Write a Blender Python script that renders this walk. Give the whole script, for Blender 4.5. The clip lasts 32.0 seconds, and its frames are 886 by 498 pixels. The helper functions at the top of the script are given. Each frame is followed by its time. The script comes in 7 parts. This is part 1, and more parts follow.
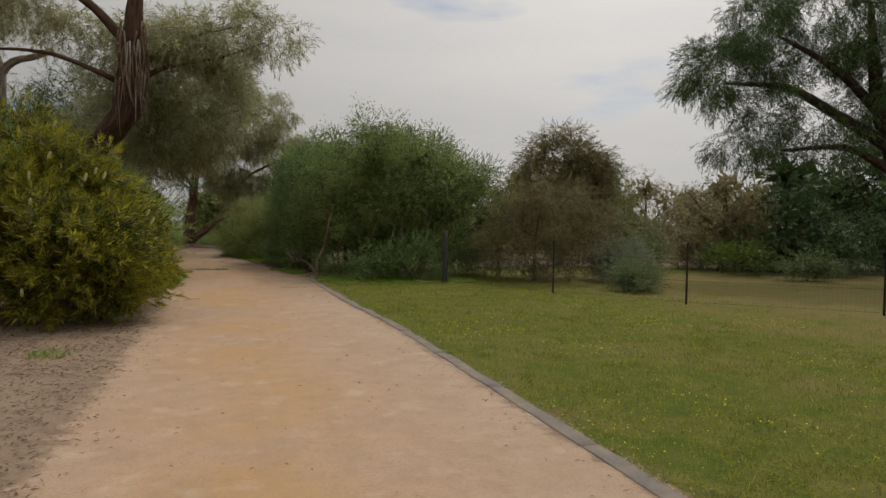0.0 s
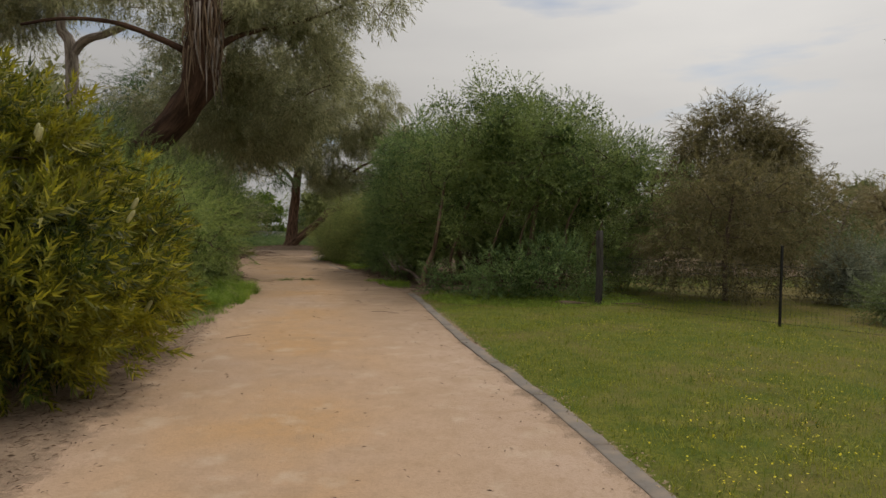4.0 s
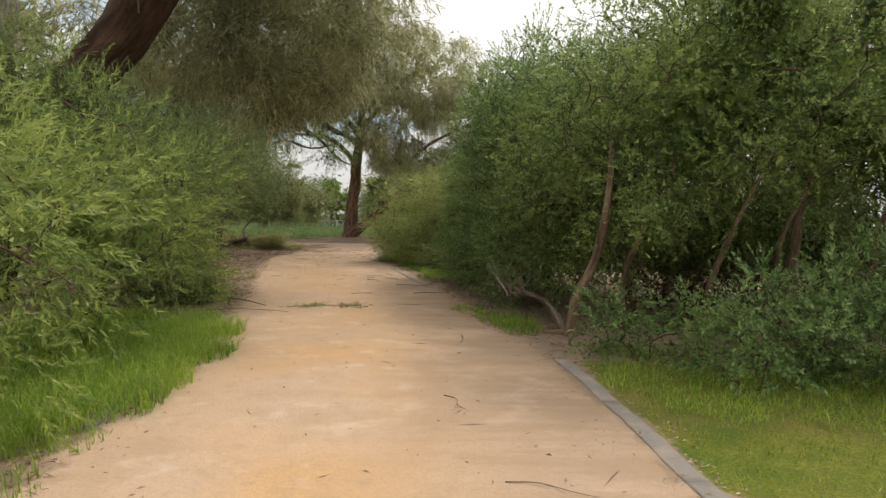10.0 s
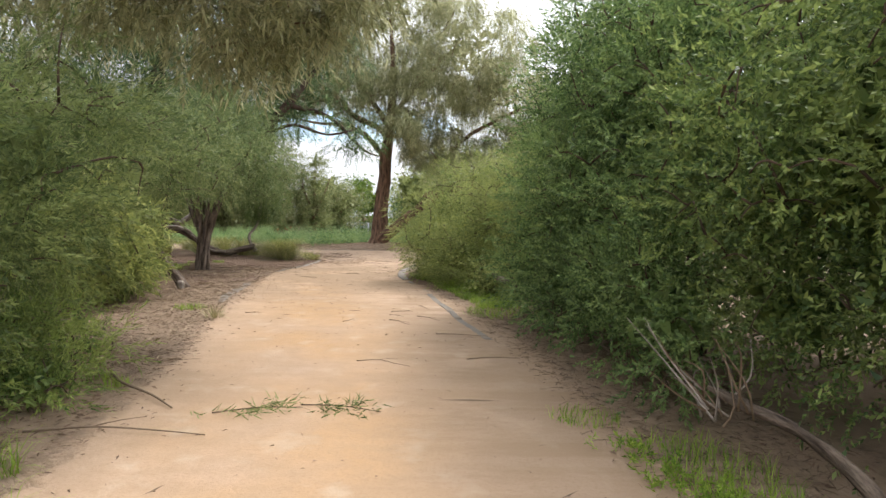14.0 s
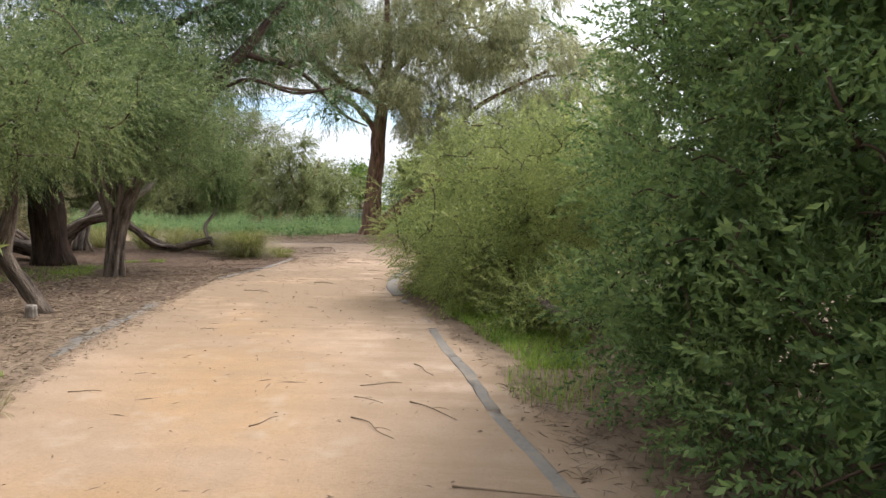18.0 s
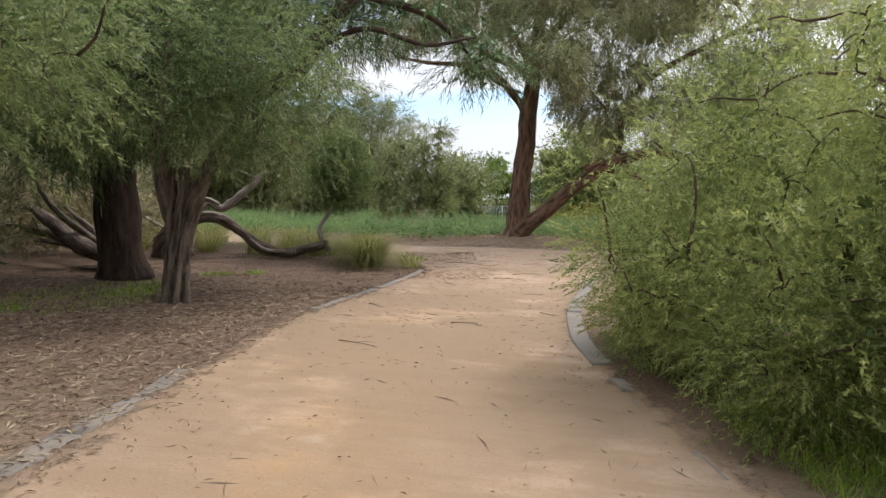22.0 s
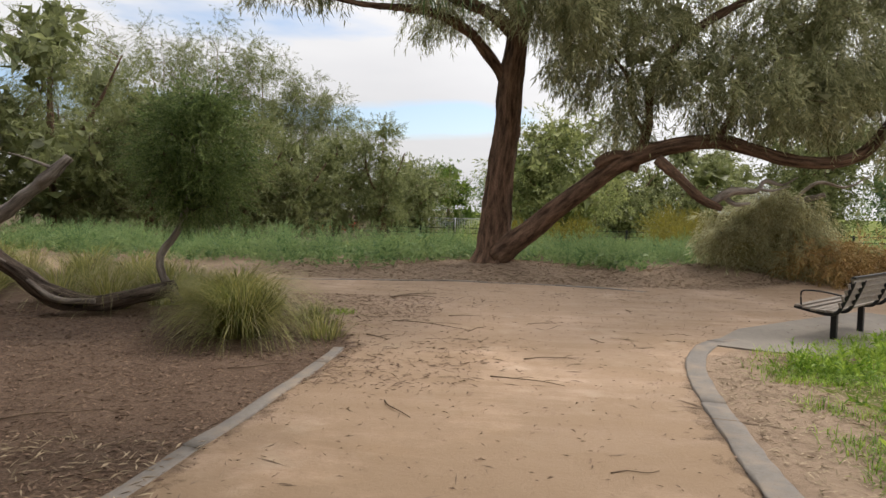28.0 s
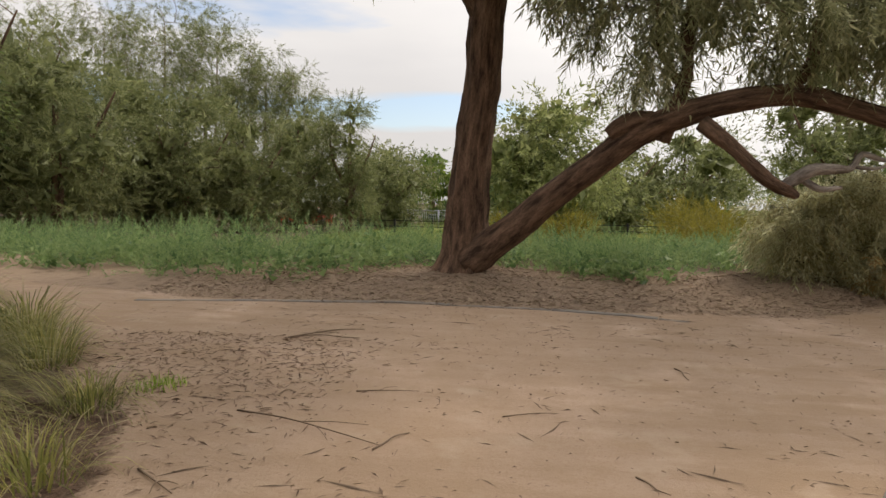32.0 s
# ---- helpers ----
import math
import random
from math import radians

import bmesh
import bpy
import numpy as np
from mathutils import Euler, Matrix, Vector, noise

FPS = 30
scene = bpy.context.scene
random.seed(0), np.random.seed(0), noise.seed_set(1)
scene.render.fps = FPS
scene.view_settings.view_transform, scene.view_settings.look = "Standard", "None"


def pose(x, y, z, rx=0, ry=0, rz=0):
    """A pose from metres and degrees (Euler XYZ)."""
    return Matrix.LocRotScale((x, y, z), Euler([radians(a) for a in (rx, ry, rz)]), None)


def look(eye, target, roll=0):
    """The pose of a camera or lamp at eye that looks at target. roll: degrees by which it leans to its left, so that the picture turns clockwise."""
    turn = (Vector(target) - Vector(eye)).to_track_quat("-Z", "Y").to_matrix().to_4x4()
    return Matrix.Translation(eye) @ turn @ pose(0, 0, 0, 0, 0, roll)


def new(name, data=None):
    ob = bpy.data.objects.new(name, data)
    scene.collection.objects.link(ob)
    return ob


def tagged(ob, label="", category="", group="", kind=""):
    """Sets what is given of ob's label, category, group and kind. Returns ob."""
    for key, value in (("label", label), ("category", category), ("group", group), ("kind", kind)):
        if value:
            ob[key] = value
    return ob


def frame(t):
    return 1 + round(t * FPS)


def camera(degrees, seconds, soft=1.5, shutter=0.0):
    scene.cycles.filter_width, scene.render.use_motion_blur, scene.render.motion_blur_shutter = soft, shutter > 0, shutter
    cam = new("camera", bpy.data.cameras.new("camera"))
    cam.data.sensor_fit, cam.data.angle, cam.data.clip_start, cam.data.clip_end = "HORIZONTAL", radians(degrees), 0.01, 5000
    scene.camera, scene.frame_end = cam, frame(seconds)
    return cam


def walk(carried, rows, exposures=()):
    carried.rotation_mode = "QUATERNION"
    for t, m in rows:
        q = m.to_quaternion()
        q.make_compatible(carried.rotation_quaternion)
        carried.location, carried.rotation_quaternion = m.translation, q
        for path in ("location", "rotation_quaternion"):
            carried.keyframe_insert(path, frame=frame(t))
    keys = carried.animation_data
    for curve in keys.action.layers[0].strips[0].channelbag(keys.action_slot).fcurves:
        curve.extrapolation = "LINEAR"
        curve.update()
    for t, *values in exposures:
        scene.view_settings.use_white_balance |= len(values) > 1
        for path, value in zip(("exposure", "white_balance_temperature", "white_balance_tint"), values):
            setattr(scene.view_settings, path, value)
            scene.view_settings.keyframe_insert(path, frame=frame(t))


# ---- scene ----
cam = camera(69.2, 32.0)
METRES, EYE, TILT, LEAN, TURN = 41.07, 1.6, 0.0, 0.0, -17.2
ROWS = [
    (0.0, 0.0, 0.0, 0.0, 0.04, -1.67, -1.23),
    (0.5, -0.001, 0.0173, -0.0003, 1.24, -1.86, -1.25),
    (1.0, -0.004, 0.0332, -0.0003, 2.8, -1.67, -1.22),
    (1.5, -0.0063, 0.0496, -0.0008, 4.37, -1.89, -1.22),
    (2.0, -0.0103, 0.0657, -0.0011, 5.21, -1.72, -1.19),
    (2.5, -0.0132, 0.0812, -0.0008, 7.11, -1.64, -1.09),
    (3.0, -0.0168, 0.0972, -0.0002, 7.91, -1.75, -1.04),
    (3.5, -0.0202, 0.1122, 0.0002, 8.84, -1.91, -1.0),
    (5.5, -0.0371, 0.1763, -0.0013, 11.74, -1.64, -0.96),
    (6.0, -0.041, 0.1922, -0.0012, 12.94, -1.84, -0.96),
    (6.5, -0.0457, 0.2091, -0.0008, 13.51, -2.07, -0.98),
    (7.0, -0.0512, 0.2249, -0.0007, 15.05, -2.5, -0.97),
    (7.5, -0.0573, 0.2416, -0.0011, 16.75, -2.88, -0.96),
    (8.0, -0.0648, 0.2569, -0.0011, 17.41, -3.02, -0.97),
    (8.5, -0.0705, 0.2733, -0.0016, 17.56, -2.72, -0.98),
    (9.0, -0.0771, 0.2894, -0.0016, 16.71, -2.73, -1.04),
    (9.5, -0.0828, 0.3055, -0.0016, 16.46, -2.89, -1.04),
    (10.0, -0.0895, 0.3225, -0.0013, 15.61, -2.95, -1.12),
    (10.5, -0.096, 0.3378, -0.001, 15.61, -3.03, -1.12),
    (11.0, -0.1015, 0.3542, -0.0007, 15.51, -3.21, -1.19),
    (11.5, -0.1086, 0.3696, -0.0009, 15.87, -3.11, -1.16),
    (12.0, -0.1151, 0.3852, -0.0015, 16.22, -3.25, -1.11),
    (12.5, -0.122, 0.401, -0.0016, 16.69, -2.82, -1.09),
    (13.0, -0.128, 0.4167, -0.0009, 17.74, -2.64, -1.03),
    (13.5, -0.1326, 0.4331, -0.0005, 17.65, -2.67, -1.02),
    (14.0, -0.1368, 0.4495, -0.0003, 18.68, -2.88, -0.99),
    (14.5, -0.1417, 0.466, -0.0001, 18.77, -3.14, -1.1),
    (16.5, -0.1644, 0.5232, -0.0013, 17.55, -3.98, -1.08),
    (17.0, -0.1707, 0.538, -0.001, 17.54, -4.09, -1.15),
    (17.5, -0.176, 0.5523, -0.0011, 18.0, -3.98, -1.21),
    (18.0, -0.1804, 0.5669, -0.0007, 18.7, -4.04, -1.18),
    (18.5, -0.1869, 0.5802, -0.0009, 20.45, -4.1, -1.18),
    (19.0, -0.1937, 0.5941, -0.0015, 22.58, -4.18, -1.18),
    (19.5, -0.2015, 0.6066, -0.0016, 24.54, -4.05, -1.05),
    (20.0, -0.2092, 0.6195, -0.0013, 26.48, -4.29, -0.94),
    (20.5, -0.2162, 0.6325, -0.0007, 27.62, -4.72, -0.86),
    (21.0, -0.2239, 0.6439, -0.0005, 29.0, -5.04, -0.83),
    (21.5, -0.2315, 0.6566, -0.0012, 30.06, -5.31, -0.77),
    (22.0, -0.2398, 0.6681, -0.0017, 30.59, -4.62, -0.84),
    (22.5, -0.2472, 0.6806, -0.0016, 30.87, -4.37, -0.84),
    (23.0, -0.2552, 0.6925, -0.0017, 30.82, -4.32, -0.88),
    (23.5, -0.2635, 0.7039, -0.0012, 32.02, -4.07, -0.85),
    (24.0, -0.2715, 0.7164, -0.001, 32.35, -3.47, -0.84),
    (24.5, -0.2796, 0.7285, -0.0008, 32.97, -3.03, -0.87),
    (25.0, -0.2867, 0.7411, -0.0016, 33.11, -2.7, -0.88),
    (25.5, -0.2948, 0.7535, -0.0021, 31.62, -2.83, -0.93),
    (27.5, -0.3203, 0.8057, -0.0028, 27.37, -3.47, -1.09),
    (28.0, -0.3264, 0.8188, -0.0031, 25.89, -3.53, -1.13),
    (28.5, -0.3312, 0.8321, -0.0041, 24.86, -3.54, -1.23),
    (29.0, -0.3371, 0.845, -0.0042, 23.17, -3.53, -1.31),
    (29.5, -0.3417, 0.8576, -0.0037, 22.18, -3.53, -1.32),
    (30.0, -0.3453, 0.8711, -0.0034, 20.55, -2.66, -1.34),
    (30.5, -0.3487, 0.8841, -0.0036, 20.01, -2.58, -1.34),
    (31.0, -0.3516, 0.8979, -0.0047, 20.75, -2.84, -1.31),
    (31.5, -0.3556, 0.9113, -0.005, 21.67, -3.19, -1.23),
    (32.0, -0.3584, 0.9245, -0.0044, 25.06, -4.19, -1.09),
]
EXPOSURES = [(0.0, -0.35, 6900, 10), (6.0, -0.2, 6950, 10), (8.0, 0.16, 7050, 9), (9.0, 0.47, 6980, 9), (11.0, 0.97, 6800, 9), (13.0, 1.31, 6400, 10), (14.5, 1.41, 6300, 10), (16.5, 1.4, 6200, 10), (20.0, 1.15, 6100, 10), (24.0, 1.0, 6300, 10), (28.0, 0.72, 6600, 11), (32.0, 0.62, 6950, 12)]
walk(cam, [(t, pose(0, 0, EYE, TILT, LEAN, TURN) @ pose(METRES * x, METRES * y, METRES * z, 90 + pitch, roll, yaw)) for t, x, y, z, yaw, pitch, roll in ROWS], EXPOSURES)

# ---- light ----
world = bpy.data.worlds.new("sky")
scene.world = world
world.use_nodes = True
wn, wl = world.node_tree.nodes, world.node_tree.links
wn.clear()
SUN_EL, SUN_AZ = 56.0, 40.0   # degrees above the horizon; clockwise from +y
sky = wn.new("ShaderNodeTexSky")
sky.sky_type, sky.sun_disc = "NISHITA", False
sky.sun_elevation, sky.sun_rotation = radians(SUN_EL), radians(SUN_AZ)
sky.air_density, sky.dust_density, sky.ozone_density = 1.0, 1.5, 1.5
co = wn.new("ShaderNodeTexCoord")
mp = wn.new("ShaderNodeMapping")
mp.inputs["Scale"].default_value = (1.1, 1.1, 5.0)
mp.inputs["Location"].default_value = (0.35, 0.1, 0.2)
cn = wn.new("ShaderNodeTexNoise")
cn.inputs["Scale"].default_value, cn.inputs["Detail"].default_value, cn.inputs["Roughness"].default_value = 1.5, 6.0, 0.5
cr = wn.new("ShaderNodeMapRange")
cr.inputs["From Min"].default_value, cr.inputs["From Max"].default_value = 0.30, 0.40
cn2 = wn.new("ShaderNodeTexNoise")
cn2.inputs["Scale"].default_value, cn2.inputs["Detail"].default_value = 2.4, 5.0
cc = wn.new("ShaderNodeMix")
cc.data_type = "RGBA"
cc.inputs["A"].default_value, cc.inputs["B"].default_value = (6.0, 6.1, 6.4, 1), (8.2, 8.2, 8.2, 1)
cm = wn.new("ShaderNodeMix")
cm.data_type = "RGBA"
bg = wn.new("ShaderNodeBackground")
bg.inputs["Strength"].default_value = 0.105
wo = wn.new("ShaderNodeOutputWorld")
wl.new(co.outputs["Generated"], mp.inputs["Vector"])
wl.new(mp.outputs["Vector"], cn.inputs["Vector"])
wl.new(mp.outputs["Vector"], cn2.inputs["Vector"])
sx = wn.new("ShaderNodeSeparateXYZ")
tilt = wn.new("ShaderNodeMath")
tilt.operation = "MULTIPLY_ADD"
tilt.inputs[1].default_value = 0.16
wl.new(co.outputs["Generated"], sx.inputs["Vector"])
wl.new(sx.outputs["X"], tilt.inputs[0])
wl.new(cn.outputs["Fac"], tilt.inputs[2])
gap = wn.new("ShaderNodeMapRange")   # a low strip of open blue between cloud banks
gap.inputs["From Min"].default_value, gap.inputs["From Max"].default_value = 0.0, 0.04
gap.inputs["To Min"].default_value, gap.inputs["To Max"].default_value = 0.34, 0.0
away = wn.new("ShaderNodeMath")
away.operation = "SUBTRACT"
away.inputs[1].default_value = 0.135
size = wn.new("ShaderNodeMath")
size.operation = "ABSOLUTE"
west = wn.new("ShaderNodeMapRange")
west.inputs["From Min"].default_value, west.inputs["From Max"].default_value = 0.06, -0.12
both = wn.new("ShaderNodeMath")
both.operation = "MULTIPLY"
less = wn.new("ShaderNodeMath")
less.operation = "SUBTRACT"
wl.new(sx.outputs["Z"], away.inputs[0])
wl.new(away.outputs["Value"], size.inputs[0])
wl.new(size.outputs["Value"], gap.inputs["Value"])
wl.new(sx.outputs["X"], west.inputs["Value"])
wl.new(gap.outputs["Result"], both.inputs[0])
wl.new(west.outputs["Result"], both.inputs[1])
wl.new(tilt.outputs["Value"], less.inputs[0])
wl.new(both.outputs["Value"], less.inputs[1])
wl.new(less.outputs["Value"], cr.inputs["Value"])
wl.new(cn2.outputs["Fac"], cc.inputs["Factor"])
wl.new(cr.outputs["Result"], cm.inputs["Factor"])
wl.new(sky.outputs["Color"], cm.inputs["A"])
up = wn.new("ShaderNodeMapRange")
up.inputs["From Min"].default_value, up.inputs["From Max"].default_value = 0.0, 1.0
up.inputs["To Min"].default_value, up.inputs["To Max"].default_value = 0.70, 1.75
gain = wn.new("ShaderNodeVectorMath")
gain.operation = "SCALE"
side = wn.new("ShaderNodeMapRange")   # cloud is brighter towards the sun's side
side.inputs["From Min"].default_value, side.inputs["From Max"].default_value = -0.2, 0.5
side.inputs["To Min"].default_value, side.inputs["To Max"].default_value = 0.78, 1.12
wl.new(sx.outputs["X"], side.inputs["Value"])
glow = wn.new("ShaderNodeMath")
glow.operation = "MULTIPLY"
wl.new(up.outputs["Result"], glow.inputs[0])
wl.new(side.outputs["Result"], glow.inputs[1])
wl.new(sx.outputs["Z"], up.inputs["Value"])
wl.new(cc.outputs["Result"], gain.inputs[0])
wl.new(glow.outputs["Value"], gain.inputs["Scale"])
wl.new(gain.outputs["Vector"], cm.inputs["B"])
wl.new(cm.outputs["Result"], bg.inputs["Color"])
wl.new(bg.outputs["Background"], wo.inputs["Surface"])

sun = new("sun", bpy.data.lights.new("sun", "SUN"))
sun.data.energy, sun.data.angle, sun.data.color = 1.3, radians(6), (1.0, 0.95, 0.87)
_s = Vector((math.sin(radians(SUN_AZ)) * math.cos(radians(SUN_EL)), math.cos(radians(SUN_AZ)) * math.cos(radians(SUN_EL)), math.sin(radians(SUN_EL))))
sun.matrix_world = look(_s * 60 + Vector((0, 20, 0)), (0, 20, 0))

# ---- materials ----


class Nodes:
    """A short way to write a node material."""

    def __init__(self, name):
        self.mat = bpy.data.materials.new(name)
        self.mat.use_nodes = True
        self.t = self.mat.node_tree
        self.t.nodes.clear()
        self.out = self.t.nodes.new("ShaderNodeOutputMaterial")
        self.geo = self.n("ShaderNodeNewGeometry")
        self.pos = self.geo.outputs["Position"]

    def n(self, kind, **inputs):
        node = self.t.nodes.new(kind)
        for key, value in inputs.items():
            self.set(node, key, value)
        return node

    def set(self, node, key, value):
        socket = node.inputs[key.replace("_", " ")]
        if isinstance(value, bpy.types.NodeSocket):
            self.t.links.new(value, socket)
        else:
            socket.default_value = value

    def noise(self, scale, detail=4.0, rough=0.55, vec=None, stretch=None):
        vec = vec or self.pos
        if stretch:
            m = self.n("ShaderNodeMapping", Vector=vec, Scale=stretch)
            vec = m.outputs["Vector"]
        return self.n("ShaderNodeTexNoise", Vector=vec, Scale=scale, Detail=detail, Roughness=rough).outputs["Fac"]

    def ramp(self, fac, lo, hi, a=0.0, b=1.0):
        return self.n("ShaderNodeMapRange", Value=fac, From_Min=lo, From_Max=hi, To_Min=a, To_Max=b).outputs["Result"]

    def mix(self, fac, a, b):
        node = self.t.nodes.new("ShaderNodeMix")
        node.data_type = "RGBA"
        for key, value in (("Factor", fac), ("A", a), ("B", b)):
            if isinstance(value, bpy.types.NodeSocket):
                self.t.links.new(value, node.inputs[key])
            else:
                node.inputs[key].default_value = (*value, 1) if isinstance(value, tuple) and len(value) == 3 else value
        return node.outputs["Result"]

    def math(self, op, a, b):
        node = self.t.nodes.new("ShaderNodeMath")
        node.operation = op
        for i, value in enumerate((a, b)):
            if isinstance(value, bpy.types.NodeSocket):
                self.t.links.new(value, node.inputs[i])
            else:
                node.inputs[i].default_value = value
        return node.outputs["Value"]

    def attr(self, name):
        node = self.t.nodes.new("ShaderNodeAttribute")
        node.attribute_name = name
        return node.outputs["Fac"]

    def bump(self, height, strength, distance):
        return self.n("ShaderNodeBump", Height=height, Strength=strength, Distance=distance).outputs["Normal"]

    def done(self, color, rough=0.8, metal=0.0, normal=None, sheer=0.0, spec=0.5):
        b = self.n("ShaderNodeBsdfPrincipled", Base_Color=color if isinstance(color, bpy.types.NodeSocket) else (*color, 1), Roughness=rough, Metallic=metal)
        b.inputs["Specular IOR Level"].default_value = spec
        if normal is not None:
            self.set(b, "Normal", normal)
        shader = b.outputs["BSDF"]
        if sheer:
            tr = self.n("ShaderNodeBsdfTranslucent", Color=color)
            mx = self.n("ShaderNodeMixShader", Fac=sheer)
            self.t.links.new(shader, mx.inputs[1])
            self.t.links.new(tr.outputs["BSDF"], mx.inputs[2])
            shader = mx.outputs["Shader"]
        self.t.links.new(shader, self.out.inputs["Surface"])
        return self.mat


def leaf_mat(name, dark, mid, light, patch=0.35, sheer=0.5, rough=0.48):
    """Leaves: each leaf its own tone, with broad random patches of lighter and darker leaves."""
    s = Nodes(name)
    r = s.geo.outputs["Random Per Island"]
    a = s.mix(s.ramp(r, 0.0, 0.55), dark, mid)
    a = s.mix(s.ramp(r, 0.55, 1.0), a, light)
    big = s.ramp(s.noise(1.1, 3.0), 0.42, 0.68, 0.0, patch * 2)
    a = s.mix(big, a, light)
    a = s.mix(s.ramp(s.noise(2.6, 2.0), 0.45, 0.72, 0.0, 0.55), a, dark)
    return s.done(a, rough, sheer=sheer, spec=0.35)


def bark_mat(name, dark, light, scale=1.0, lift=0.02):
    s = Nodes(name)
    an = s.t.nodes.new("ShaderNodeAttribute")
    an.attribute_name = "grain"
    vec = an.outputs["Vector"]
    ridges = s.noise(9.0 * scale, 5.0, 0.65, vec, (1.0, 1.0, 0.16))
    fine = s.noise(55.0 * scale, 4.0, 0.6, vec, (1.0, 1.0, 0.3))
    blot = s.noise(1.6, 3.0)
    c = s.mix(s.ramp(ridges, 0.36, 0.66), dark, light)
    c = s.mix(s.ramp(fine, 0.45, 0.75, 0.0, 0.5), c, tuple(v * 0.5 for v in dark))
    c = s.mix(s.ramp(blot, 0.5, 0.75, 0.0, 0.45), c, tuple(v * 0.75 for v in light))
    h = s.math("ADD", ridges, s.math("MULTIPLY", fine, 0.35))
    return s.done(c, 0.9, normal=s.bump(h, 0.9, lift), spec=0.2)


def plain_mat(name, color, rough=0.7, metal=0.0, vary=0.15, scale=30.0, lift=0.002):
    s = Nodes(name)
    f = s.noise(scale, 5.0)
    g = s.noise(scale * 0.12, 3.0)
    c = s.mix(s.ramp(f, 0.3, 0.75), color, tuple(v * (1 - 1.6 * vary) for v in color))
    c = s.mix(s.ramp(g, 0.4, 0.75, 0.0, 0.6), c, tuple(min(1.0, v * (1 + vary)) for v in color))
    return s.done(c, rough, metal, s.bump(f, 0.4, lift))


def each_mat(name, a, b, rough=0.85, sheer=0.0, object_random=False):
    """Loose pieces, each with its own tone between a and b."""
    s = Nodes(name)
    r = s.n("ShaderNodeObjectInfo").outputs["Random"] if object_random else s.geo.outputs["Random Per Island"]
    c = s.mix(r, a, b)
    c = s.mix(s.ramp(s.noise(40.0, 3.0), 0.4, 0.8, 0.0, 0.4), c, tuple(v * 0.55 for v in a))
    return s.done(c, rough, sheer=sheer, spec=0.2)


def ground_mat():
    """Sand, leaf litter and grass, mixed along ragged borders by the sheet's own weights."""
    s = Nodes("ground_sand_litter_grass")
    n1, n2, n3, n4 = s.noise(0.45, 4.0), s.noise(3.2, 6.0, 0.6), s.noise(38.0, 5.0, 0.65), s.noise(170.0, 3.0)
    sand = s.mix(s.ramp(n1, 0.36, 0.62), (0.445, 0.318, 0.232), (0.475, 0.352, 0.272))
    sand = s.mix(s.math("MULTIPLY", s.attr("warm"), s.ramp(n1, 0.32, 0.56)), sand, (0.48, 0.295, 0.152))
    sand = s.mix(s.ramp(n2, 0.46, 0.70, 0.0, 0.5), sand, (0.38, 0.262, 0.165))
    sand = s.mix(s.ramp(n3, 0.5, 0.70, 0.0, 0.62), sand, (0.31, 0.205, 0.125))
    sand = s.mix(s.ramp(n4, 0.57, 0.67, 0.0, 0.75), sand, (0.21, 0.142, 0.092))
    # streaks of tree shade across the path, painted into the sand colour
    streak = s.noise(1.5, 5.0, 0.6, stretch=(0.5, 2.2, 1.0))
    sand = s.mix(s.math("MULTIPLY", s.attr("worn_shaded"), s.ramp(streak, 0.45, 0.58, 0.0, 0.85)), sand, (0.28, 0.185, 0.11))
    sand = s.mix(s.ramp(s.noise(1.7, 5.0, 0.7), 0.50, 0.66, 0.0, 0.45), sand, (0.35, 0.24, 0.155))
    sand = s.mix(s.ramp(s.noise(7.5, 6.0, 0.7), 0.52, 0.68, 0.0, 0.45), sand, (0.33, 0.225, 0.145))
    sand = s.mix(s.ramp(s.noise(2.3, 4.0, 0.6), 0.56, 0.70, 0.0, 0.5), sand, (0.52, 0.41, 0.31))
    # broad brown patches: stained sand together with painted soft shade
    worn_shaded = s.math("MULTIPLY", s.attr("worn_shaded"), s.ramp(s.noise(0.55, 6.0, 0.62), 0.32, 0.48))
    sand = s.mix(worn_shaded, sand, (0.245, 0.17, 0.11))
    litter = s.mix(s.ramp(n3, 0.34, 0.66), (0.05, 0.029, 0.02), (0.175, 0.115, 0.078))
    litter = s.mix(s.math("MULTIPLY", s.attr("pale"), s.ramp(n2, 0.24, 0.52)), litter, (0.38, 0.28, 0.195))
    litter = s.mix(s.ramp(n2, 0.42, 0.68, 0.0, 0.6), litter, (0.165, 0.11, 0.078))
    litter = s.mix(s.ramp(n4, 0.56, 0.7, 0.0, 0.5), litter, (0.30, 0.225, 0.17))
    grass = s.mix(s.ramp(n2, 0.34, 0.66), (0.10, 0.128, 0.014), (0.21, 0.20, 0.033))
    grass = s.mix(s.ramp(n3, 0.40, 0.66), grass, (0.055, 0.075, 0.012))
    grass = s.mix(s.ramp(s.noise(1.1, 5.0, 0.6), 0.50, 0.66, 0.0, 0.6), grass, (0.05, 0.095, 0.010))
    dry = s.ramp(s.math("ADD", s.noise(0.6, 6.0, 0.65), s.math("MULTIPLY", s.attr("dry"), 0.2)), 0.48, 0.68, 0.0, 0.8)
    grass = s.mix(dry, grass, (0.185, 0.142, 0.052))
    wob = s.math("MULTIPLY", s.math("SUBTRACT", s.noise(4.0, 8.0, 0.75), 0.5), 1.3)
    fs = s.ramp(s.math("ADD", s.attr("sand"), wob), 0.38, 0.62)
    fg = s.ramp(s.math("ADD", s.attr("grass"), wob), 0.38, 0.60)
    c = s.mix(fg, litter, grass)
    c = s.mix(fs, c, sand)
    h = s.math("ADD", s.math("MULTIPLY", n3, 0.7), s.math("MULTIPLY", n2, 0.8))
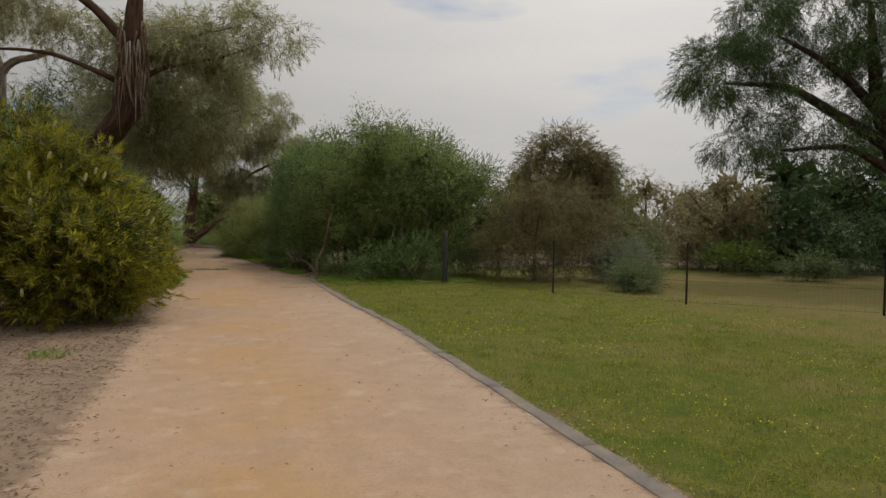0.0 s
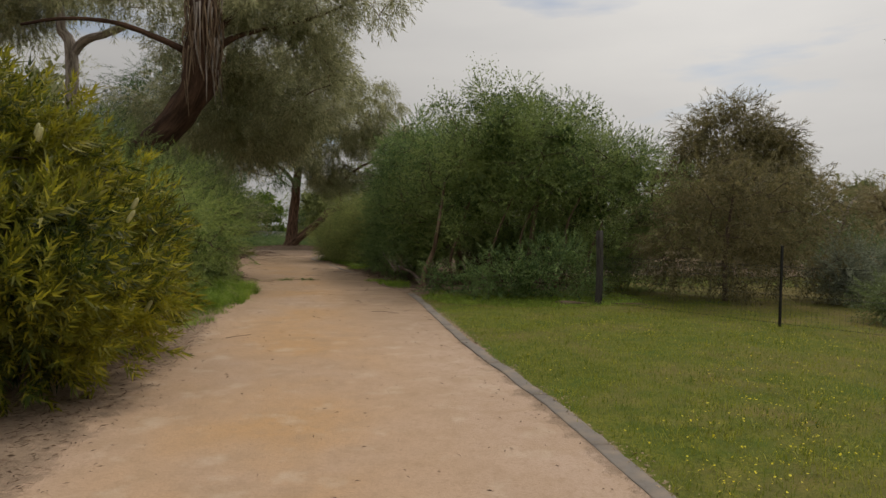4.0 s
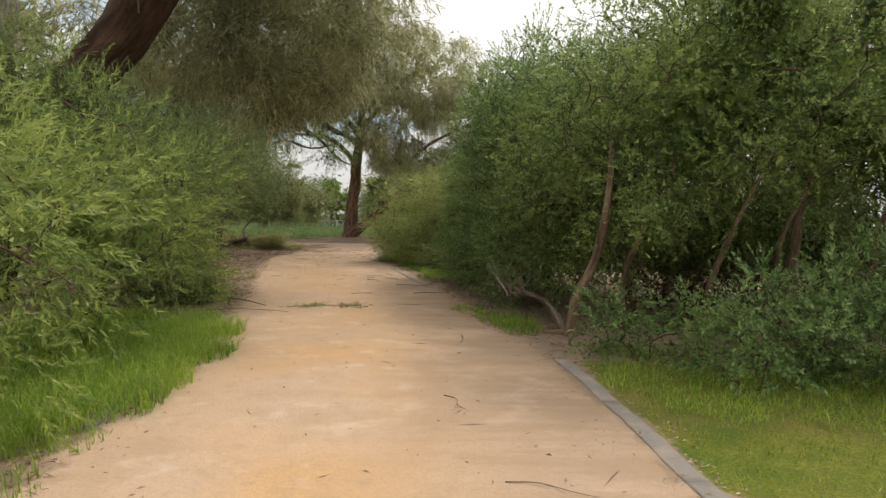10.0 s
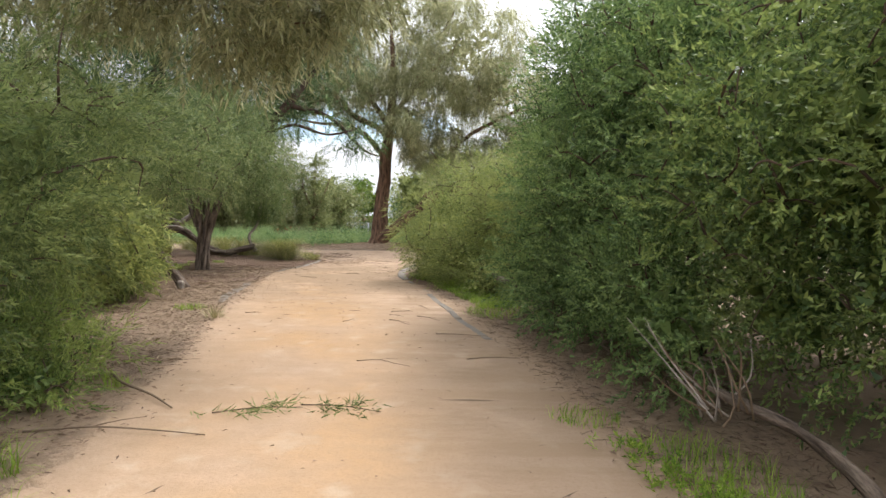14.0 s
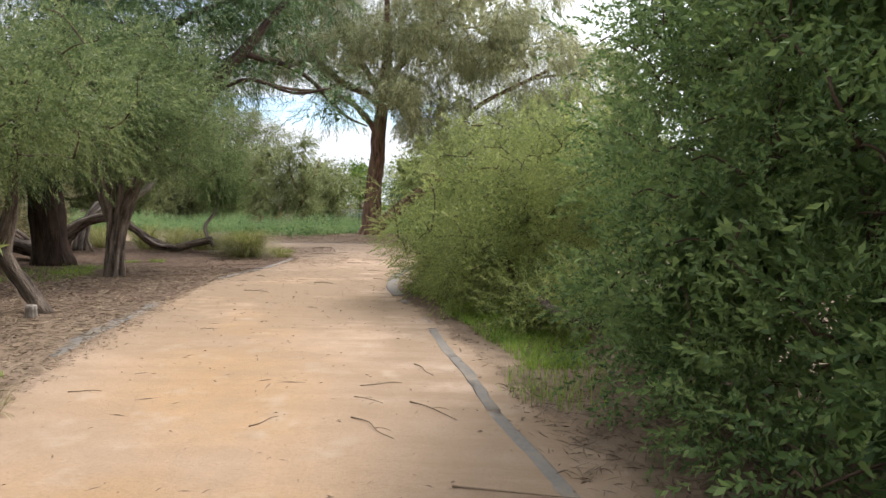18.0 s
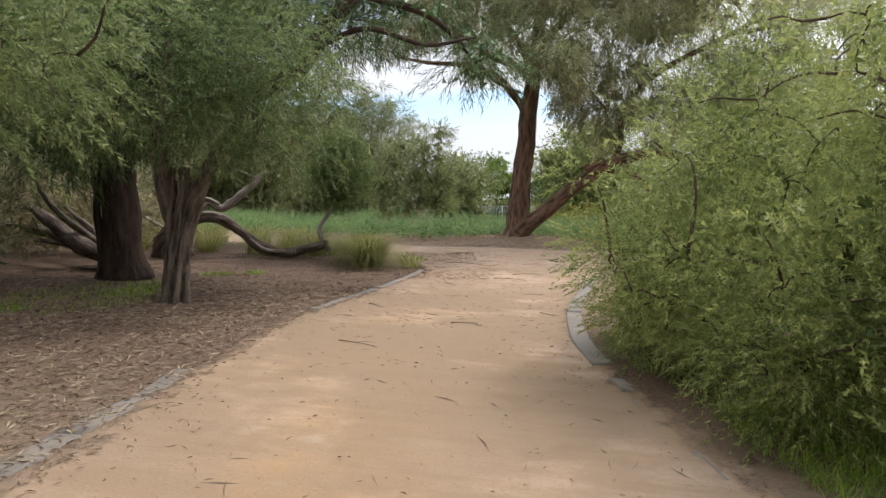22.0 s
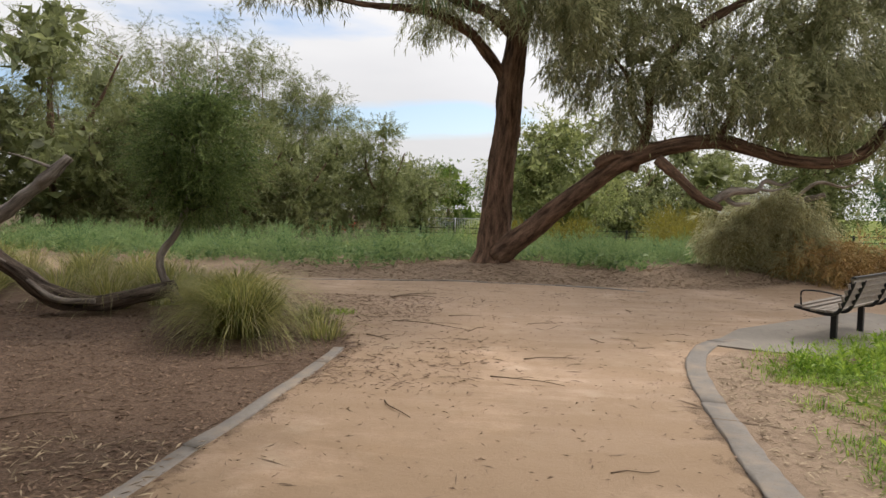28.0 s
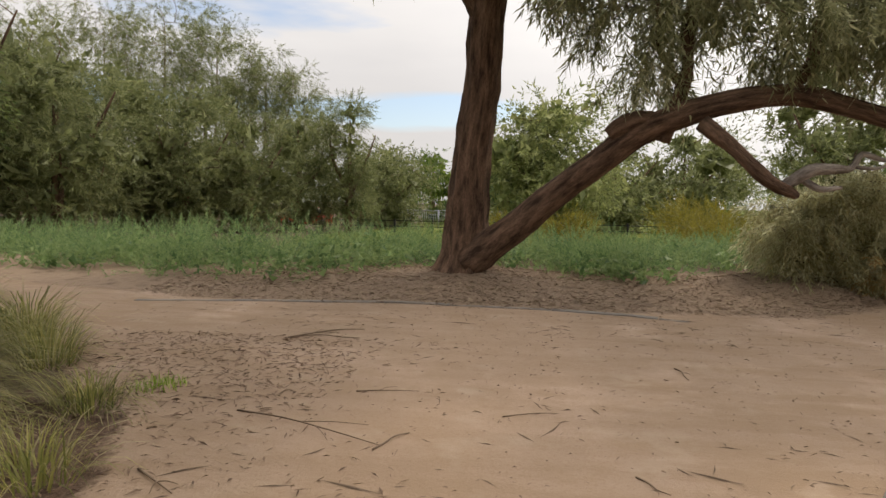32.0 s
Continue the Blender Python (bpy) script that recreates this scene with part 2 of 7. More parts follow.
    h = s.math("ADD", h, s.math("MULTIPLY", n4, 0.25))
    lift = s.math("SUBTRACT", 1.0, s.math("MULTIPLY", fs, 0.6))
    return s.done(c, 0.92, normal=s.bump(s.math("MULTIPLY", h, lift), 0.8, 0.03), spec=0.15)


def sandy_concrete(name):
    """Old cast concrete with sand trodden over it in places."""
    s = Nodes(name)
    f, g = s.noise(24.0, 5.0), s.noise(3.0, 5.0, 0.65)
    c = s.mix(s.ramp(f, 0.3, 0.75), (0.215, 0.19, 0.168), (0.165, 0.145, 0.128))
    c = s.mix(s.ramp(g, 0.47, 0.66, 0.0, 0.5), c, (0.36, 0.275, 0.195))
    c = s.mix(s.ramp(s.noise(90.0, 3.0), 0.58, 0.7, 0.0, 0.5), c, (0.12, 0.09, 0.07))
    return s.done(c, 0.92, normal=s.bump(f, 0.5, 0.005), spec=0.2)


GROUND = ground_mat()
LEAF_BANKSIA = leaf_mat("banksia_leaf", (0.018, 0.032, 0.006), (0.092, 0.122, 0.014), (0.46, 0.41, 0.035), 0.3)
LEAF_BALL = leaf_mat("dark_ball_leaf", (0.048, 0.0792, 0.024), (0.138, 0.198, 0.06), (0.288, 0.354, 0.12), 0.25)
LEAF_DROOP = leaf_mat("wilted_gum_leaf", (0.216, 0.2, 0.0896), (0.511, 0.456, 0.231), (0.7, 0.7, 0.478), 0.3, 0.6)
LEAF_BROWN = leaf_mat("brown_shrub_leaf", (0.065, 0.06, 0.024), (0.16, 0.142, 0.06), (0.30, 0.255, 0.12), 0.3)
LEAF_WATTLE = leaf_mat("wattle_leaf", (0.0628, 0.0981, 0.0331), (0.181, 0.238, 0.086), (0.35, 0.405, 0.151), 0.35, 0.6)
LEAF_GREEN = leaf_mat("shrub_leaf_green", (0.029, 0.0622, 0.0107), (0.0915, 0.154, 0.0232), (0.216, 0.275, 0.0498), 0.3)
LEAF_FRESH = leaf_mat("fresh_shrub_leaf", (0.0593, 0.105, 0.0287), (0.177, 0.257, 0.0687), (0.41, 0.471, 0.133), 0.35)
LEAF_GREY = leaf_mat("saltbush_leaf", (0.0396, 0.074, 0.0227), (0.146, 0.219, 0.0626), (0.391, 0.468, 0.148), 0.32, 0.45)
LEAF_SALT = leaf_mat("grey_saltbush_leaf", (0.05, 0.0938, 0.0323), (0.152, 0.241, 0.0796), (0.342, 0.449, 0.162), 0.3)
LEAF_OLIVE = leaf_mat("olive_shrub_leaf", (0.0792, 0.118, 0.0363), (0.228, 0.281, 0.0853), (0.507, 0.524, 0.182), 0.35, 0.5)
LEAF_MEL = leaf_mat("paperbark_leaf", (0.0591, 0.0893, 0.0312), (0.154, 0.201, 0.0692), (0.319, 0.357, 0.145), 0.3)
LEAF_MEL_DARK = leaf_mat("dark_paperbark_leaf", (0.0515, 0.0818, 0.0302), (0.132, 0.183, 0.065), (0.28, 0.33, 0.134), 0.3)
LEAF_DARK = leaf_mat("dark_needle_leaf", (0.031, 0.0633, 0.0207), (0.0713, 0.125, 0.0403), (0.155, 0.217, 0.0747), 0.15, 0.2)
LEAF_GUM = leaf_mat("gum_leaf", (0.136, 0.143, 0.0663), (0.321, 0.325, 0.165), (0.567, 0.553, 0.332), 0.25, 0.6)
LEAF_GUM2 = leaf_mat("gum_leaf_brown", (0.115, 0.10, 0.046), (0.25, 0.215, 0.105), (0.42, 0.36, 0.20), 0.3)
LEAF_FAR = leaf_mat("far_gum_leaf", (0.0721, 0.0857, 0.0289), (0.165, 0.184, 0.0683), (0.309, 0.327, 0.144), 0.3)
LEAF_SAGE = leaf_mat("feathery_shrub_leaf", (0.0675, 0.131, 0.047), (0.173, 0.275, 0.0971), (0.33, 0.418, 0.173), 0.3)
LEAF_DEAD = leaf_mat("dry_leaf", (0.192, 0.105, 0.033), (0.382, 0.241, 0.089), (0.600, 0.436, 0.190), 0.3, 0.15)
LEAF_LIME = leaf_mat("lime_tree_leaf", (0.085, 0.11, 0.035), (0.21, 0.245, 0.085), (0.41, 0.42, 0.17), 0.3)
LEAF_YELLOW = leaf_mat("yellow_shrub_leaf", (0.091, 0.084, 0.0105), (0.203, 0.175, 0.021), (0.322, 0.273, 0.042), 0.3)
LEAF_SILVER = leaf_mat("silver_shrub_leaf", (0.09, 0.11, 0.07), (0.20, 0.23, 0.15), (0.40, 0.42, 0.31), 0.3)
GRASS_LONG = leaf_mat("long_grass_blade", (0.0779, 0.156, 0.0156), (0.215, 0.35, 0.0389), (0.415, 0.519, 0.0844), 0.3)
GRASS_LAWN = leaf_mat("lawn_blade", (0.0708, 0.116, 0.00902), (0.186, 0.235, 0.0206), (0.425, 0.406, 0.058), 0.35)
GRASS_BLUE = leaf_mat("blue_grass_blade", (0.093, 0.155, 0.139), (0.202, 0.295, 0.279), (0.341, 0.449, 0.434), 0.2)
TUSSOCK = leaf_mat("tussock_blade", (0.0714, 0.0926, 0.019), (0.214, 0.232, 0.0595), (0.524, 0.464, 0.167), 0.3)
BARK_GUM = bark_mat("gum_bark", (0.045, 0.026, 0.017), (0.26, 0.158, 0.105), 1.3, 0.08)
BARK_RED = bark_mat("shed_gum_bark", (0.03, 0.016, 0.010), (0.115, 0.064, 0.04), 1.0, 0.03)
BARK_DARK = bark_mat("dark_bark", (0.020, 0.013, 0.010), (0.10, 0.064, 0.047), 1.2, 0.04)
BARK_PAPER = bark_mat("paperbark_bark", (0.032, 0.022, 0.017), (0.25, 0.19, 0.148), 1.5, 0.07)
BARK_GREY = bark_mat("weathered_wood", (0.12, 0.095, 0.08), (0.45, 0.385, 0.33), 1.6, 0.02)
BARK_PALE = bark_mat("pale_stem_bark", (0.09, 0.058, 0.036), (0.27, 0.19, 0.125), 2.0, 0.02)
POST = bark_mat("weathered_post", (0.028, 0.025, 0.021), (0.095, 0.088, 0.075), 2.0, 0.01)
TWIG = bark_mat("twig", (0.05, 0.033, 0.022), (0.15, 0.105, 0.075), 3.0, 0.004)
CONCRETE = sandy_concrete("concrete_edging")
PAD = plain_mat("concrete_pad", (0.225, 0.192, 0.158), 0.9, 0.0, 0.15, 30.0, 0.002)
STRAW = leaf_mat("straw_blade", (0.20, 0.17, 0.08), (0.36, 0.31, 0.16), (0.52, 0.46, 0.27), 0.2)
LEAF_DRY = leaf_mat("dry_banksia_leaf", (0.0234, 0.0129, 0.00562), (0.0562, 0.0328, 0.0152), (0.0982, 0.0632, 0.0304), 0.3, 0.2)
STICK = each_mat("fallen_stick", (0.11, 0.075, 0.05), (0.24, 0.17, 0.12))
PALE_LITTER = each_mat("pale_straw_litter", (0.20, 0.145, 0.095), (0.46, 0.36, 0.24))
LITTER = each_mat("fallen_leaf", (0.085, 0.050, 0.034), (0.31, 0.21, 0.145))
METAL_DARK = plain_mat("dark_painted_steel", (0.025, 0.024, 0.025), 0.5, 0.6, 0.2, 60.0, 0.001)
SLAT = plain_mat("weathered_slat", (0.23, 0.19, 0.155), 0.75, 0.0, 0.25, 40.0, 0.002)
NETTING = plain_mat("weathered_netting", (0.09, 0.10, 0.088), 0.6, 0.4, 0.2, 60.0, 0.0005)
STEEL = plain_mat("galvanised_steel", (0.42, 0.43, 0.44), 0.45, 0.8, 0.1, 50.0, 0.001)

# ---- building blocks ----
rng = np.random.default_rng(7)


def mesh_of(name, verts, faces, mat, smooth=False):
    """A mesh from numpy arrays; faces is an (n, 3) or (n, 4) array."""
    me = bpy.data.meshes.new(name)
    v, f = np.asarray(verts, np.float32), np.asarray(faces, np.int32)
    n, k = f.shape
    me.vertices.add(len(v))
    me.vertices.foreach_set("co", v.ravel())
    me.loops.add(n * k)
    me.loops.foreach_set("vertex_index", f.ravel())
    me.polygons.add(n)
    me.polygons.foreach_set("loop_start", np.arange(0, n * k, k, dtype=np.int32))
    if smooth:
        me.polygons.foreach_set("use_smooth", np.ones(n, bool))
    me.update(calc_edges=True)
    if mat:
        me.materials.append(mat)
    return me


def part(name, shape, material, parent, label=""):
    """Links a mesh (a bmesh or a mesh) as ONE object under a thing or a part; shapes are in the parent's own space."""
    if isinstance(shape, bmesh.types.BMesh):
        me = bpy.data.meshes.new(name)
        shape.to_mesh(me)
        shape.free()
        me.materials.append(material)
    else:
        me = shape
    ob = new(name, me)
    ob.parent = parent
    return tagged(ob, label)


def thing(name, at, label, category, group="", kind=""):
    ob = new(name)
    ob.empty_display_size = 0.2
    ob.location = at
    return tagged(ob, label, category, group, kind)


def unit(a):
    return a / np.maximum(np.linalg.norm(a, axis=-1, keepdims=True), 1e-9)


def wave(p, size, seed):
    """A smooth random field in about -1..1 over points, with bumps of that size."""
    r = np.random.default_rng(seed)
    k = r.normal(size=(7, p.shape[-1])) * (2.0 / size)
    ph = r.uniform(0, 6.28, 7)
    return np.sin(p @ k.T + ph).sum(-1) / 3.5


def smooth_line(pts, step=0.25):
    """A rounded line sheer points (Catmull-Rom), with about that step; columns after the third ride along."""
    p = np.asarray(pts, float)
    q = np.vstack([2 * p[0] - p[1], p, 2 * p[-1] - p[-2]])
    out = []
    for i in range(len(p) - 1):
        a, b, c, d = q[i:i + 4]
        n = max(2, int(np.linalg.norm((c - b)[:3]) / step) + 1)
        t = np.linspace(0, 1, n, endpoint=False)[:, None]
        out.append(0.5 * (2 * b + (c - a) * t + (2 * a - 5 * b + 4 * c - d) * t * t + (3 * b - a - 3 * c + d) * t ** 3))
    out.append(p[-1:])
    return np.vstack(out)


def tube(line, radii, sides=8, rough=0.0, ridges=0, seed=0):
    """Vertices and quads of a tapered, uneven tube along a line."""
    p, r = np.asarray(line, float), np.asarray(radii, float)
    d = unit(np.gradient(p, axis=0))
    ref = np.array([0.0, 0.0, 1.0]) if abs(d[:, 2]).mean() < 0.8 else np.array([1.0, 0.0, 0.0])
    u = unit(np.cross(d, ref))
    w = np.cross(d, u)
    a = np.linspace(0, 2 * np.pi, sides, endpoint=False)
    ring = np.cos(a)[None, :, None] * u[:, None] + np.sin(a)[None, :, None] * w[:, None]
    rad = np.repeat(r[:, None], sides, 1)
    if rough or ridges:
        g = np.random.default_rng(seed)
        base = p[:, None] + ring * rad[..., None]
        rad = rad * (1 + rough * wave(base, 0.5, seed + 1) * 0.6 + rough * wave(base, 0.15, seed + 2) * 0.5)
        if ridges:
            tw = np.linspace(0, 1.5, len(p))[:, None]
            rad = rad * (1 + 0.095 * np.sin(ridges * (a[None] + tw) + 2 * wave(p, 1.0, seed + 3)[:, None]))
    v = (p[:, None] + ring * rad[..., None]).reshape(-1, 3)
    i = np.arange(len(p) - 1)[:, None] * sides
    j, k = np.arange(sides)[None], (np.arange(sides)[None] + 1) % sides
    f = np.stack([i + j, i + k, i + sides + k, i + sides + j], -1).reshape(-1, 4)
    v = np.vstack([v, p[:1], p[-1:]])
    b, e, m = len(v) - 2, len(v) - 1, (len(p) - 1) * sides
    jj, kk = j.ravel(), k.ravel()
    caps = np.vstack([np.stack([kk, jj, np.full(sides, b), np.full(sides, b)], -1), np.stack([m + jj, m + kk, np.full(sides, e), np.full(sides, e)], -1)])
    along = np.concatenate([[0], np.cumsum(np.linalg.norm(np.diff(p, axis=0), axis=1))])
    mean = max(float(r.mean()), 0.01)
    grain = np.concatenate([np.stack([np.broadcast_to(np.cos(a) * mean, (len(p), sides)), np.broadcast_to(np.sin(a) * mean, (len(p), sides)), np.broadcast_to(along[:, None], (len(p), sides))], -1).reshape(-1, 3) + p[0],
                            np.array([[0, 0, 0], [0, 0, along[-1]]]) + p[0]])
    return v, f, caps[:, :3], grain


def tube_mesh(name, tubes, mat):
    """One mesh of several tubes (only the wide ends are capped by their last ring)."""
    vs, fs, gs, n = [], [], [], 0
    for v, f, caps, grain in tubes:
        vs.append(v)
        gs.append(grain)
        tri = np.vstack([f[:, [0, 1, 2]], f[:, [0, 2, 3]], caps])
        fs.append(tri + n)
        n += len(v)
    me = mesh_of(name, np.vstack(vs), np.vstack(fs), mat, smooth=True)
    at = me.attributes.new("grain", "FLOAT_VECTOR", "POINT")
    at.data.foreach_set("vector", np.vstack(gs).astype(np.float32).ravel())
    return me


def limb(name, pts, mat, parent, sides=10, rough=0.12, ridges=0, step=0.2, seed=1, label=""):
    """A branch or trunk sheer rows of x, y, z, radius, as a part."""
    line = smooth_line(pts, step)
    ob = part(name, tube_mesh(name, [tube(line[:, :3], line[:, 3], sides, rough, ridges, seed)], mat), None, parent, label)
    return line


# leaves


def sprig(n, length, leaf, width, angle, curl=0.15, seed=0, narrow=False):
    """n leaves set round a twig of that length along x: an (n, 4, 3) array of folded, pointed leaves, or (n, 3, 3) of narrow ones."""
    r = np.random.default_rng(seed)
    s = np.linspace(0.05, 1.0, n) ** 0.9 * length
    phi = np.arange(n) * 2.4 + r.normal(0, 0.3, n)
    a = np.radians(angle) * (1 - 0.55 * (s / length)) * r.uniform(0.7, 1.3, n)
    ax = np.array([1.0, 0, 0])
    out = np.stack([np.zeros(n), np.cos(phi), np.sin(phi)], -1)
    d = np.cos(a)[:, None] * ax + np.sin(a)[:, None] * out
    w = unit(np.cross(d, ax + 1e-3))
    up = np.cross(w, d)
    L = leaf * r.uniform(0.7, 1.15, n)[:, None]
    base = s[:, None] * ax
    mid = base + d * L * 0.45 + up * L * 0.08
    tip = base + d * L - up * L * curl
    half = w * width * 0.5
    if narrow:
        return np.stack([base + d * L * 0.22 + half, tip, base - half * 0.6], 1)
    return np.stack([base, mid + half, tip, mid - half], 1)


def scatter(templates, pos, dirs, size, mat, name, seed=0):
    """Copies of sprigs joined into one mesh of leaves."""
    r = np.random.default_rng(seed)
    pos, dirs = np.asarray(pos, float), unit(np.asarray(dirs, float))
    m = len(pos)
    y = unit(np.cross(dirs, r.normal(size=(m, 3))))
    z = np.cross(dirs, y)
    rot = np.stack([dirs, y, z], -1) * np.asarray(size, float)[:, None, None]
    pick = r.integers(0, len(templates), m)
    vs = []
    for i, tpl in enumerate(templates):
        s = pick == i
        pts = tpl.reshape(-1, 3)
        vs.append((np.einsum("mij,kj->mki", rot[s], pts) + pos[s][:, None]).reshape(-1, 3))
    v = np.vstack(vs)
    return mesh_of(name, v, np.arange(len(v)).reshape(-1, templates[0].shape[1]), mat)


SPRIGS = {
    "banksia": [sprig(18, 0.22, 0.125, 0.032, 75, -0.1, i, True) for i in range(3)],
    "wattle": [sprig(17, 0.36, 0.10, 0.024, 48, 0.05, 10 + i, True) for i in range(3)],
    "green": [sprig(17, 0.32, 0.095, 0.023, 50, 0.05, 20 + i, True) for i in range(3)],
    "saltbush": [sprig(13, 0.26, 0.068, 0.027, 60, 0.05, 30 + i) for i in range(3)],
    "olive": [sprig(16, 0.27, 0.062, 0.020, 52, 0.1, 40 + i, True) for i in range(3)],
    "fine": [sprig(17, 0.32, 0.06, 0.021, 50, 0.1, 50 + i, True) for i in range(3)],
    "needle": [sprig(14, 0.45, 0.18, 0.016, 32, 0.2, 60 + i, True) for i in range(3)],
    "gum": [sprig(12, 0.45, 0.19, 0.034, 60, 0.15, 70 + i, True) for i in range(4)],
    "far": [sprig(7, 0.5, 0.2, 0.09, 65, 0.1, 90 + i, True) for i in range(4)],
    "broad": [sprig(12, 0.24, 0.12, 0.030, 60, 0.25, 95 + i) for i in range(3)],
    "feather": [sprig(13, 0.34, 0.095, 0.02, 42, 0.05, 100 + i, True) for i in range(3)],
}


CORE = [np.array([[(-0.5, -0.28, 0.0), (0.6, 0.02, 0.08), (-0.35, 0.3, -0.06)]])]


def clusters(lobes, n, seed, low=0.25, shell=(0.72, 1.02), thick=None):
    """Centres of leaf clumps in the outer part of several rounded lobes (x, y, z, rx, ry, rz), none deep inside another."""
    r = np.random.default_rng(seed)
    lb = np.asarray(lobes, float)
    area = (lb[:, 3] * lb[:, 4] + lb[:, 3] * lb[:, 5] + lb[:, 4] * lb[:, 5])
    pick = r.choice(len(lb), n * 4, p=area / area.sum())
    d = unit(r.normal(size=(n * 4, 3)))
    f = r.uniform(shell[0] ** 2, shell[1] ** 2, n * 4) ** 0.5
    c, s = lb[pick, :3], lb[pick, 3:]
    p = c + d * s * f[:, None]
    ok = p[:, 2] > low
    for k in range(len(lb)):
        q = np.linalg.norm((p - lb[k, :3]) / lb[k, 3:], axis=1)
        ok &= (q > 0.66) | (pick == k)
    nrm = unit(d / s)
    if thick is not None:
        ok &= (nrm @ unit(np.array(thick, float)) > -0.25) | (r.uniform(size=len(nrm)) < 0.3)
    return p[ok][:n], nrm[ok][:n]


def leaf_clumps(centres, normals, per, radius, droop, spread, seed, flat=0.75):
    """Sprigs round clump centres: places and directions."""
    r = np.random.default_rng(seed)
    n = len(centres)
    off = unit(r.normal(size=(n, per, 3))) * r.uniform(0.25, 1.0, (n, per, 1)) ** 0.6
    rad = (radius * r.uniform(0.65, 1.35, n))[:, None, None]
    pos = centres[:, None] + off * rad * np.array([1, 1, flat])
    d = unit(off) * spread + normals[:, None] * 0.7 + np.array([0, 0, -droop]) + r.normal(size=(n, per, 3)) * 0.35
    return pos.reshape(-1, 3), d.reshape(-1, 3)


def grow(skeleton, targets, seed, r0=0.03, sag=0.1, thin=0.006):
    """Branches that reach from a skeleton (rows x, y, z) to each target, later ones from earlier ones."""
    r = np.random.default_rng(seed)
    nodes, owner = np.asarray(skeleton, float)[:, :3], None
    order = np.argsort([np.linalg.norm(nodes - t, axis=1).min() for t in targets])
    tubes = []
    for i in order:
        t = targets[i]
        dist = np.linalg.norm(nodes - t, axis=1) + 0.6 * np.maximum(0, nodes[:, 2] - t[2])
        j = dist.argmin()
        a = nodes[j]
        gap = np.linalg.norm(t - a)
        if gap < 0.05:
            continue
        bend = r.normal(size=3) * gap * 0.12
        m1, m2 = a + (t - a) * 0.35 + bend + [0, 0, gap * 0.08], a + (t - a) * 0.7 + bend * 0.6 + [0, 0, gap * 0.06]
        line = smooth_line([a, m1, m2, t + [0, 0, -sag * gap]], max(0.14, gap / 4))
        rad = np.linspace(min(r0, thin + 0.014 * gap), thin, len(line))
        tubes.append(tube(line, rad, 3))
        nodes = np.vstack([nodes, line[1:]])
    return tubes


def plant(name, at, label, category, lobes, kind, leaf, n, per, radius, size=1.0, droop=0.2, spread=1.0, stems=(), bark=TWIG, seed=1, low=0.2,
          shell=(0.72, 1.03), branches=True, r0=0.03, group="", trunk_bark=None, sides=10, ridges=0, twig_every=1, inner=0.2, thick=None, core=(36, 0.06), deep=0.8, fill=0, fill_size=0.3):
    """A shrub or tree: stems given as rows x, y, z, radius; leaves in clumps over rounded lobes; twigs from the stems to the clumps."""
    base = Vector(at)
    ob = thing(name, at, label, category, group)
    o = np.array(at, float)
    lb = np.asarray(lobes, float).copy()
    lb[:, :3] -= o
    skel = []
    for i, s in enumerate(stems):
        s = np.asarray(s, float).copy()
        s[:, :3] -= o
        which = "trunk" if i == 0 and category == "tree" else ("limb" if category == "tree" else "stem")
        line = limb(which, s, trunk_bark or bark, ob, sides if i == 0 else max(6, sides - 3), 0.18 if s[0, 3] < 0.2 else 0.08, ridges if i == 0 else 0, 0.2, seed + 10 * i)
        skel.append(line)
    c, nrm = clusters(lb, n, seed, low, shell, thick)
    if inner:
        ci, ni = clusters(lb, int(n * inner), seed + 5, low, (0.25, 0.7))
        c, nrm = np.vstack([c, ci]), np.vstack([nrm, ni])
    c = c + nrm * ((wave(c, 1.1, seed + 2) * 0.45 + wave(c, 2.3, seed + 12) * 0.6) * radius)[:, None]
    if branches:
        sk = np.vstack([s[len(s) // 4:, :3] for s in skel]) if skel else np.column_stack([lb[:, :2], np.full(len(lb), 0.05)])
        tubes = grow(sk, c[::twig_every], seed + 3, r0)
        tagged(part("twig_work", tube_mesh("twig_work", tubes, bark), None, ob), kind="stuff")
    p, d = leaf_clumps(c, nrm, per, radius, droop, spread, seed + 4)
    keep = p[:, 2] > low * 0.3
    p, d = p[keep], d[keep]
    sz = size * np.random.default_rng(seed + 6).uniform(0.75, 1.25, len(p))
    r = np.random.default_rng(seed + 8)
    k, big = core
    q = np.repeat(c, k, 0) - np.repeat(nrm, k, 0) * radius * r.uniform(0.3 if deep < 1 else 0.8, deep, (len(c) * k, 1)) + r.normal(size=(len(c) * k, 3)) * radius * 0.33
    q = q[q[:, 2] > low]
    if fill:
        m = np.where(lb[:, 3:].min(1) < .62, 0, np.clip((fill * lb[:, 3] * lb[:, 4] * lb[:, 5] * 4).astype(int), 3, 900))
        pick = np.repeat(np.arange(len(lb)), m)
        deep_in = np.arange(len(pick)) % 2 == 0
        w = lb[pick, :3] + unit(r.normal(size=(len(pick), 3))) * lb[pick, 3:] * np.where(deep_in, 0.42, 0.68)[:, None] * r.uniform(0, 1, (len(pick), 1)) ** 0.4
        q = np.vstack([q, w[w[:, 2] > low]])
        big = np.concatenate([np.full(len(q) - (w[:, 2] > low).sum(), big), np.where(deep_in, 1.7, 0.8)[w[:, 2] > low] * fill_size])
    part("inner_foliage", scatter(CORE, q, r.normal(size=q.shape), big * r.uniform(0.6, 1.3, len(q)), leaf, "inner_foliage", seed + 9), None, ob)
    part("foliage", scatter(SPRIGS[kind], p, d, sz, leaf, "foliage", seed + 7), None, ob)
    return ob


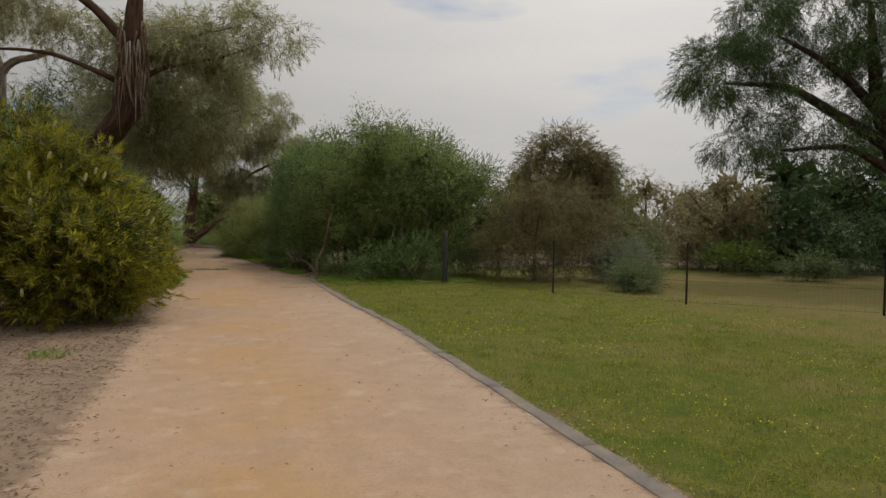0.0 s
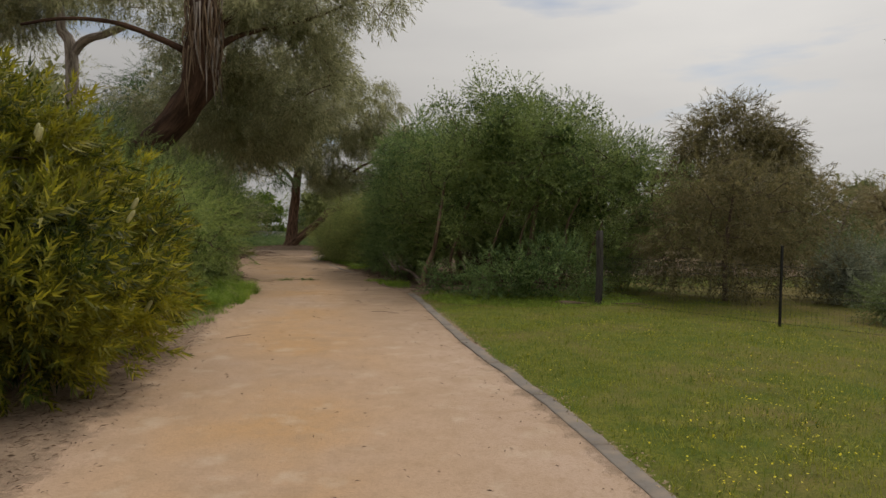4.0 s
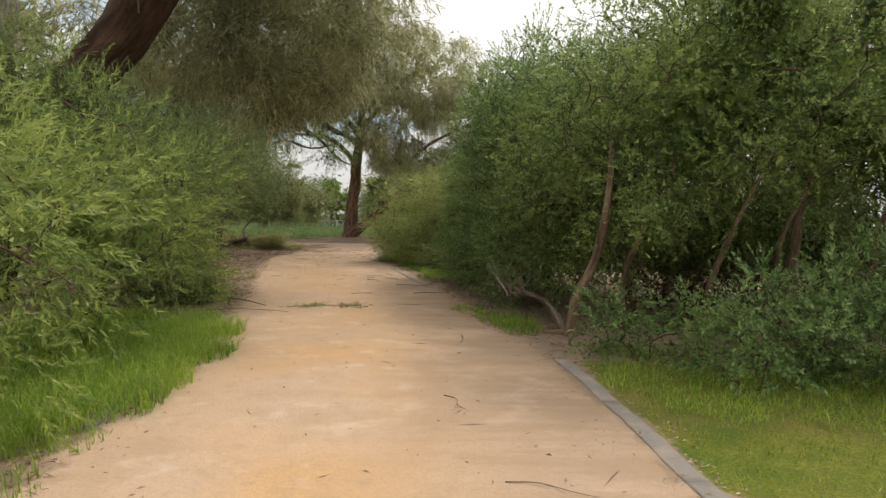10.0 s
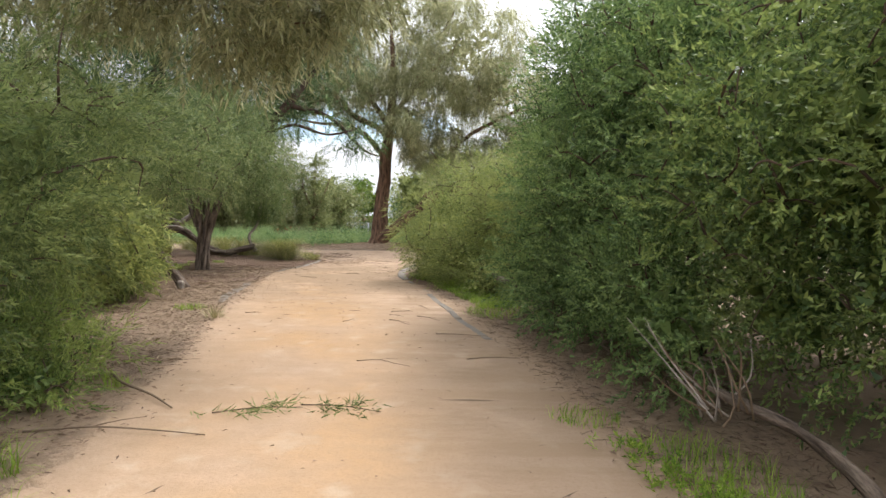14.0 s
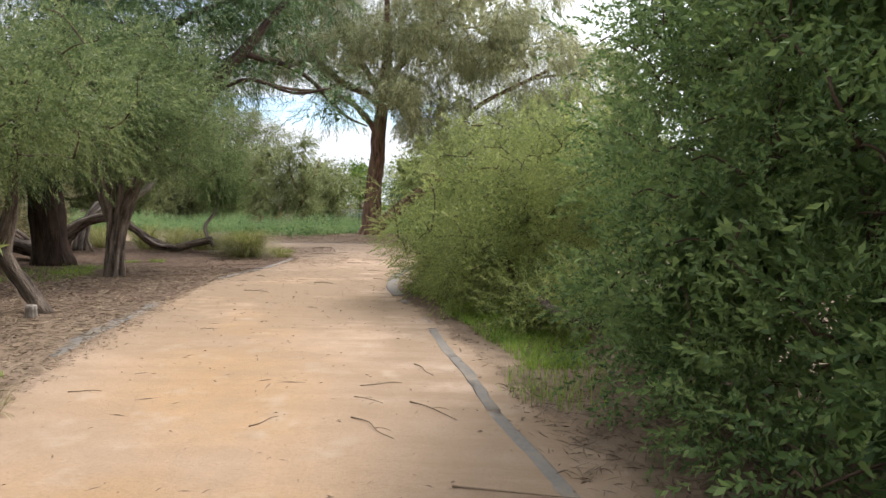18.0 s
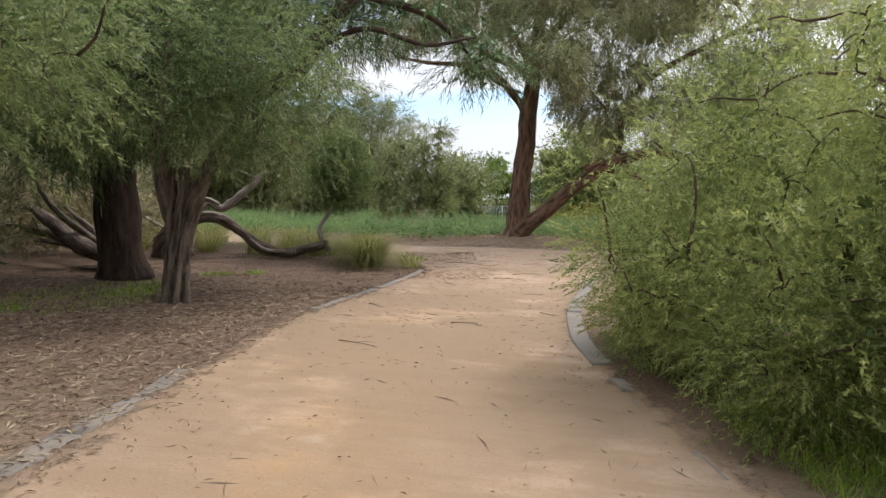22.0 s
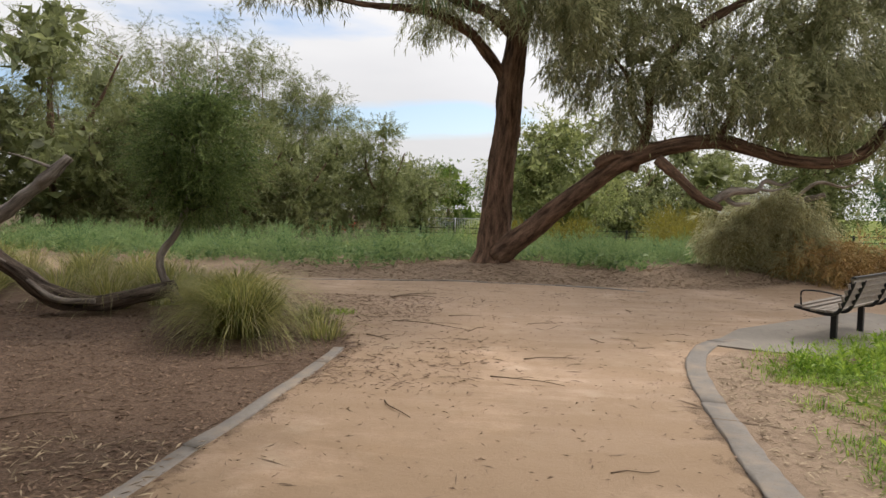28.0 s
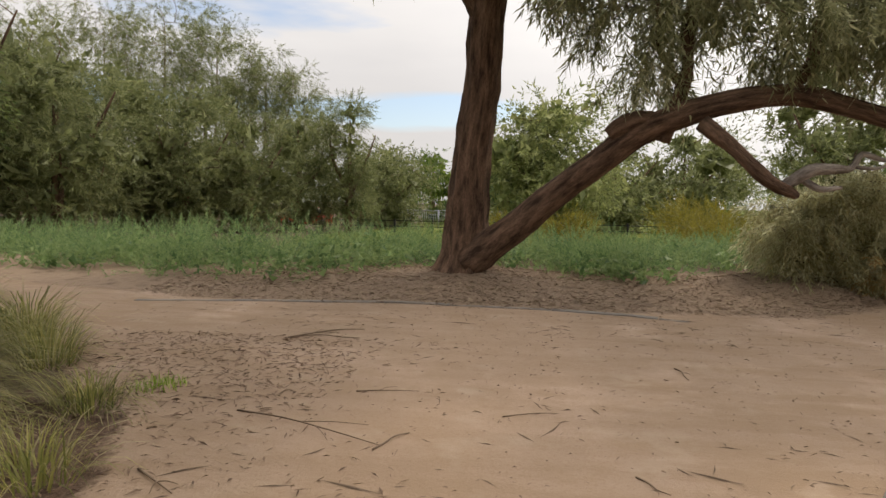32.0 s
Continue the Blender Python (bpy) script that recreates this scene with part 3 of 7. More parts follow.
def blades(name, roots, mat, length, width, lean, seed, segs=3, curve=1.0, out=None):
    """Grass blades as bent tapering strips from their roots."""
    r = np.random.default_rng(seed)
    n = len(roots)
    L = length * r.uniform(0.55, 1.2, n)
    az = r.uniform(0, 2 * np.pi, n) if out is None else out + r.normal(0, 0.35, n)
    hd = np.stack([np.cos(az), np.sin(az), np.zeros(n)], -1)
    sd = np.stack([-np.sin(az), np.cos(az), np.zeros(n)], -1)
    th0 = np.abs(r.normal(0, lean, n))
    p = np.array(roots, float)
    rows = []
    for k in range(segs + 1):
        t = k / segs
        w = width * (1 - t) ** 0.7 * 0.5 if k < segs else 0.0004
        rows.append(np.stack([p - sd * w, p + sd * w], 1))
        th = th0 + curve * (t + 0.5 / segs) ** 1.5
        p = p + (hd * np.sin(th)[:, None] + np.array([0, 0, 1.0]) * np.cos(th)[:, None]) * (L / segs)[:, None]
    v = np.stack(rows, 1).reshape(n, -1, 3)
    q = np.array([[2 * k, 2 * k + 1, 2 * k + 3, 2 * k + 2] for k in range(segs)])
    f = (np.arange(n)[:, None, None] * (2 * segs + 2) + q[None]).reshape(-1, 4)
    return mesh_of(name, v.reshape(-1, 3), f, mat)


def box(x0, y0, z0, x1, y1, z1, bevel=0.0):
    bm = bmesh.new()
    bmesh.ops.create_cube(bm, size=1.0, matrix=Matrix.Translation(((x0 + x1) / 2, (y0 + y1) / 2, (z0 + z1) / 2)) @ Matrix.Diagonal((x1 - x0, y1 - y0, z1 - z0, 1)))
    if bevel:
        bmesh.ops.bevel(bm, geom=bm.edges[:], offset=bevel, segments=2, affect="EDGES", profile=0.6)
    return bm

# ---- the ground: one sheet, parted into path, lawn and litter ----
LEFT_Y, LEFT_X = [-6, 4.8, 11, 14, 17, 20, 23, 26, 29, 31.6, 34, 36.4, 40, 43.6], [-1.35, -1.3, -1.5, -1.55, -1.85, -2.05, -2.45, -2.95, -3.7, -4.15, -4.65, -4.95, -5.05, -4.95]
RIGHT_Y, RIGHT_X = [-6, 3.5, 9.9, 14, 19, 20.2, 23, 26, 28, 29.6, 31.6, 33.1, 35.1, 36.3, 38.3, 40, 42, 43.2, 44.3], [2.5, 2.47, 2.38, 2.12, 2.0, 1.9, 1.6, 1.2, 0.9, 0.5, -0.05, -0.5, -1.2, -1.45, -1.62, -1.55, -1.45, -1.2, -0.8]


def ease(a, b, x):
    t = np.clip((x - a) / (b - a), 0, 1)
    return t * t * (3 - 2 * t)


def gz(x, y):
    """Height of the ground."""
    x, y = np.asarray(x, float), np.asarray(y, float)
    z = -0.13 * ease(35, 42, y) * (1 - ease(48.5, 52, y))
    z = z + 0.22 * np.exp(-((x + 3.9) ** 2 / 4.5 + (y - 52.3) ** 2 / 2.5))
    z = z + 0.28 * np.exp(-((x - 1.3) ** 2 / 1.6 + (y - 52.2) ** 2 / 0.9))
    z = z - 1.5 * ease(57, 125, y)
    q = np.stack([x, y], -1)
    rough = 1 - on_path(x, y)
    return z + 0.025 * wave(q, 1.3, 3) * rough + 0.02 * wave(q, 4.0, 4) * rough


def on_path(x, y, soft=0.3):
    """1 on the sand of the walk and of the cross path, 0 off it."""
    lx, rx = np.interp(y, LEFT_Y, LEFT_X), np.interp(y, RIGHT_Y, RIGHT_X)
    d = np.minimum(np.minimum(x - lx, rx - x), 44.6 - y)
    front = np.interp(x, [-60, -14, -8, -5.6, -4.9, -0.9, 1.0, 6, 60], [62, 49.4, 46.6, 44.6, 43.2, 43.6, 45.6, 47.5, 70])
    back = np.interp(x, [-60, -14, -8, -5, -1.6, 1.2, 5, 60], [65, 51.0, 49.8, 49.85, 49.9, 50.1, 52.4, 78])
    d = np.maximum(d, np.minimum(y - front, back - y))
    return ease(-soft, soft, d)


def lawn_at(x, y):
    rx = np.interp(y, RIGHT_Y, RIGHT_X)
    g = ease(rx - 0.02, rx + 0.3, x) * (1 - ease(20.0, 21.3, y + 0.12 * (x - 2)))
    g = np.maximum(g, ease(6.0, 8.0, x) * (1 - ease(25, 30, y)) * 0.9)
    g = np.maximum(g, ease(58, 61, y) * ease(-13, -9, x + 0.1 * (y - 60)))
    g = np.maximum(g, ease(-0.9, -0.1, x) * (1 - ease(3.6, 4.6, x)) * ease(38.2, 39.5, y) * (1 - ease(43.4, 44.2, y)) * 0.58)
    return g


def make_ground():
    def spread(lo, hi, step, far):
        g = np.cumsum(step * 1.35 ** np.arange(1, 26))
        g = g[g < far]
        return np.concatenate([lo - g[::-1], np.arange(lo, hi + 1e-6, step), hi + g])
    xs, ys = spread(-14.0, 14.0, 0.2, 900), spread(-4.0, 57.0, 0.2, 900)
    X, Y = np.meshgrid(xs, ys)
    Z = gz(X, Y)
    v = np.stack([X, Y, Z], -1).reshape(-1, 3)
    nx, ny = len(xs), len(ys)
    i = (np.arange(ny - 1)[:, None] * nx + np.arange(nx - 1)[None]).ravel()
    f = np.stack([i, i + 1, i + nx + 1, i + nx], -1)
    by_kerb = ease(0.0, 0.2, X - np.interp(Y, RIGHT_Y, RIGHT_X)) * (1 - ease(20.5, 21.5, Y))
    sand = (on_path(X, Y, 0.55) * (1 - by_kerb)).ravel()
    grass = lawn_at(X, Y).ravel() * (1 - sand)
    warm = (np.exp(-((X - (np.interp(Y, LEFT_Y, LEFT_X) * 0.62 + np.interp(Y, RIGHT_Y, RIGHT_X) * 0.38)) ** 2) / 1.5) * (1 - 0.75 * ease(36, 41, Y))).ravel()
    dry = (ease(7, 12, X) * (1 - ease(9, 13, np.abs(Y - 12))) - 0.8 * ease(56, 60, Y)).ravel()
    # stains plus painted tree shade, weaker where the junction sand is sunlit
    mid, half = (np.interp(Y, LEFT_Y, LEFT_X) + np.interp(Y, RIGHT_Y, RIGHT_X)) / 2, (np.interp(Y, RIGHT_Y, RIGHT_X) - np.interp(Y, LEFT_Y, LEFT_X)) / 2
    # the second term paints the shrubs' shade over the path's right half
    worn_shaded = np.maximum(0.95 * (0.2 * ease(16, 24, Y) + 0.8 * ease(28, 36, Y)) * (1 - 0.35 * ease(39, 42, Y)) * (1 - 0.5 * ease(43, 45, Y) * ease(-5.5, -4, X)), 0.62 * ease(13, 19, Y) * ease(-0.3, 0.7, (X - mid) / half)).ravel()
    pale = np.maximum(0.9 * (1 - 0.2 * ease(14, 19, Y)) * (1 - ease(31, 35, Y)), 0.9 * ease(-2, -1, X) * ease(36, 38, Y) * (1 - ease(46, 48, Y)))
    pale = np.maximum(pale, 0.75 * ease(48.3, 49.5, Y) * (1 - ease(54, 56, Y))).ravel()
    cx, cy = v[f].mean(1)[:, 0], v[f].mean(1)[:, 1]
    ms, mg = on_path(cx, cy, 0.02) > 0.5, lawn_at(cx, cy) > 0.5
    for name, sel, label, cat in (("path", ms, "pale orange compacted sand walking path with scattered twigs", "path"),
                                  ("lawn", mg & ~ms, "short green lawn with dry patches and small yellow flowers", "lawn"),
                                  ("ground", ~mg & ~ms, "brown leaf litter and bare earth under shrubs", "ground")):
        fs = f[sel]
        used, inv = np.unique(fs, return_inverse=True)
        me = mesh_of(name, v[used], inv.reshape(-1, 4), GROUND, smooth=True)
        for key, val in (("sand", sand), ("grass", grass), ("warm", warm), ("dry", dry), ("worn_shaded", worn_shaded), ("pale", pale)):
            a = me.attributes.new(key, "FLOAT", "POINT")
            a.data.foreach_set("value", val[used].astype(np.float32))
        tagged(new(name, me), label, cat, kind="structure")


make_ground()


def edging(name, pts, width, rise, label, seed=0, length=1.6, buried=0.0):
    """A row of cast concrete edging lengths, each an object, with small gaps and wear."""
    line = smooth_line([(x, y, 0.0) for x, y in pts], 0.1)
    s = np.concatenate([[0], np.cumsum(np.linalg.norm(np.diff(line, axis=0), axis=1))])
    root = thing(name, (pts[0][0], pts[0][1], float(gz(*pts[0]))), label, "kerb", kind="structure")
    o = np.array(root.location)
    r = np.random.default_rng(seed)
    a = 0.0
    while a < s[-1] - 0.3:
        b = min(s[-1], a + length * r.uniform(0.85, 1.2))
        n = max(4, int((b - a) / 0.15))
        q = np.linspace(a, b - 0.012, n)
        c = np.stack([np.interp(q, s, line[:, 0]), np.interp(q, s, line[:, 1])], -1)
        t = unit(np.gradient(c, axis=0))
        side = np.stack([t[:, 1], -t[:, 0]], -1)
        z = gz(c[:, 0], c[:, 1])
        prof = [(-0.5, -0.1), (-0.5, 0.72), (-0.42, 1.0), (0.42, 1.0), (0.5, 0.72), (0.5, -0.1)]
        lift = r.normal(0, 0.003)
        v = np.concatenate([np.column_stack([c + side * width * u * (1 + (0.05 if buried == 0 else 0.1) * r.normal(size=(n, 1))), z + lift + (rise if h > 0 else 0.6) * h * (1 + 0.1 * r.normal(size=n))])[:, None] for u, h in prof], 1)
        i, j = np.arange(n - 1)[:, None] * 6, np.arange(5)[None]
        f = np.stack([i + j, i + 6 + j, i + 7 + j, i + 1 + j], -1).reshape(-1, 4)
        e = np.array([[0, 1, 2, 5], [2, 3, 4, 5]])
        f = np.vstack([f, e, e[:, ::-1] + (n - 1) * 6])
        if r.uniform() < buried:
            a = b
            continue
        part("edging_piece", mesh_of("edging_piece", v.reshape(-1, 3) - o, f, CONCRETE), None, root)
        a = b


edging("kerb_lawn", [(2.55, -4), (2.52, 3.5), (2.44, 9.9), (2.31, 12), (2.14, 14.2), (2.02, 19), (1.9, 21)], 0.15, 0.012, "flush grey concrete edging between sand path and lawn", 1)
edging("kerb_right", [(0.5, 27.6), (0.29, 28.5), (0.11, 29.2), (-0.08, 30.3), (-0.35, 31.5), (-0.56, 32.75), (-0.8, 33.6), (-1.07, 34.7)], 0.105, 0.002, "half-buried grey concrete edging beside the path", 2, 1.8, 0.1)
edging("kerb_right_far", [(-1.18, 35.1), (-1.42, 36.3), (-1.55, 38.3), (-1.48, 40.0), (-1.36, 42.0), (-1.16, 43.3), (-0.78, 44.3), (-0.3, 44.8)], 0.2, 0.02, "curved grey concrete edging leading to the bench", 3, 3.4)
edging("kerb_left", [(-3.85, 29.3), (-4.1, 30.3), (-4.35, 31.5), (-4.48, 32.4), (-4.6, 33.2), (-4.76, 34.0)], 0.19, 0.005, "half-buried grey concrete edging under leaf litter", 4, 1.0, 0.15)
edging("kerb_left_far", [(-5.03, 37.2), (-5.08, 38.8), (-5.08, 40.4), (-5.08, 42.4), (-5.1, 43.1)], 0.13, 0.016, "worn grey concrete edging beside the mulch bed", 5, 2.4, 0.0)
edging("kerb_back", [(-8.6, 49.35), (-7.5, 49.55), (-5.5, 49.8), (-3.5, 49.85), (-2.0, 49.75), (-0.7, 49.45)], 0.14, 0.008, "grey concrete edging half buried under bark litter by the gum", 8, 1.5, 0.15)
edging("kerb_left_mid", [(-1.95, 18.2), (-2.1, 20.0)], 0.17, 0.004, "short bit of buried concrete edging in grass", 7)

# ---- shrubs by the path, first half ----
plant("banksia_shrub", (-3.6, 12.0, 0), "dense yellow-green banksia shrub with pale flower spikes", "shrub",
      [(-2.9, 11.6, 1.15, 1.45, 1.5, 1.25), (-3.9, 12.2, 1.95, 1.7, 1.7, 1.35), (-5.2, 11.8, 1.5, 1.7, 1.7, 1.5), (-3.2, 13.2, 1.1, 1.5, 1.4, 1.2)],
      "banksia", LEAF_BANKSIA, 300, 22, 0.40, 1.0, -0.35, 0.9, seed=11, fill=24, fill_size=0.18, low=0.2, thick=(1, -0.6, 0.3),
      stems=[[(-3.6, 12, -.05, .07), (-3.5, 11.9, .6, .05), (-3.1, 11.6, 1.2, .02)], [(-3.7, 12.1, -.05, .06), (-4.2, 12.2, .8, .04), (-4.6, 12.0, 1.6, .02)]])
plant("green_shrub", (-3.9, 18.8, 0), "tall loose dark green shrub above long grass", "shrub",
      [(-3.2, 17.4, 1.4, 1.3, 1.5, 1.1), (-4.6, 18.8, 1.7, 1.7, 1.9, 1.3), (-3.3, 20.6, 1.5, 1.3, 1.7, 1.3), (-6.4, 17.6, 1.9, 1.8, 1.8, 1.4), (-6.8, 20.5, 3.2, 1.7, 1.7, 1.4)],
      "green", LEAF_FRESH, 310, 18, 0.46, 0.74, 0.0, 1.0, seed=21, fill=24, fill_size=0.18, low=0.3, thick=(1, -0.8, 0.3),
      stems=[[(-3.9, 18.8, -.05, .08), (-3.8, 18.5, .9, .06), (-3.5, 18.0, 2.0, .02)], [(-4.1, 19.0, -.05, .07), (-4.4, 19.4, 1.2, .05), (-4.0, 20.3, 2.2, .02)]])
plant("green_shrub", (-4.6, 23.8, 0), "high bright green shrub leaning over the path edge", "shrub",
      [(-4.0, 23.4, 1.4, 1.25, 1.4, 1.3), (-4.7, 23.8, 2.3, 1.5, 1.6, 1.3), (-4.4, 25.4, 2.0, 1.4, 1.4, 1.4), (-6.8, 23.4, 2.5, 1.8, 1.9, 1.9), (-6.0, 23.5, 3.6, 1.0, .9, 1.0)],
      "wattle", LEAF_WATTLE, 260, 19, 0.46, 0.74, 0.1, 1.0, seed=31, fill=24, fill_size=0.18, low=0.2, thick=(1, -0.8, 0.3),
      stems=[[(-4.6, 23.8, -.05, .09), (-4.5, 23.7, 1.0, .07), (-4.3, 23.8, 2.2, .03)], [(-4.7, 24.0, -.05, .08), (-5.0, 24.2, 1.6, .06), (-5.0, 24.2, 2.8, .02)]])
plant("background_shrub", (-9.6, 21.0, 0), "tall green bushy wattle behind the path shrubs", "shrub",
      [(-9.2, 20.5, 2.6, 2.2, 2.2, 2.2), (-10.6, 22.0, 4.6, 2.2, 2.2, 1.7), (-8.6, 15.5, 2.0, 1.8, 1.8, 1.6)],
      "wattle", LEAF_GREEN, 190, 8, 0.6, 1.6, 0.1, 1.0, seed=35, fill=14, low=0.3, thick=(1, -0.8, 0.3))
plant("broadleaf_shrub", (-6.4, 30.2, 0), "rounded glossy shrub with narrow drooping leaves", "shrub",
      [(-6.3, 30.0, 1.05, 1.15, 1.3, 1.05), (-6.7, 31.2, 0.9, 1.0, 1.0, 0.9)],
      "broad", LEAF_OLIVE, 170, 9, 0.30, 1.1, 0.5, 0.9, seed=41, low=0.12)
plant("big_shrub", (3.6, 23.5, 0), "very large dense grey-green shrub beside the path", "shrub",
      [(5.6, 21.7, 2.95, 2.1, 1.8, 1.5), (4.0, 22.2, 3.1, 1.9, 1.9, 2.0), (3.3, 24.2, 2.2, 1.6, 1.8, 2.0), (5.4, 25.0, 3.1, 2.4, 3.0, 2.2), (7.2, 22.6, 2.7, 2.1, 1.8, 1.9), (8.7, 22.0, 1.7, 1.5, 1.3, 1.7), (3.0, 23.2, 1.2, .75, .8, .8), (2.75, 24.4, .9, .65, .9, .7), (4.8, 24.8, 1.0, 1.7, 1.0, 1.0), (6.8, 24.2, 1.0, 1.6, 1.0, 1.0), (5.6, 23.9, 1.2, 1.5, .8, 1.1), (8.2, 23.2, 1.0, 1.3, .9, 1.0), (5.4, 22.8, 3.8, 1.9, 1.4, 1.1), (7.4, 21.2, .8, .8, .7, .8), (3.1, 21.4, 1.6, .7, .6, .7), (2.9, 21.8, 4.7, .35, .35, .7), (4.9, 22.0, 4.9, .5, .4, .6), (6.6, 22.0, 4.7, .5, .4, .6), (3.9, 22.0, 5.0, .3, .3, .4), (6.4, 23.2, 3.6, 1.9, 1.5, 1.4), (8.0, 22.8, 3.2, 1.5, 1.4, 1.3), (6.2, 25.0, 3.9, 2.2, 2.4, 1.6), (4.2, 21.0, 4.1, .9, .8, .7), (5.6, 20.9, 3.9, .9, .8, .7)],
      "saltbush", LEAF_GREY, 860, 16, 0.44, 0.78, 0.1, 1.0, seed=51, low=0.15, fill=110, fill_size=0.145, core=(80, 0.065), deep=2.4, trunk_bark=BARK_PALE, thick=(-1, -0.7, 0.9), inner=0.35,
      stems=[[(2.33, 22.0, -.06, .10), (2.34, 22.0, .15, .065), (2.38, 21.98, .5, .06), (2.58, 21.9, .98, .056), (2.66, 21.8, 1.45, .05), (2.75, 21.9, 2.0, .045), (2.9, 22.3, 2.8, .03)],
             [(3.6, 23.5, -.05, .1), (3.5, 23.6, 1.2, .07), (3.3, 24.0, 2.6, .03)],
             [(5.2, 22.0, -.05, .1), (5.2, 21.9, 1.4, .07), (5.4, 21.8, 2.8, .03)],
             [(4.1, 21.9, -.05, .05), (4.0, 21.7, .7, .04), (4.2, 21.4, 1.6, .03), (4.5, 21.2, 2.4, .015)],
             [(4.6, 22.2, -.05, .06), (4.9, 21.9, .6, .045), (4.8, 21.5, 1.4, .035), (5.1, 21.2, 2.3, .015)],
             [(5.9, 22.2, -.05, .06), (6.1, 21.8, .8, .05), (6.0, 21.4, 1.7, .03), (6.3, 21.2, 2.5, .015)],
             [(3.2, 22.6, -.05, .05), (3.1, 22.3, .8, .04), (3.3, 21.9, 1.6, .03), (3.5, 21.6, 2.4, .015)],
             [(6.9, 22.3, -.05, .06), (6.8, 21.9, .9, .045), (7.0, 21.5, 1.8, .02)]])
plant("background_shrub", (6.8, 26.4, 0), "dark green low shrub filling in behind the big shrub", "shrub",
      [(5.4, 26.6, .9, 1.5, .7, 1.0), (7.0, 26.2, 1.0, 1.6, .8, 1.1), (8.6, 25.4, .9, 1.5, .8, 1.0)], "saltbush", LEAF_GREEN, 90, 9, 0.44, 1.0, 0.1, 1.0, seed=58, low=0.1, fill=90, fill_size=0.22)
plant("dry_undergrowth", (5.0, 22.6, 0), "brown dry twiggy undergrowth in the shrub's hollow", "shrub",
      [(4.6, 22.8, .45, .9, .5, .45), (5.8, 22.7, .5, .8, .5, .5), (3.9, 22.9, .4, .5, .4, .4)], "fine", LEAF_DRY, 60, 7, 0.26, 0.8, 0.4, 1.0, seed=59, low=0.05)

plant("big_shrub", (3.0, 27.2, 0), "dense dark green fine-leaved shrub crowding the path", "shrub",
      [(2.9, 26.4, 2.3, 1.7, 1.8, 2.3), (2.9, 28.2, 2.4, 1.7, 1.7, 2.3), (2.5, 29.6, 1.9, 1.5, 1.5, 1.8), (4.4, 28.4, 2.6, 1.8, 2.0, 2.2), (2.0, 25.2, .7, .7, 1.2, .7), (1.9, 27.2, .7, .8, 1.3, .8), (1.7, 29.2, .6, .7, 1.1, .7), (1.55, 30.3, .45, .5, .55, .45), (1.55, 28.7, 1.2, .8, .9, 1.3), (3.0, 27.2, 3.9, 1.6, 1.8, 1.2), (2.5, 28.8, 3.7, 1.2, 1.4, 1.0), (2.9, 31.4, 1.9, 1.3, 1.2, 1.8), (2.6, 29.4, 3.3, 1.3, 1.3, 1.1), (3.4, 30.8, 3.1, 1.4, 1.3, 1.2), (2.6, 30.6, 3.9, 1.2, 1.2, 1.1), (3.2, 29.2, 4.4, 1.5, 1.4, 1.1)],
      "saltbush", LEAF_SALT, 720, 17, 0.42, 0.82, 0.0, 1.0, seed=53, low=0.12, fill=100, fill_size=0.15, core=(60, 0.06), deep=2.6, thick=(-1, -0.7, 0.9), inner=0.3,
      stems=[[(3.0, 27.0, -.05, .1), (2.9, 27.1, 1.2, .07), (2.8, 27.2, 2.8, .03)], [(2.8, 28.8, -.05, .08), (2.7, 28.9, 1.2, .06), (2.6, 29.2, 2.4, .02)]])
plant("low_saltbush", (4.4, 20.2, 0), "low blue-grey saltbush clump in grass", "shrub",
      [(2.85, 21.0, .35, .45, .4, .4), (3.9, 20.0, .45, .75, .6, .5), (5.2, 19.9, .5, .9, .7, .5)], "saltbush", LEAF_SALT, 110, 10, 0.26, 0.9, -0.1, 1.0, seed=56, low=0.06)
plant("olive_shrub", (0.9, 34.6, 0), "rounded olive-green shrub overhanging the path edge", "shrub",
      [(0.65, 34.3, 1.3, 1.4, 1.5, 1.35), (0.3, 36.1, 1.1, 1.3, 1.5, 1.15), (1.9, 33.8, 1.7, 1.6, 1.7, 1.5), (2.0, 36.0, 1.5, 1.6, 1.7, 1.5), (-.3, 35.3, 1.15, .85, 1.1, 1.05), (-.45, 35.7, .45, .65, 1.0, .5), (0.2, 33.4, .7, .7, .7, .6)],
      "olive", LEAF_OLIVE, 420, 30, 0.40, 0.70, 0.2, 1.0, seed=61, fill=40, fill_size=0.12, core=(50, 0.06), low=0.15, thick=(-1, -0.8, 0.3),
      stems=[[(0.7, 34.6, -.05, .08), (.6, 34.5, .7, .06), (.4, 34.3, 1.5, .02)], [(0.9, 34.8, -.05, .07), (1.3, 34.9, .9, .05), (1.7, 35.0, 1.8, .02)]])
plant("low_green_shrub", (1.2, 38.6, -.1), "bright green leafy shrub crowding the curved edging", "shrub",
      [(-0.3, 38.2, 0.45, 0.7, 0.85, 0.7), (.25, 38.0, 1.05, .9, 1.0, .9), (1.0, 38.7, .9, 1.1, 1.1, 1.0)],
      "green", LEAF_FRESH, 190, 15, 0.28, 0.58, 0.0, 1.0, seed=66, low=0.08)

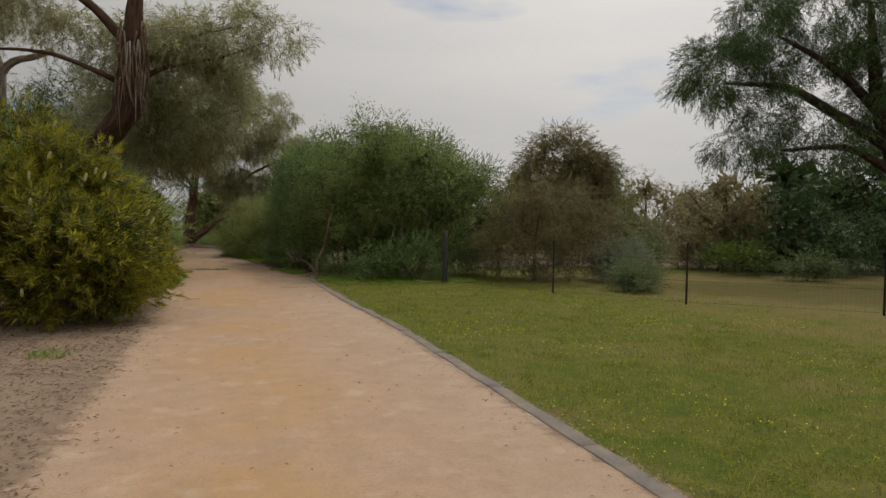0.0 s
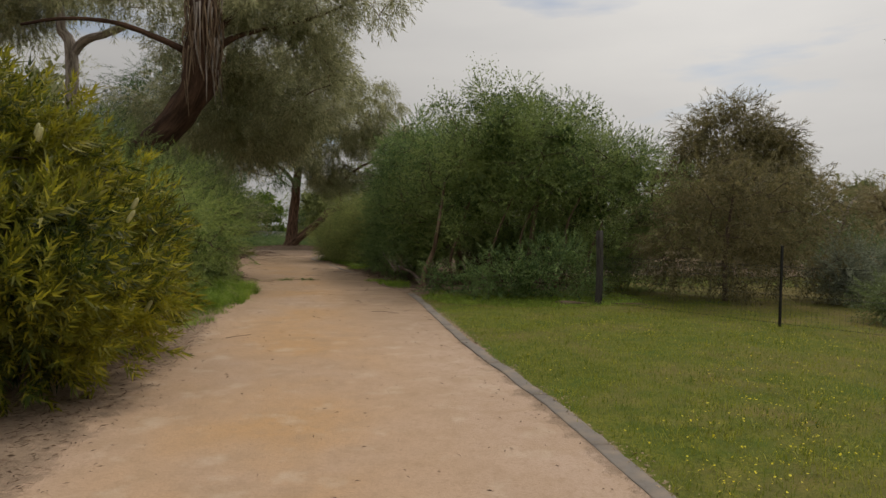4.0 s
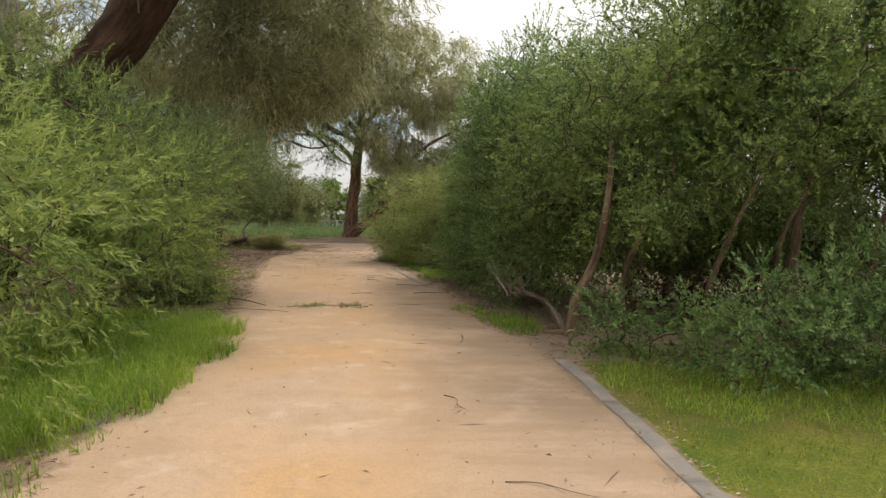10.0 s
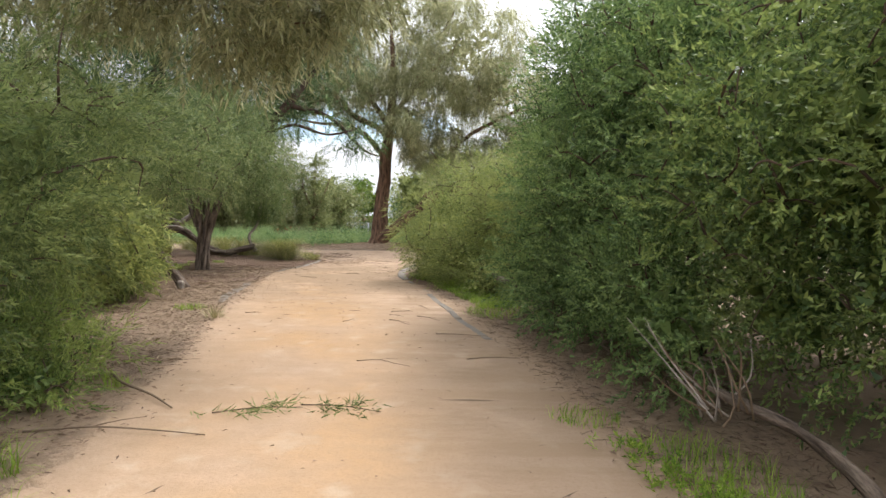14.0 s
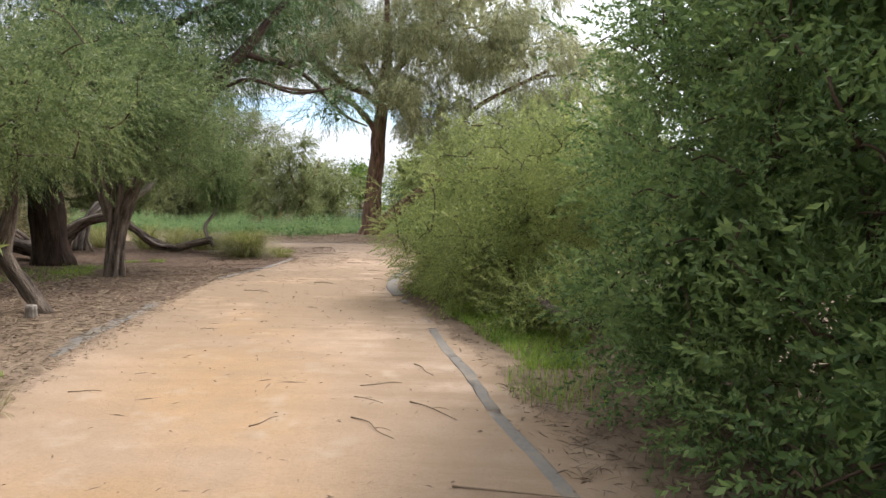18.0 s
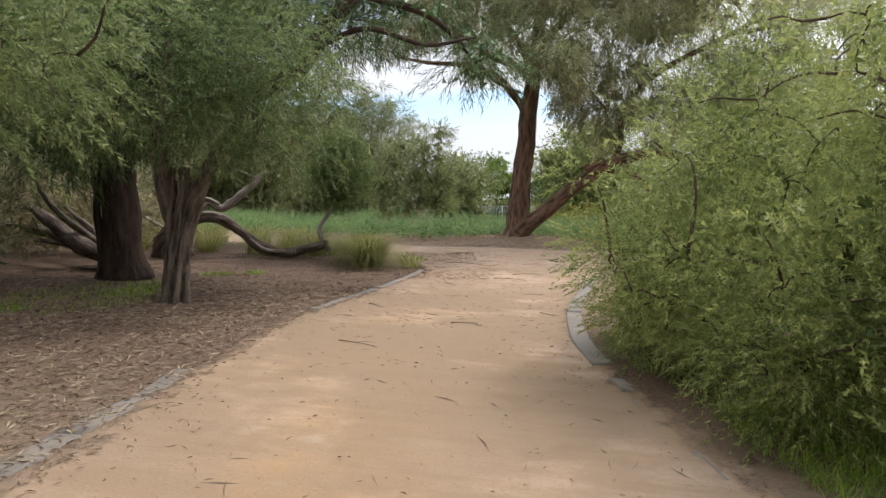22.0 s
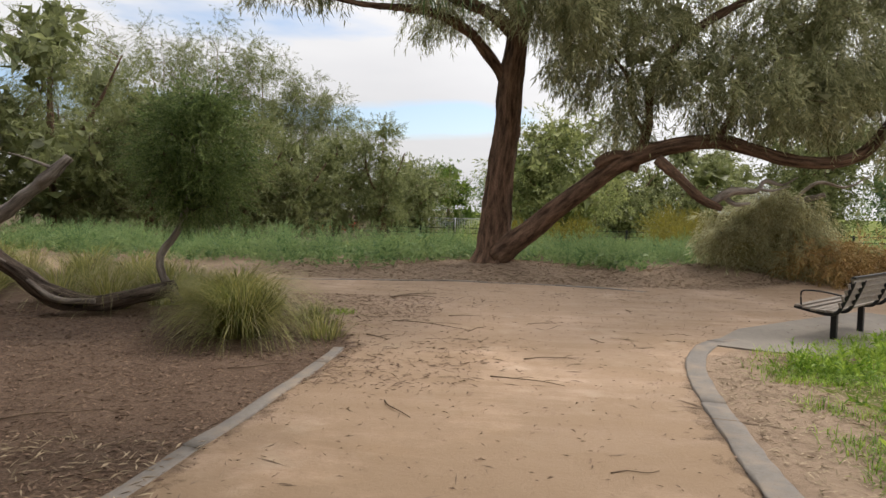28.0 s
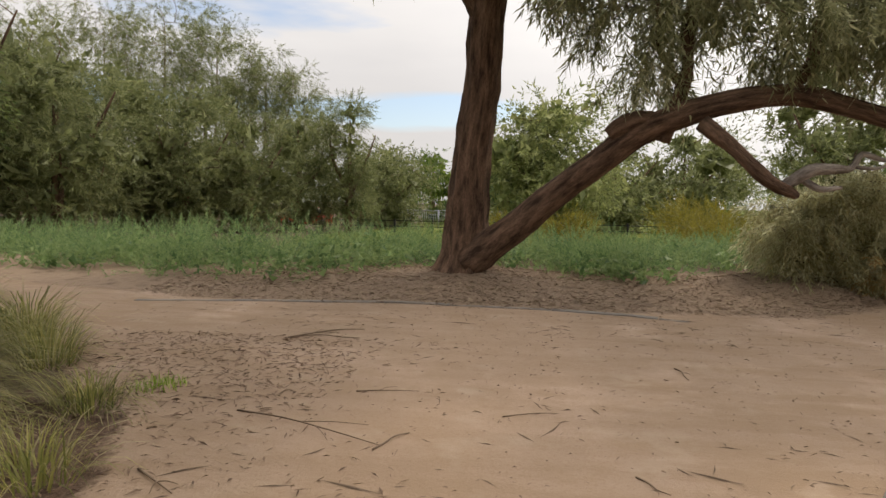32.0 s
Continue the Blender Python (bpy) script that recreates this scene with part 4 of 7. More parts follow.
# ---- paperbarks and the dark tree ----
plant("paperbark_tree", (-6.0, 33.0, 0), "grey-green paperbark tree with twisted leaning trunk", "tree",
      [(-5.9, 32.4, 2.75, 1.5, 1.5, 1.0), (-7.3, 33.0, 2.9, 1.5, 1.5, 1.0), (-7.8, 31.8, 3.0, 1.5, 1.5, 1.1)],
      "fine", LEAF_MEL, 200, 18, 0.42, 1.05, 0.35, 0.9, seed=71, low=1.5, trunk_bark=BARK_PAPER, ridges=5, sides=14, inner=0.1,
      stems=[[(-5.75, 32.9, -.1, .13), (-6.05, 33.0, .25, .10), (-6.45, 33.1, .75, .10), (-6.35, 33.1, 1.3, .09), (-6.2, 33.0, 2.0, .06), (-6.0, 32.8, 2.8, .03)],
             [(-6.45, 33.1, .8, .08), (-7.0, 33.2, 1.2, .07), (-7.3, 33.3, 2.0, .05), (-7.5, 33.4, 2.9, .02)]])
PB = plant("paperbark_tree", (-7.1, 37.1, 0), "paperbark tree with furrowed trunk and hanging grey-green foliage", "tree",
      [(-6.7, 36.4, 3.35, 1.3, 1.4, 1.1), (-6.1, 37.2, 3.3, 1.2, 1.3, 1.3), (-7.9, 37.0, 3.4, 1.5, 1.5, 1.3), (-7.0, 37.6, 4.4, 1.6, 1.6, 1.0), (-5.6, 37.4, 2.9, .7, .8, .9)],
      "fine", LEAF_MEL_DARK, 280, 18, 0.42, 1.05, 0.6, 0.8, seed=81, low=1.5, trunk_bark=BARK_PAPER, ridges=9, sides=16, inner=0.1,
      stems=[[(-7.1, 37.1, -.1, .15), (-7.12, 37.1, .4, .11), (-7.15, 37.15, 1.0, .11), (-7.25, 37.1, 1.7, .11), (-7.1, 36.9, 2.6, .09), (-6.9, 36.8, 3.6, .04)],
             [(-7.08, 37.15, .3, .13), (-7.0, 37.25, 1.1, .13), (-6.8, 37.4, 1.8, .11), (-6.35, 37.6, 2.7, .08), (-6.2, 37.7, 3.7, .03)],
             [(-7.2, 37.2, 1.1, .12), (-7.6, 37.4, 2.0, .09), (-7.9, 37.6, 3.2, .03)]])
for _i in range(6):
    _a = _i * 1.05
    limb("bark_strand", [(math.cos(_a + 1.0 * z) * (.145 - .03 * z + .05 * max(0, z - 1.0) + .12 * max(0, .25 - z)), math.sin(_a + 1.0 * z) * (.145 - .03 * z + .05 * max(0, z - 1.0) + .12 * max(0, .25 - z)) + .05 * z, z, .052 - .008 * z + .03 * max(0, .25 - z)) for z in (-.1, .1, .4, .8, 1.3, 1.9)], BARK_PAPER, PB, 8, .4, 3, .1, 180 + _i)
plant("dark_tree", (-9.7, 39.2, 0), "large dark needle-leaved tree with a thick blackish trunk", "tree",
      [(-9.4, 38.6, 5.4, 2.4, 2.4, 1.6), (-7.2, 40.4, 6.6, 2.4, 2.2, 1.4), (-11.4, 39.0, 5.6, 2.8, 2.8, 2.0), (-9.0, 40.4, 8.2, 3.0, 3.0, 2.0), (-5.2, 42.0, 7.4, 1.8, 1.8, 1.1), (-12.5, 37.5, 4.2, 1.6, 1.6, 1.4), (-10.4, 37.6, 3.0, 1.4, 1.2, 1.0), (-8.8, 38.0, 3.4, 1.1, 1.0, .9), (-6.2, 40.4, 4.9, 1.6, 1.2, .9), (-4.7, 40.8, 5.1, 1.0, .9, .7), (-8.4, 39.6, 5.2, 1.4, 1.2, 1.0), (-7.0, 40.2, 5.9, 1.8, 1.5, 1.0), (-3.7, 41.8, 4.3, .8, .8, .4), (-7.6, 39.2, 4.0, 1.2, .8, .7)],
      "needle", LEAF_DARK, 600, 14, 0.6, 1.15, 0.7, 0.9, seed=91, core=(12, 0.16), low=2.0, trunk_bark=BARK_DARK, ridges=8, sides=18, r0=0.05, inner=0.1,
      stems=[[(-9.7, 39.2, -.1, .48), (-9.75, 39.2, .4, .39), (-9.85, 39.2, 1.5, .35), (-9.9, 39.2, 3.0, .31), (-9.5, 39.2, 5.0, .24), (-9.0, 39.4, 8.0, .08)],
             [(-9.8, 39.2, 2.6, .22), (-8.8, 39.8, 4.4, .16), (-7.2, 40.6, 6.0, .10), (-5.4, 41.6, 7.0, .04)],
             [(-9.8, 39.2, 2.2, .2), (-11.0, 39.0, 4.0, .14), (-11.8, 39.2, 6.0, .05)],
             [(-9.75, 39.2, 2.2, .24), (-8.2, 39.4, 2.95, .2), (-6.6, 39.6, 3.6, .18), (-5.9, 39.9, 4.6, .15), (-5.4, 40.2, 5.3, .13), (-4.4, 41.0, 7.0, .05)],
             [(-5.5, 40.1, 5.1, .08), (-4.4, 41.3, 4.9, .06), (-3.46, 42.4, 3.98, .045), (-2.9, 43.0, 3.75, .02)],
             [(-6.2, 39.8, 4.1, .07), (-5.3, 40.0, 4.45, .05), (-4.3, 40.3, 4.2, .04), (-3.5, 40.7, 4.4, .02)]])

# ---- tall gum with peeling bark, and the leaning gum at the end of the path ----
E1 = plant("shedding_gum_tree", (-7.2, 24.9, 0), "tall gum tree with peeling bark ribbons and a dark leaning trunk", "tree",
      [(-3.9, 27.9, 5.7, 2.0, 1.7, 1.6), (-3.9, 26.9, 7.6, 2.1, 2.0, 1.6), (-2.2, 27.2, 8.0, 2.3, 2.0, 1.8), (-.2, 24.9, 8.8, 1.3, 1.2, .7), (-8.0, 26.0, 9.2, 1.5, 1.4, .8), (-5.9, 28.4, 5.4, 1.4, 1.4, 1.2), (-1.1, 27.0, 6.4, 1.5, 1.6, 1.5), (-2.4, 27.8, 5.6, 1.6, 1.5, 1.4), (-2.0, 27.4, 7.2, 2.1, 1.9, 1.6), (-6.0, 26.2, 8.6, 1.2, 1.2, .6), (-1.7, 27.6, 4.8, 1.1, 1.1, .8), (-3.4, 28.3, 4.6, 1.2, 1.1, .9), (1.1, 24.5, 8.5, 1.1, .9, .5), (-2.2, 24.9, 7.8, 1.0, .7, .45), (-.7, 24.9, 8.1, 1.0, .7, .45)],
      "gum", LEAF_GUM, 425, 22, 0.46, 1.05, 1.15, 0.8, seed=101, core=(1, 0.16), low=3.4, trunk_bark=BARK_RED, ridges=7, sides=18, r0=0.06, bark=BARK_GUM, inner=0.06,
      stems=[[(-7.4, 24.9, -.1, .62), (-6.6, 24.9, 2.4, .50), (-5.6, 24.9, 3.6, .42), (-4.75, 24.8, 4.4, .40), (-4.1, 24.5, 5.2, .43), (-3.85, 24.4, 5.8, .50), (-3.75, 24.3, 6.7, .44), (-3.7, 24.3, 8.2, .30), (-3.6, 24.4, 10.5, .15), (-3.6, 24.4, 12, .05)],
             [(-3.9, 24.4, 6.3, .13), (-4.9, 24.4, 6.75, .09), (-6.2, 24.6, 7.2, .07), (-7.6, 24.8, 7.3, .05), (-8.8, 24.9, 7.1, .04)],
             [(-3.75, 24.4, 6.2, .14), (-3.1, 24.6, 6.9, .09), (-2.3, 24.9, 7.3, .07), (-.9, 24.9, 7.7, .045), (.6, 24.6, 8.3, .03)],
             [(-3.75, 24.4, 6.6, .13), (-2.8, 24.9, 7.9, .08), (-1.8, 25.6, 8.6, .05), (-.2, 25.2, 9.0, .03)],
             [(-3.9, 24.5, 6.0, .2), (-4.2, 25.4, 6.4, .15), (-4.2, 26.8, 6.7, .10), (-3.8, 27.9, 6.4, .04)],
             [(-3.75, 24.4, 7.6, .2), (-5.4, 24.6, 9.2, .13), (-7.6, 25.2, 9.8, .05)]])
plant("pale_gum_tree", (-8.9, 28.6, 0), "pale smooth-barked gum with a sawn-off bare forked limb", "tree",
      [(-10.0, 29.0, 9.7, 1.5, 1.4, 1.0), (-11.4, 29.2, 8.7, 1.3, 1.3, .9)],
      "gum", LEAF_GUM, 110, 16, 0.5, 1.1, 1.4, 0.7, seed=105, core=(4, 0.2), low=5.0, trunk_bark=BARK_GREY, sides=12, r0=0.05, bark=BARK_GUM, inner=0.1,
      stems=[[(-8.9, 28.6, -.1, .26), (-9.0, 28.6, 3.0, .22), (-8.95, 28.5, 7.2, .19), (-9.3, 28.6, 8.0, .15), (-9.35, 28.6, 8.7, .13), (-9.8, 28.8, 10.0, .05)],
             [(-8.95, 28.5, 7.2, .15), (-8.5, 28.4, 7.65, .14), (-7.8, 28.2, 7.85, .13), (-7.05, 28.1, 8.15, .12)]])
T0 = (-4.05, 52.3)
T = plant("leaning_gum_tree", (T0[0], T0[1], 0.1), "gum tree with fibrous trunk, one long low limb leaning aside", "tree",
      [(-4.2, 52.6, 12.0, 4.0, 3.4, 2.6), (0.4, 53.8, 9.8, 2.4, 2.0, 1.4), (-6.6, 53.6, 9.6, 2.4, 2.0, 1.3), (5.6, 53.2, 8.2, 1.6, 1.2, .7), (-2.0, 54.6, 8.6, 2.4, 1.4, 1.9), (-5.5, 54.6, 8.2, 2.0, 1.4, 1.7), (1.5, 54.6, 8.0, 2.0, 1.4, 1.3), (-8.2, 51.6, 9.4, 2.8, 2.6, 2.0), (0.2, 52.2, 10.4, 3.6, 3.2, 2.4), (-8.2, 50.6, 7.0, 2.0, 1.0, 0.6), (-2.0, 50.4, 7.6, 1.5, 1.4, 1.4), (2.2, 51.0, 7.6, 2.6, 2.4, 1.6), (2.8, 51.2, 5.3, 2.0, 1.8, 1.0), (-0.4, 51.0, 5.6, 1.5, 1.4, 1.1), (5.2, 52.2, 6.2, 2.4, 2.2, 1.7), (4.6, 50.8, 4.5, 1.4, 1.2, .8), (-4.6, 50.3, 6.9, 1.3, .9, 1.2), (-3.2, 50.1, 6.4, 1.0, .8, 1.1), (-5.7, 50.4, 7.9, 1.6, 1.0, 1.1), (-3.6, 50.0, 7.8, 1.5, .9, 1.3), (-2.0, 51.0, 6.6, 1.3, 1.2, .9), (-1.8, 50.4, 8.6, 1.8, 1.6, 1.3), (-2.6, 49.3, 5.3, .9, .9, 1.1), (-1.3, 51.4, 4.3, .7, .7, .9), (-0.4, 51.0, 3.9, .9, .8, .7), (2.9, 50.3, 3.5, .9, .7, .55), (4.3, 50.7, 3.5, .8, .8, .7), (5.2, 51.0, 3.4, .8, .7, 1.0)] + 3 * [(-2.5, 49.2, 5.6, .8, .8, 1.1)] + 2 * [(-2.3, 50.9, 5.1, .65, .65, .7), (-1.0, 50.6, 4.9, 1.0, .9, .9), (0.6, 50.4, 4.4, 1.2, 1.0, .9), (2.2, 50.3, 4.2, 1.3, 1.1, 1.0), (3.8, 50.6, 4.1, 1.3, 1.2, 1.0)],
      "gum", LEAF_GUM, 1000, 19, 0.46, 1.1, 1.9, 0.5, seed=111, fill=2, core=(4, 0.2), low=2.8, trunk_bark=BARK_GUM, ridges=9, sides=22, r0=0.05, bark=BARK_GUM, inner=0.12,
      stems=[[(T0[0], T0[1], -.1, .72), (T0[0], T0[1], .12, .58), (-4.03, 52.28, .45, .45), (-4.0, 52.25, 1.2, .38), (-3.92, 52.1, 2.2, .335), (-3.75, 51.9, 3.4, .30), (-3.66, 51.6, 4.5, .28), (-3.45, 51.4, 6.2, .22), (-3.3, 51.3, 8.5, .14), (-3.5, 51.3, 11.5, .05)],
             [(-3.95, 52.1, .35, .32), (-3.3, 51.9, .85, .28), (-2.6, 51.6, 1.45, .24), (-1.8, 51.2, 2.1, .215), (-1.1, 50.9, 2.6, .21), (-.2, 50.5, 2.9, .18), (.7, 50.2, 2.99, .155), (1.4, 50.1, 2.8, .14), (1.9, 50.1, 2.64, .135), (2.6, 50.2, 2.56, .13), (3.2, 50.3, 2.62, .125), (3.7, 50.5, 2.85, .12), (4.05, 50.6, 3.25, .115), (4.4, 50.8, 3.75, .10), (4.9, 51.0, 4.8, .05)],
             [(-3.75, 51.6, 4.5, .16), (-4.2, 51.3, 5.1, .14), (-4.65, 50.9, 5.55, .12), (-5.55, 50.6, 5.92, .10), (-6.9, 50.2, 5.98, .06), (-8.0, 50.0, 6.2, .03)],
             [(-3.6, 51.5, 5.6, .17), (-4.1, 51.2, 5.98, .15), (-5.2, 51.0, 6.47, .14), (-6.1, 50.8, 7.3, .12), (-6.75, 50.8, 7.85, .10), (-7.6, 51.0, 9.2, .04)],
             [(-6.05, 50.8, 7.25, .09), (-7.2, 50.6, 7.1, .09), (-8.45, 50.5, 7.4, .06), (-10.0, 50.3, 7.6, .03)],
             [(-3.5, 51.4, 6.0, .18), (-4.6, 51.8, 7.6, .13), (-6.0, 52.0, 9.6, .05)],
             [(-3.45, 51.4, 6.4, .16), (-2.0, 51.6, 8.2, .11), (-.4, 52.0, 10.0, .04)],
             [(-.9, 50.9, 2.4, .14), (-.6, 50.8, 3.4, .10), (-.5, 50.9, 4.5, .095), (.5, 51.1, 5.6, .09), (2.1, 51.35, 6.5, .085), (3.7, 52.5, 7.45, .065), (5.6, 53.2, 8.3, .03)],
             [(2.4, 51.5, 6.7, .06), (3.4, 51.7, 6.95, .05), (4.8, 51.8, 7.1, .03), (6.0, 52.0, 7.5, .015)],
             [(-.65, 50.85, 3.2, .06), (-1.0, 50.8, 3.8, .05), (-1.1, 50.6, 4.4, .04), (-1.6, 50.5, 5.0, .02)],
             [(.6, 50.2, 2.95, .10), (1.0, 50.4, 3.5, .08), (1.2, 50.6, 4.2, .06), (2.0, 50.9, 5.0, .03)],
             [(-.45, 50.35, 2.62, .12), (0.0, 50.15, 2.2, .10), (.4, 50.05, 1.78, .09), (.7, 50.2, 1.66, .075), (.85, 50.3, 1.6, .05)],
             [(-.95, 50.85, 2.66, .16), (-1.25, 50.88, 2.72, .15), (-1.55, 50.92, 2.6, .135), (-1.68, 50.95, 2.5, .11)]])

_o = np.array(T.location)
for _i, _p in enumerate([[(.7, 50.3, 1.74, .09), (1.0, 50.25, 1.95, .09), (1.3, 50.3, 1.98, .07), (1.6, 50.4, 2.0, .05), (1.75, 50.45, 2.2, .04), (2.1, 50.5, 2.12, .03), (2.4, 50.5, 2.28, .015)], [(1.6, 50.4, 2.02, .03), (1.9, 50.35, 2.0, .025), (2.2, 50.3, 2.1, .012)], [(.9, 50.3, 1.85, .05), (1.1, 50.2, 1.7, .05), (1.4, 50.2, 1.72, .03)]]):
    limb("limb", [np.r_[np.array(q[:3]) - _o, q[3]] for q in _p], BARK_GREY, T, 9, 0.18, 4, 0.1, 160 + _i, "bleached broken bare limb")

# ---- far background, first half: behind the fence ----
def far_tree(at, h, w, leaf, label, seed, n=80, per=12, low=0.25, size=1.0, kind="far", trunk=0.25, lean=0.0, droop=0.5, bark=BARK_GUM, group="distant trees", airy=False):
    """A distant tree with a few lobes of foliage on a forked trunk."""
    r = np.random.default_rng(seed)
    x, y = at
    z0 = float(gz(x, y))
    lobes = []
    k = 5
    for i in range(k):
        a = 6.28 * i / k + r.uniform(-.5, .5)
        lobes.append((x + math.cos(a) * w * 0.28, y + math.sin(a) * w * 0.28, h * r.uniform(low + 0.2, 0.7), w * r.uniform(.22, .34), w * r.uniform(.22, .34), h * r.uniform(.15, .24)))
    lobes.append((x, y, h * 0.8, w * 0.3, w * 0.3, h * 0.2))
    lobes.append((x + w * r.uniform(-.2, .2), y, h * (low + .3), w * .4, w * .4, h * .16))
    if low < 0.1:
        lobes.append((x, y, z0 + h * .16, w * .44, w * .44, h * .17))
        lobes.append((x + w * r.uniform(-.3, .3), y - w * .2, z0 + h * .3, w * .36, w * .3, h * .16))
    tr = [(x, y, z0 - .1, trunk), (x + lean * .3, y, h * .2, trunk * .8), (x + lean, y, h * .5, trunk * .5), (x + lean * 1.2, y, h * .8, trunk * .15)]
    t2 = [(x + lean * .4, y, h * .25, trunk * .5), (x + w * .25, y + .2, h * .5, trunk * .3), (x + w * .4, y + .3, h * .7, trunk * .1)]
    t3 = [(x + lean * .4, y, h * .28, trunk * .45), (x - w * .25, y - .2, h * .5, trunk * .3), (x - w * .38, y + .3, h * .72, trunk * .1)]
    return plant("gum_tree", (x, y, z0), label, "tree", lobes, kind, leaf, n, per, w * (0.085 if airy else 0.12), size, droop, 0.9, [tr, t2, t3], bark, seed, h * low * .6, (0.5, 1.05), True, trunk * .4, group, sides=7, twig_every=2, inner=0.15, core=(1, 0.1) if airy else (12, w * 0.06), fill=min(4.0, 40.0 / (w * w * h * .1 + 1)) if low < .1 else 0, fill_size=w * .11)


plant("spreading_gum_tree", (24.5, 17.8, 0), "large spreading gum tree with dark bare limbs behind the fence", "tree",
      [(17.4, 20.0, 7.6, 2.2, 2.0, 1.5), (19.6, 19.5, 9.6, 2.8, 2.4, 1.9), (22.4, 19.0, 10.8, 3.4, 3.0, 2.4), (17.9, 19.8, 5.2, 1.5, 1.5, 0.9), (21.0, 19.0, 5.8, 1.9, 1.8, 1.1), (25.0, 18.0, 7.6, 3.0, 3.0, 2.4)],
      "gum", LEAF_DARK, 480, 24, 0.42, 0.95, 1.2, 0.9, seed=201, low=3.8, trunk_bark=BARK_DARK, bark=BARK_DARK, sides=14, ridges=7, r0=0.07, inner=0.1,
      stems=[[(24.6, 17.8, -.1, .5), (24.0, 18.0, 3.0, .42), (23.3, 18.3, 5.2, .36), (22.8, 18.6, 7.5, .25), (22.6, 18.8, 10.5, .08)],
             [(23.4, 18.2, 5.0, .26), (21.4, 18.9, 6.2, .2), (19.4, 19.4, 7.2, .14), (17.0, 20.0, 7.3, .05)],
             [(23.0, 18.4, 6.2, .2), (21.2, 19.0, 8.0, .14), (19.0, 19.6, 9.2, .05)], [(23.8, 18.0, 3.8, .2), (21.8, 18.8, 5.0, .13), (19.4, 19.6, 4.9, .05)]])
far_tree((24.5, 24.2), 5.6, 6.5, LEAF_DARK, "dark bushy tree behind the wire fence", 203, 90, 12, 0.02, 1.0, group="trees behind the fence")
far_tree((21.6, 25.0), 5.0, 4.8, LEAF_GUM2, "low brownish bushy tree behind the wire fence", 204, 70, 12, 0.02, 0.9, group="trees behind the fence")
far_tree((30.5, 24.0), 7.0, 7.0, LEAF_DARK, "dark bushy tree behind the wire fence", 202, 110, 13, 0.02, 1.2, group="trees behind the fence")
plant("brown_shrub", (9.0, 19.0, 0), "tall brownish drooping shrub behind the wire fence", "shrub",
      [(8.6, 19.2, 1.5, 1.5, 1.5, 1.5), (9.6, 19.4, 2.2, 1.6, 1.6, 1.3), (10.8, 19.6, 1.6, 1.4, 1.5, 1.5)], "gum", LEAF_BROWN, 210, 12, 0.38, 0.7, 0.8, 0.9, seed=211,
      stems=[[(9.0, 19.0, -.05, .07), (9.1, 19.2, 1.2, .05), (9.4, 19.4, 2.8, .02)]])
plant("silver_shrub", (11.6, 18.2, 0), "silvery grey-leaved shrub beyond the fence", "shrub", [(11.4, 18.2, .7, .6, .6, .65), (12.2, 18.6, .65, .6, .6, .55)], "olive", LEAF_SILVER, 110, 11, 0.28, 1.1, 0.0, 1.0, seed=212)
plant("yellow_green_shrub", (10.6, 15.6, 0), "low yellow-green bushy plant at the fence line", "shrub", [(10.5, 15.6, .35, .7, .6, .4)], "fine", LEAF_MEL_DARK, 60, 11, 0.2, 1.0, 0.0, 1.0, seed=213, low=0.05)
for i, (x, y, h, w, lf, nm) in enumerate([
        (27.2, 43.9, 6.0, 5.0, LEAF_FAR, "grey-green gum tree in the distance"),
        (35.7, 51.7, 7.0, 6.0, LEAF_GUM2, "reddish-brown gum tree in the distance"), (41.0, 52.5, 6.5, 7.0, LEAF_FAR, "grey-green gum tree in the distance"),
        (31.3, 37.4, 5.5, 6.0, LEAF_GUM2, "brownish bushy tree in the distance"), (29.8, 28.5, 5.5, 5.5, LEAF_DARK, "dark tree in the distance"), (28.3, 31.0, 4.2, 4.0, LEAF_OLIVE, "olive bushy tree behind the fence"),
        (46.0, 34.0, 9.0, 9.0, LEAF_FAR, "grey-green gum tree in the distance"), (14.0, 46.0, 8.0, 6.0, LEAF_FAR, "grey-green gum tree in the distance"), (-13.0, 36.0, 9.5, 6.0, LEAF_GUM, "grey-green gum tree behind the path shrubs"), (-20.0, 32.0, 9.0, 8.0, LEAF_FAR, "gum tree behind the path shrubs"), (50.0, 50.0, 8.0, 9.0, LEAF_GUM2, "brownish tree in the distance"), (22.0, 50.0, 7.0, 6.0, LEAF_FAR, "gum tree in the distance"), (20.5, 35.0, 5.4, 6.4, LEAF_FAR, "grey-green bushy gum tree in the distance")]):
    far_tree((x, y), h, w, lf, nm, 220 + i, 110, 13, 0.02, 1.0, "gum")


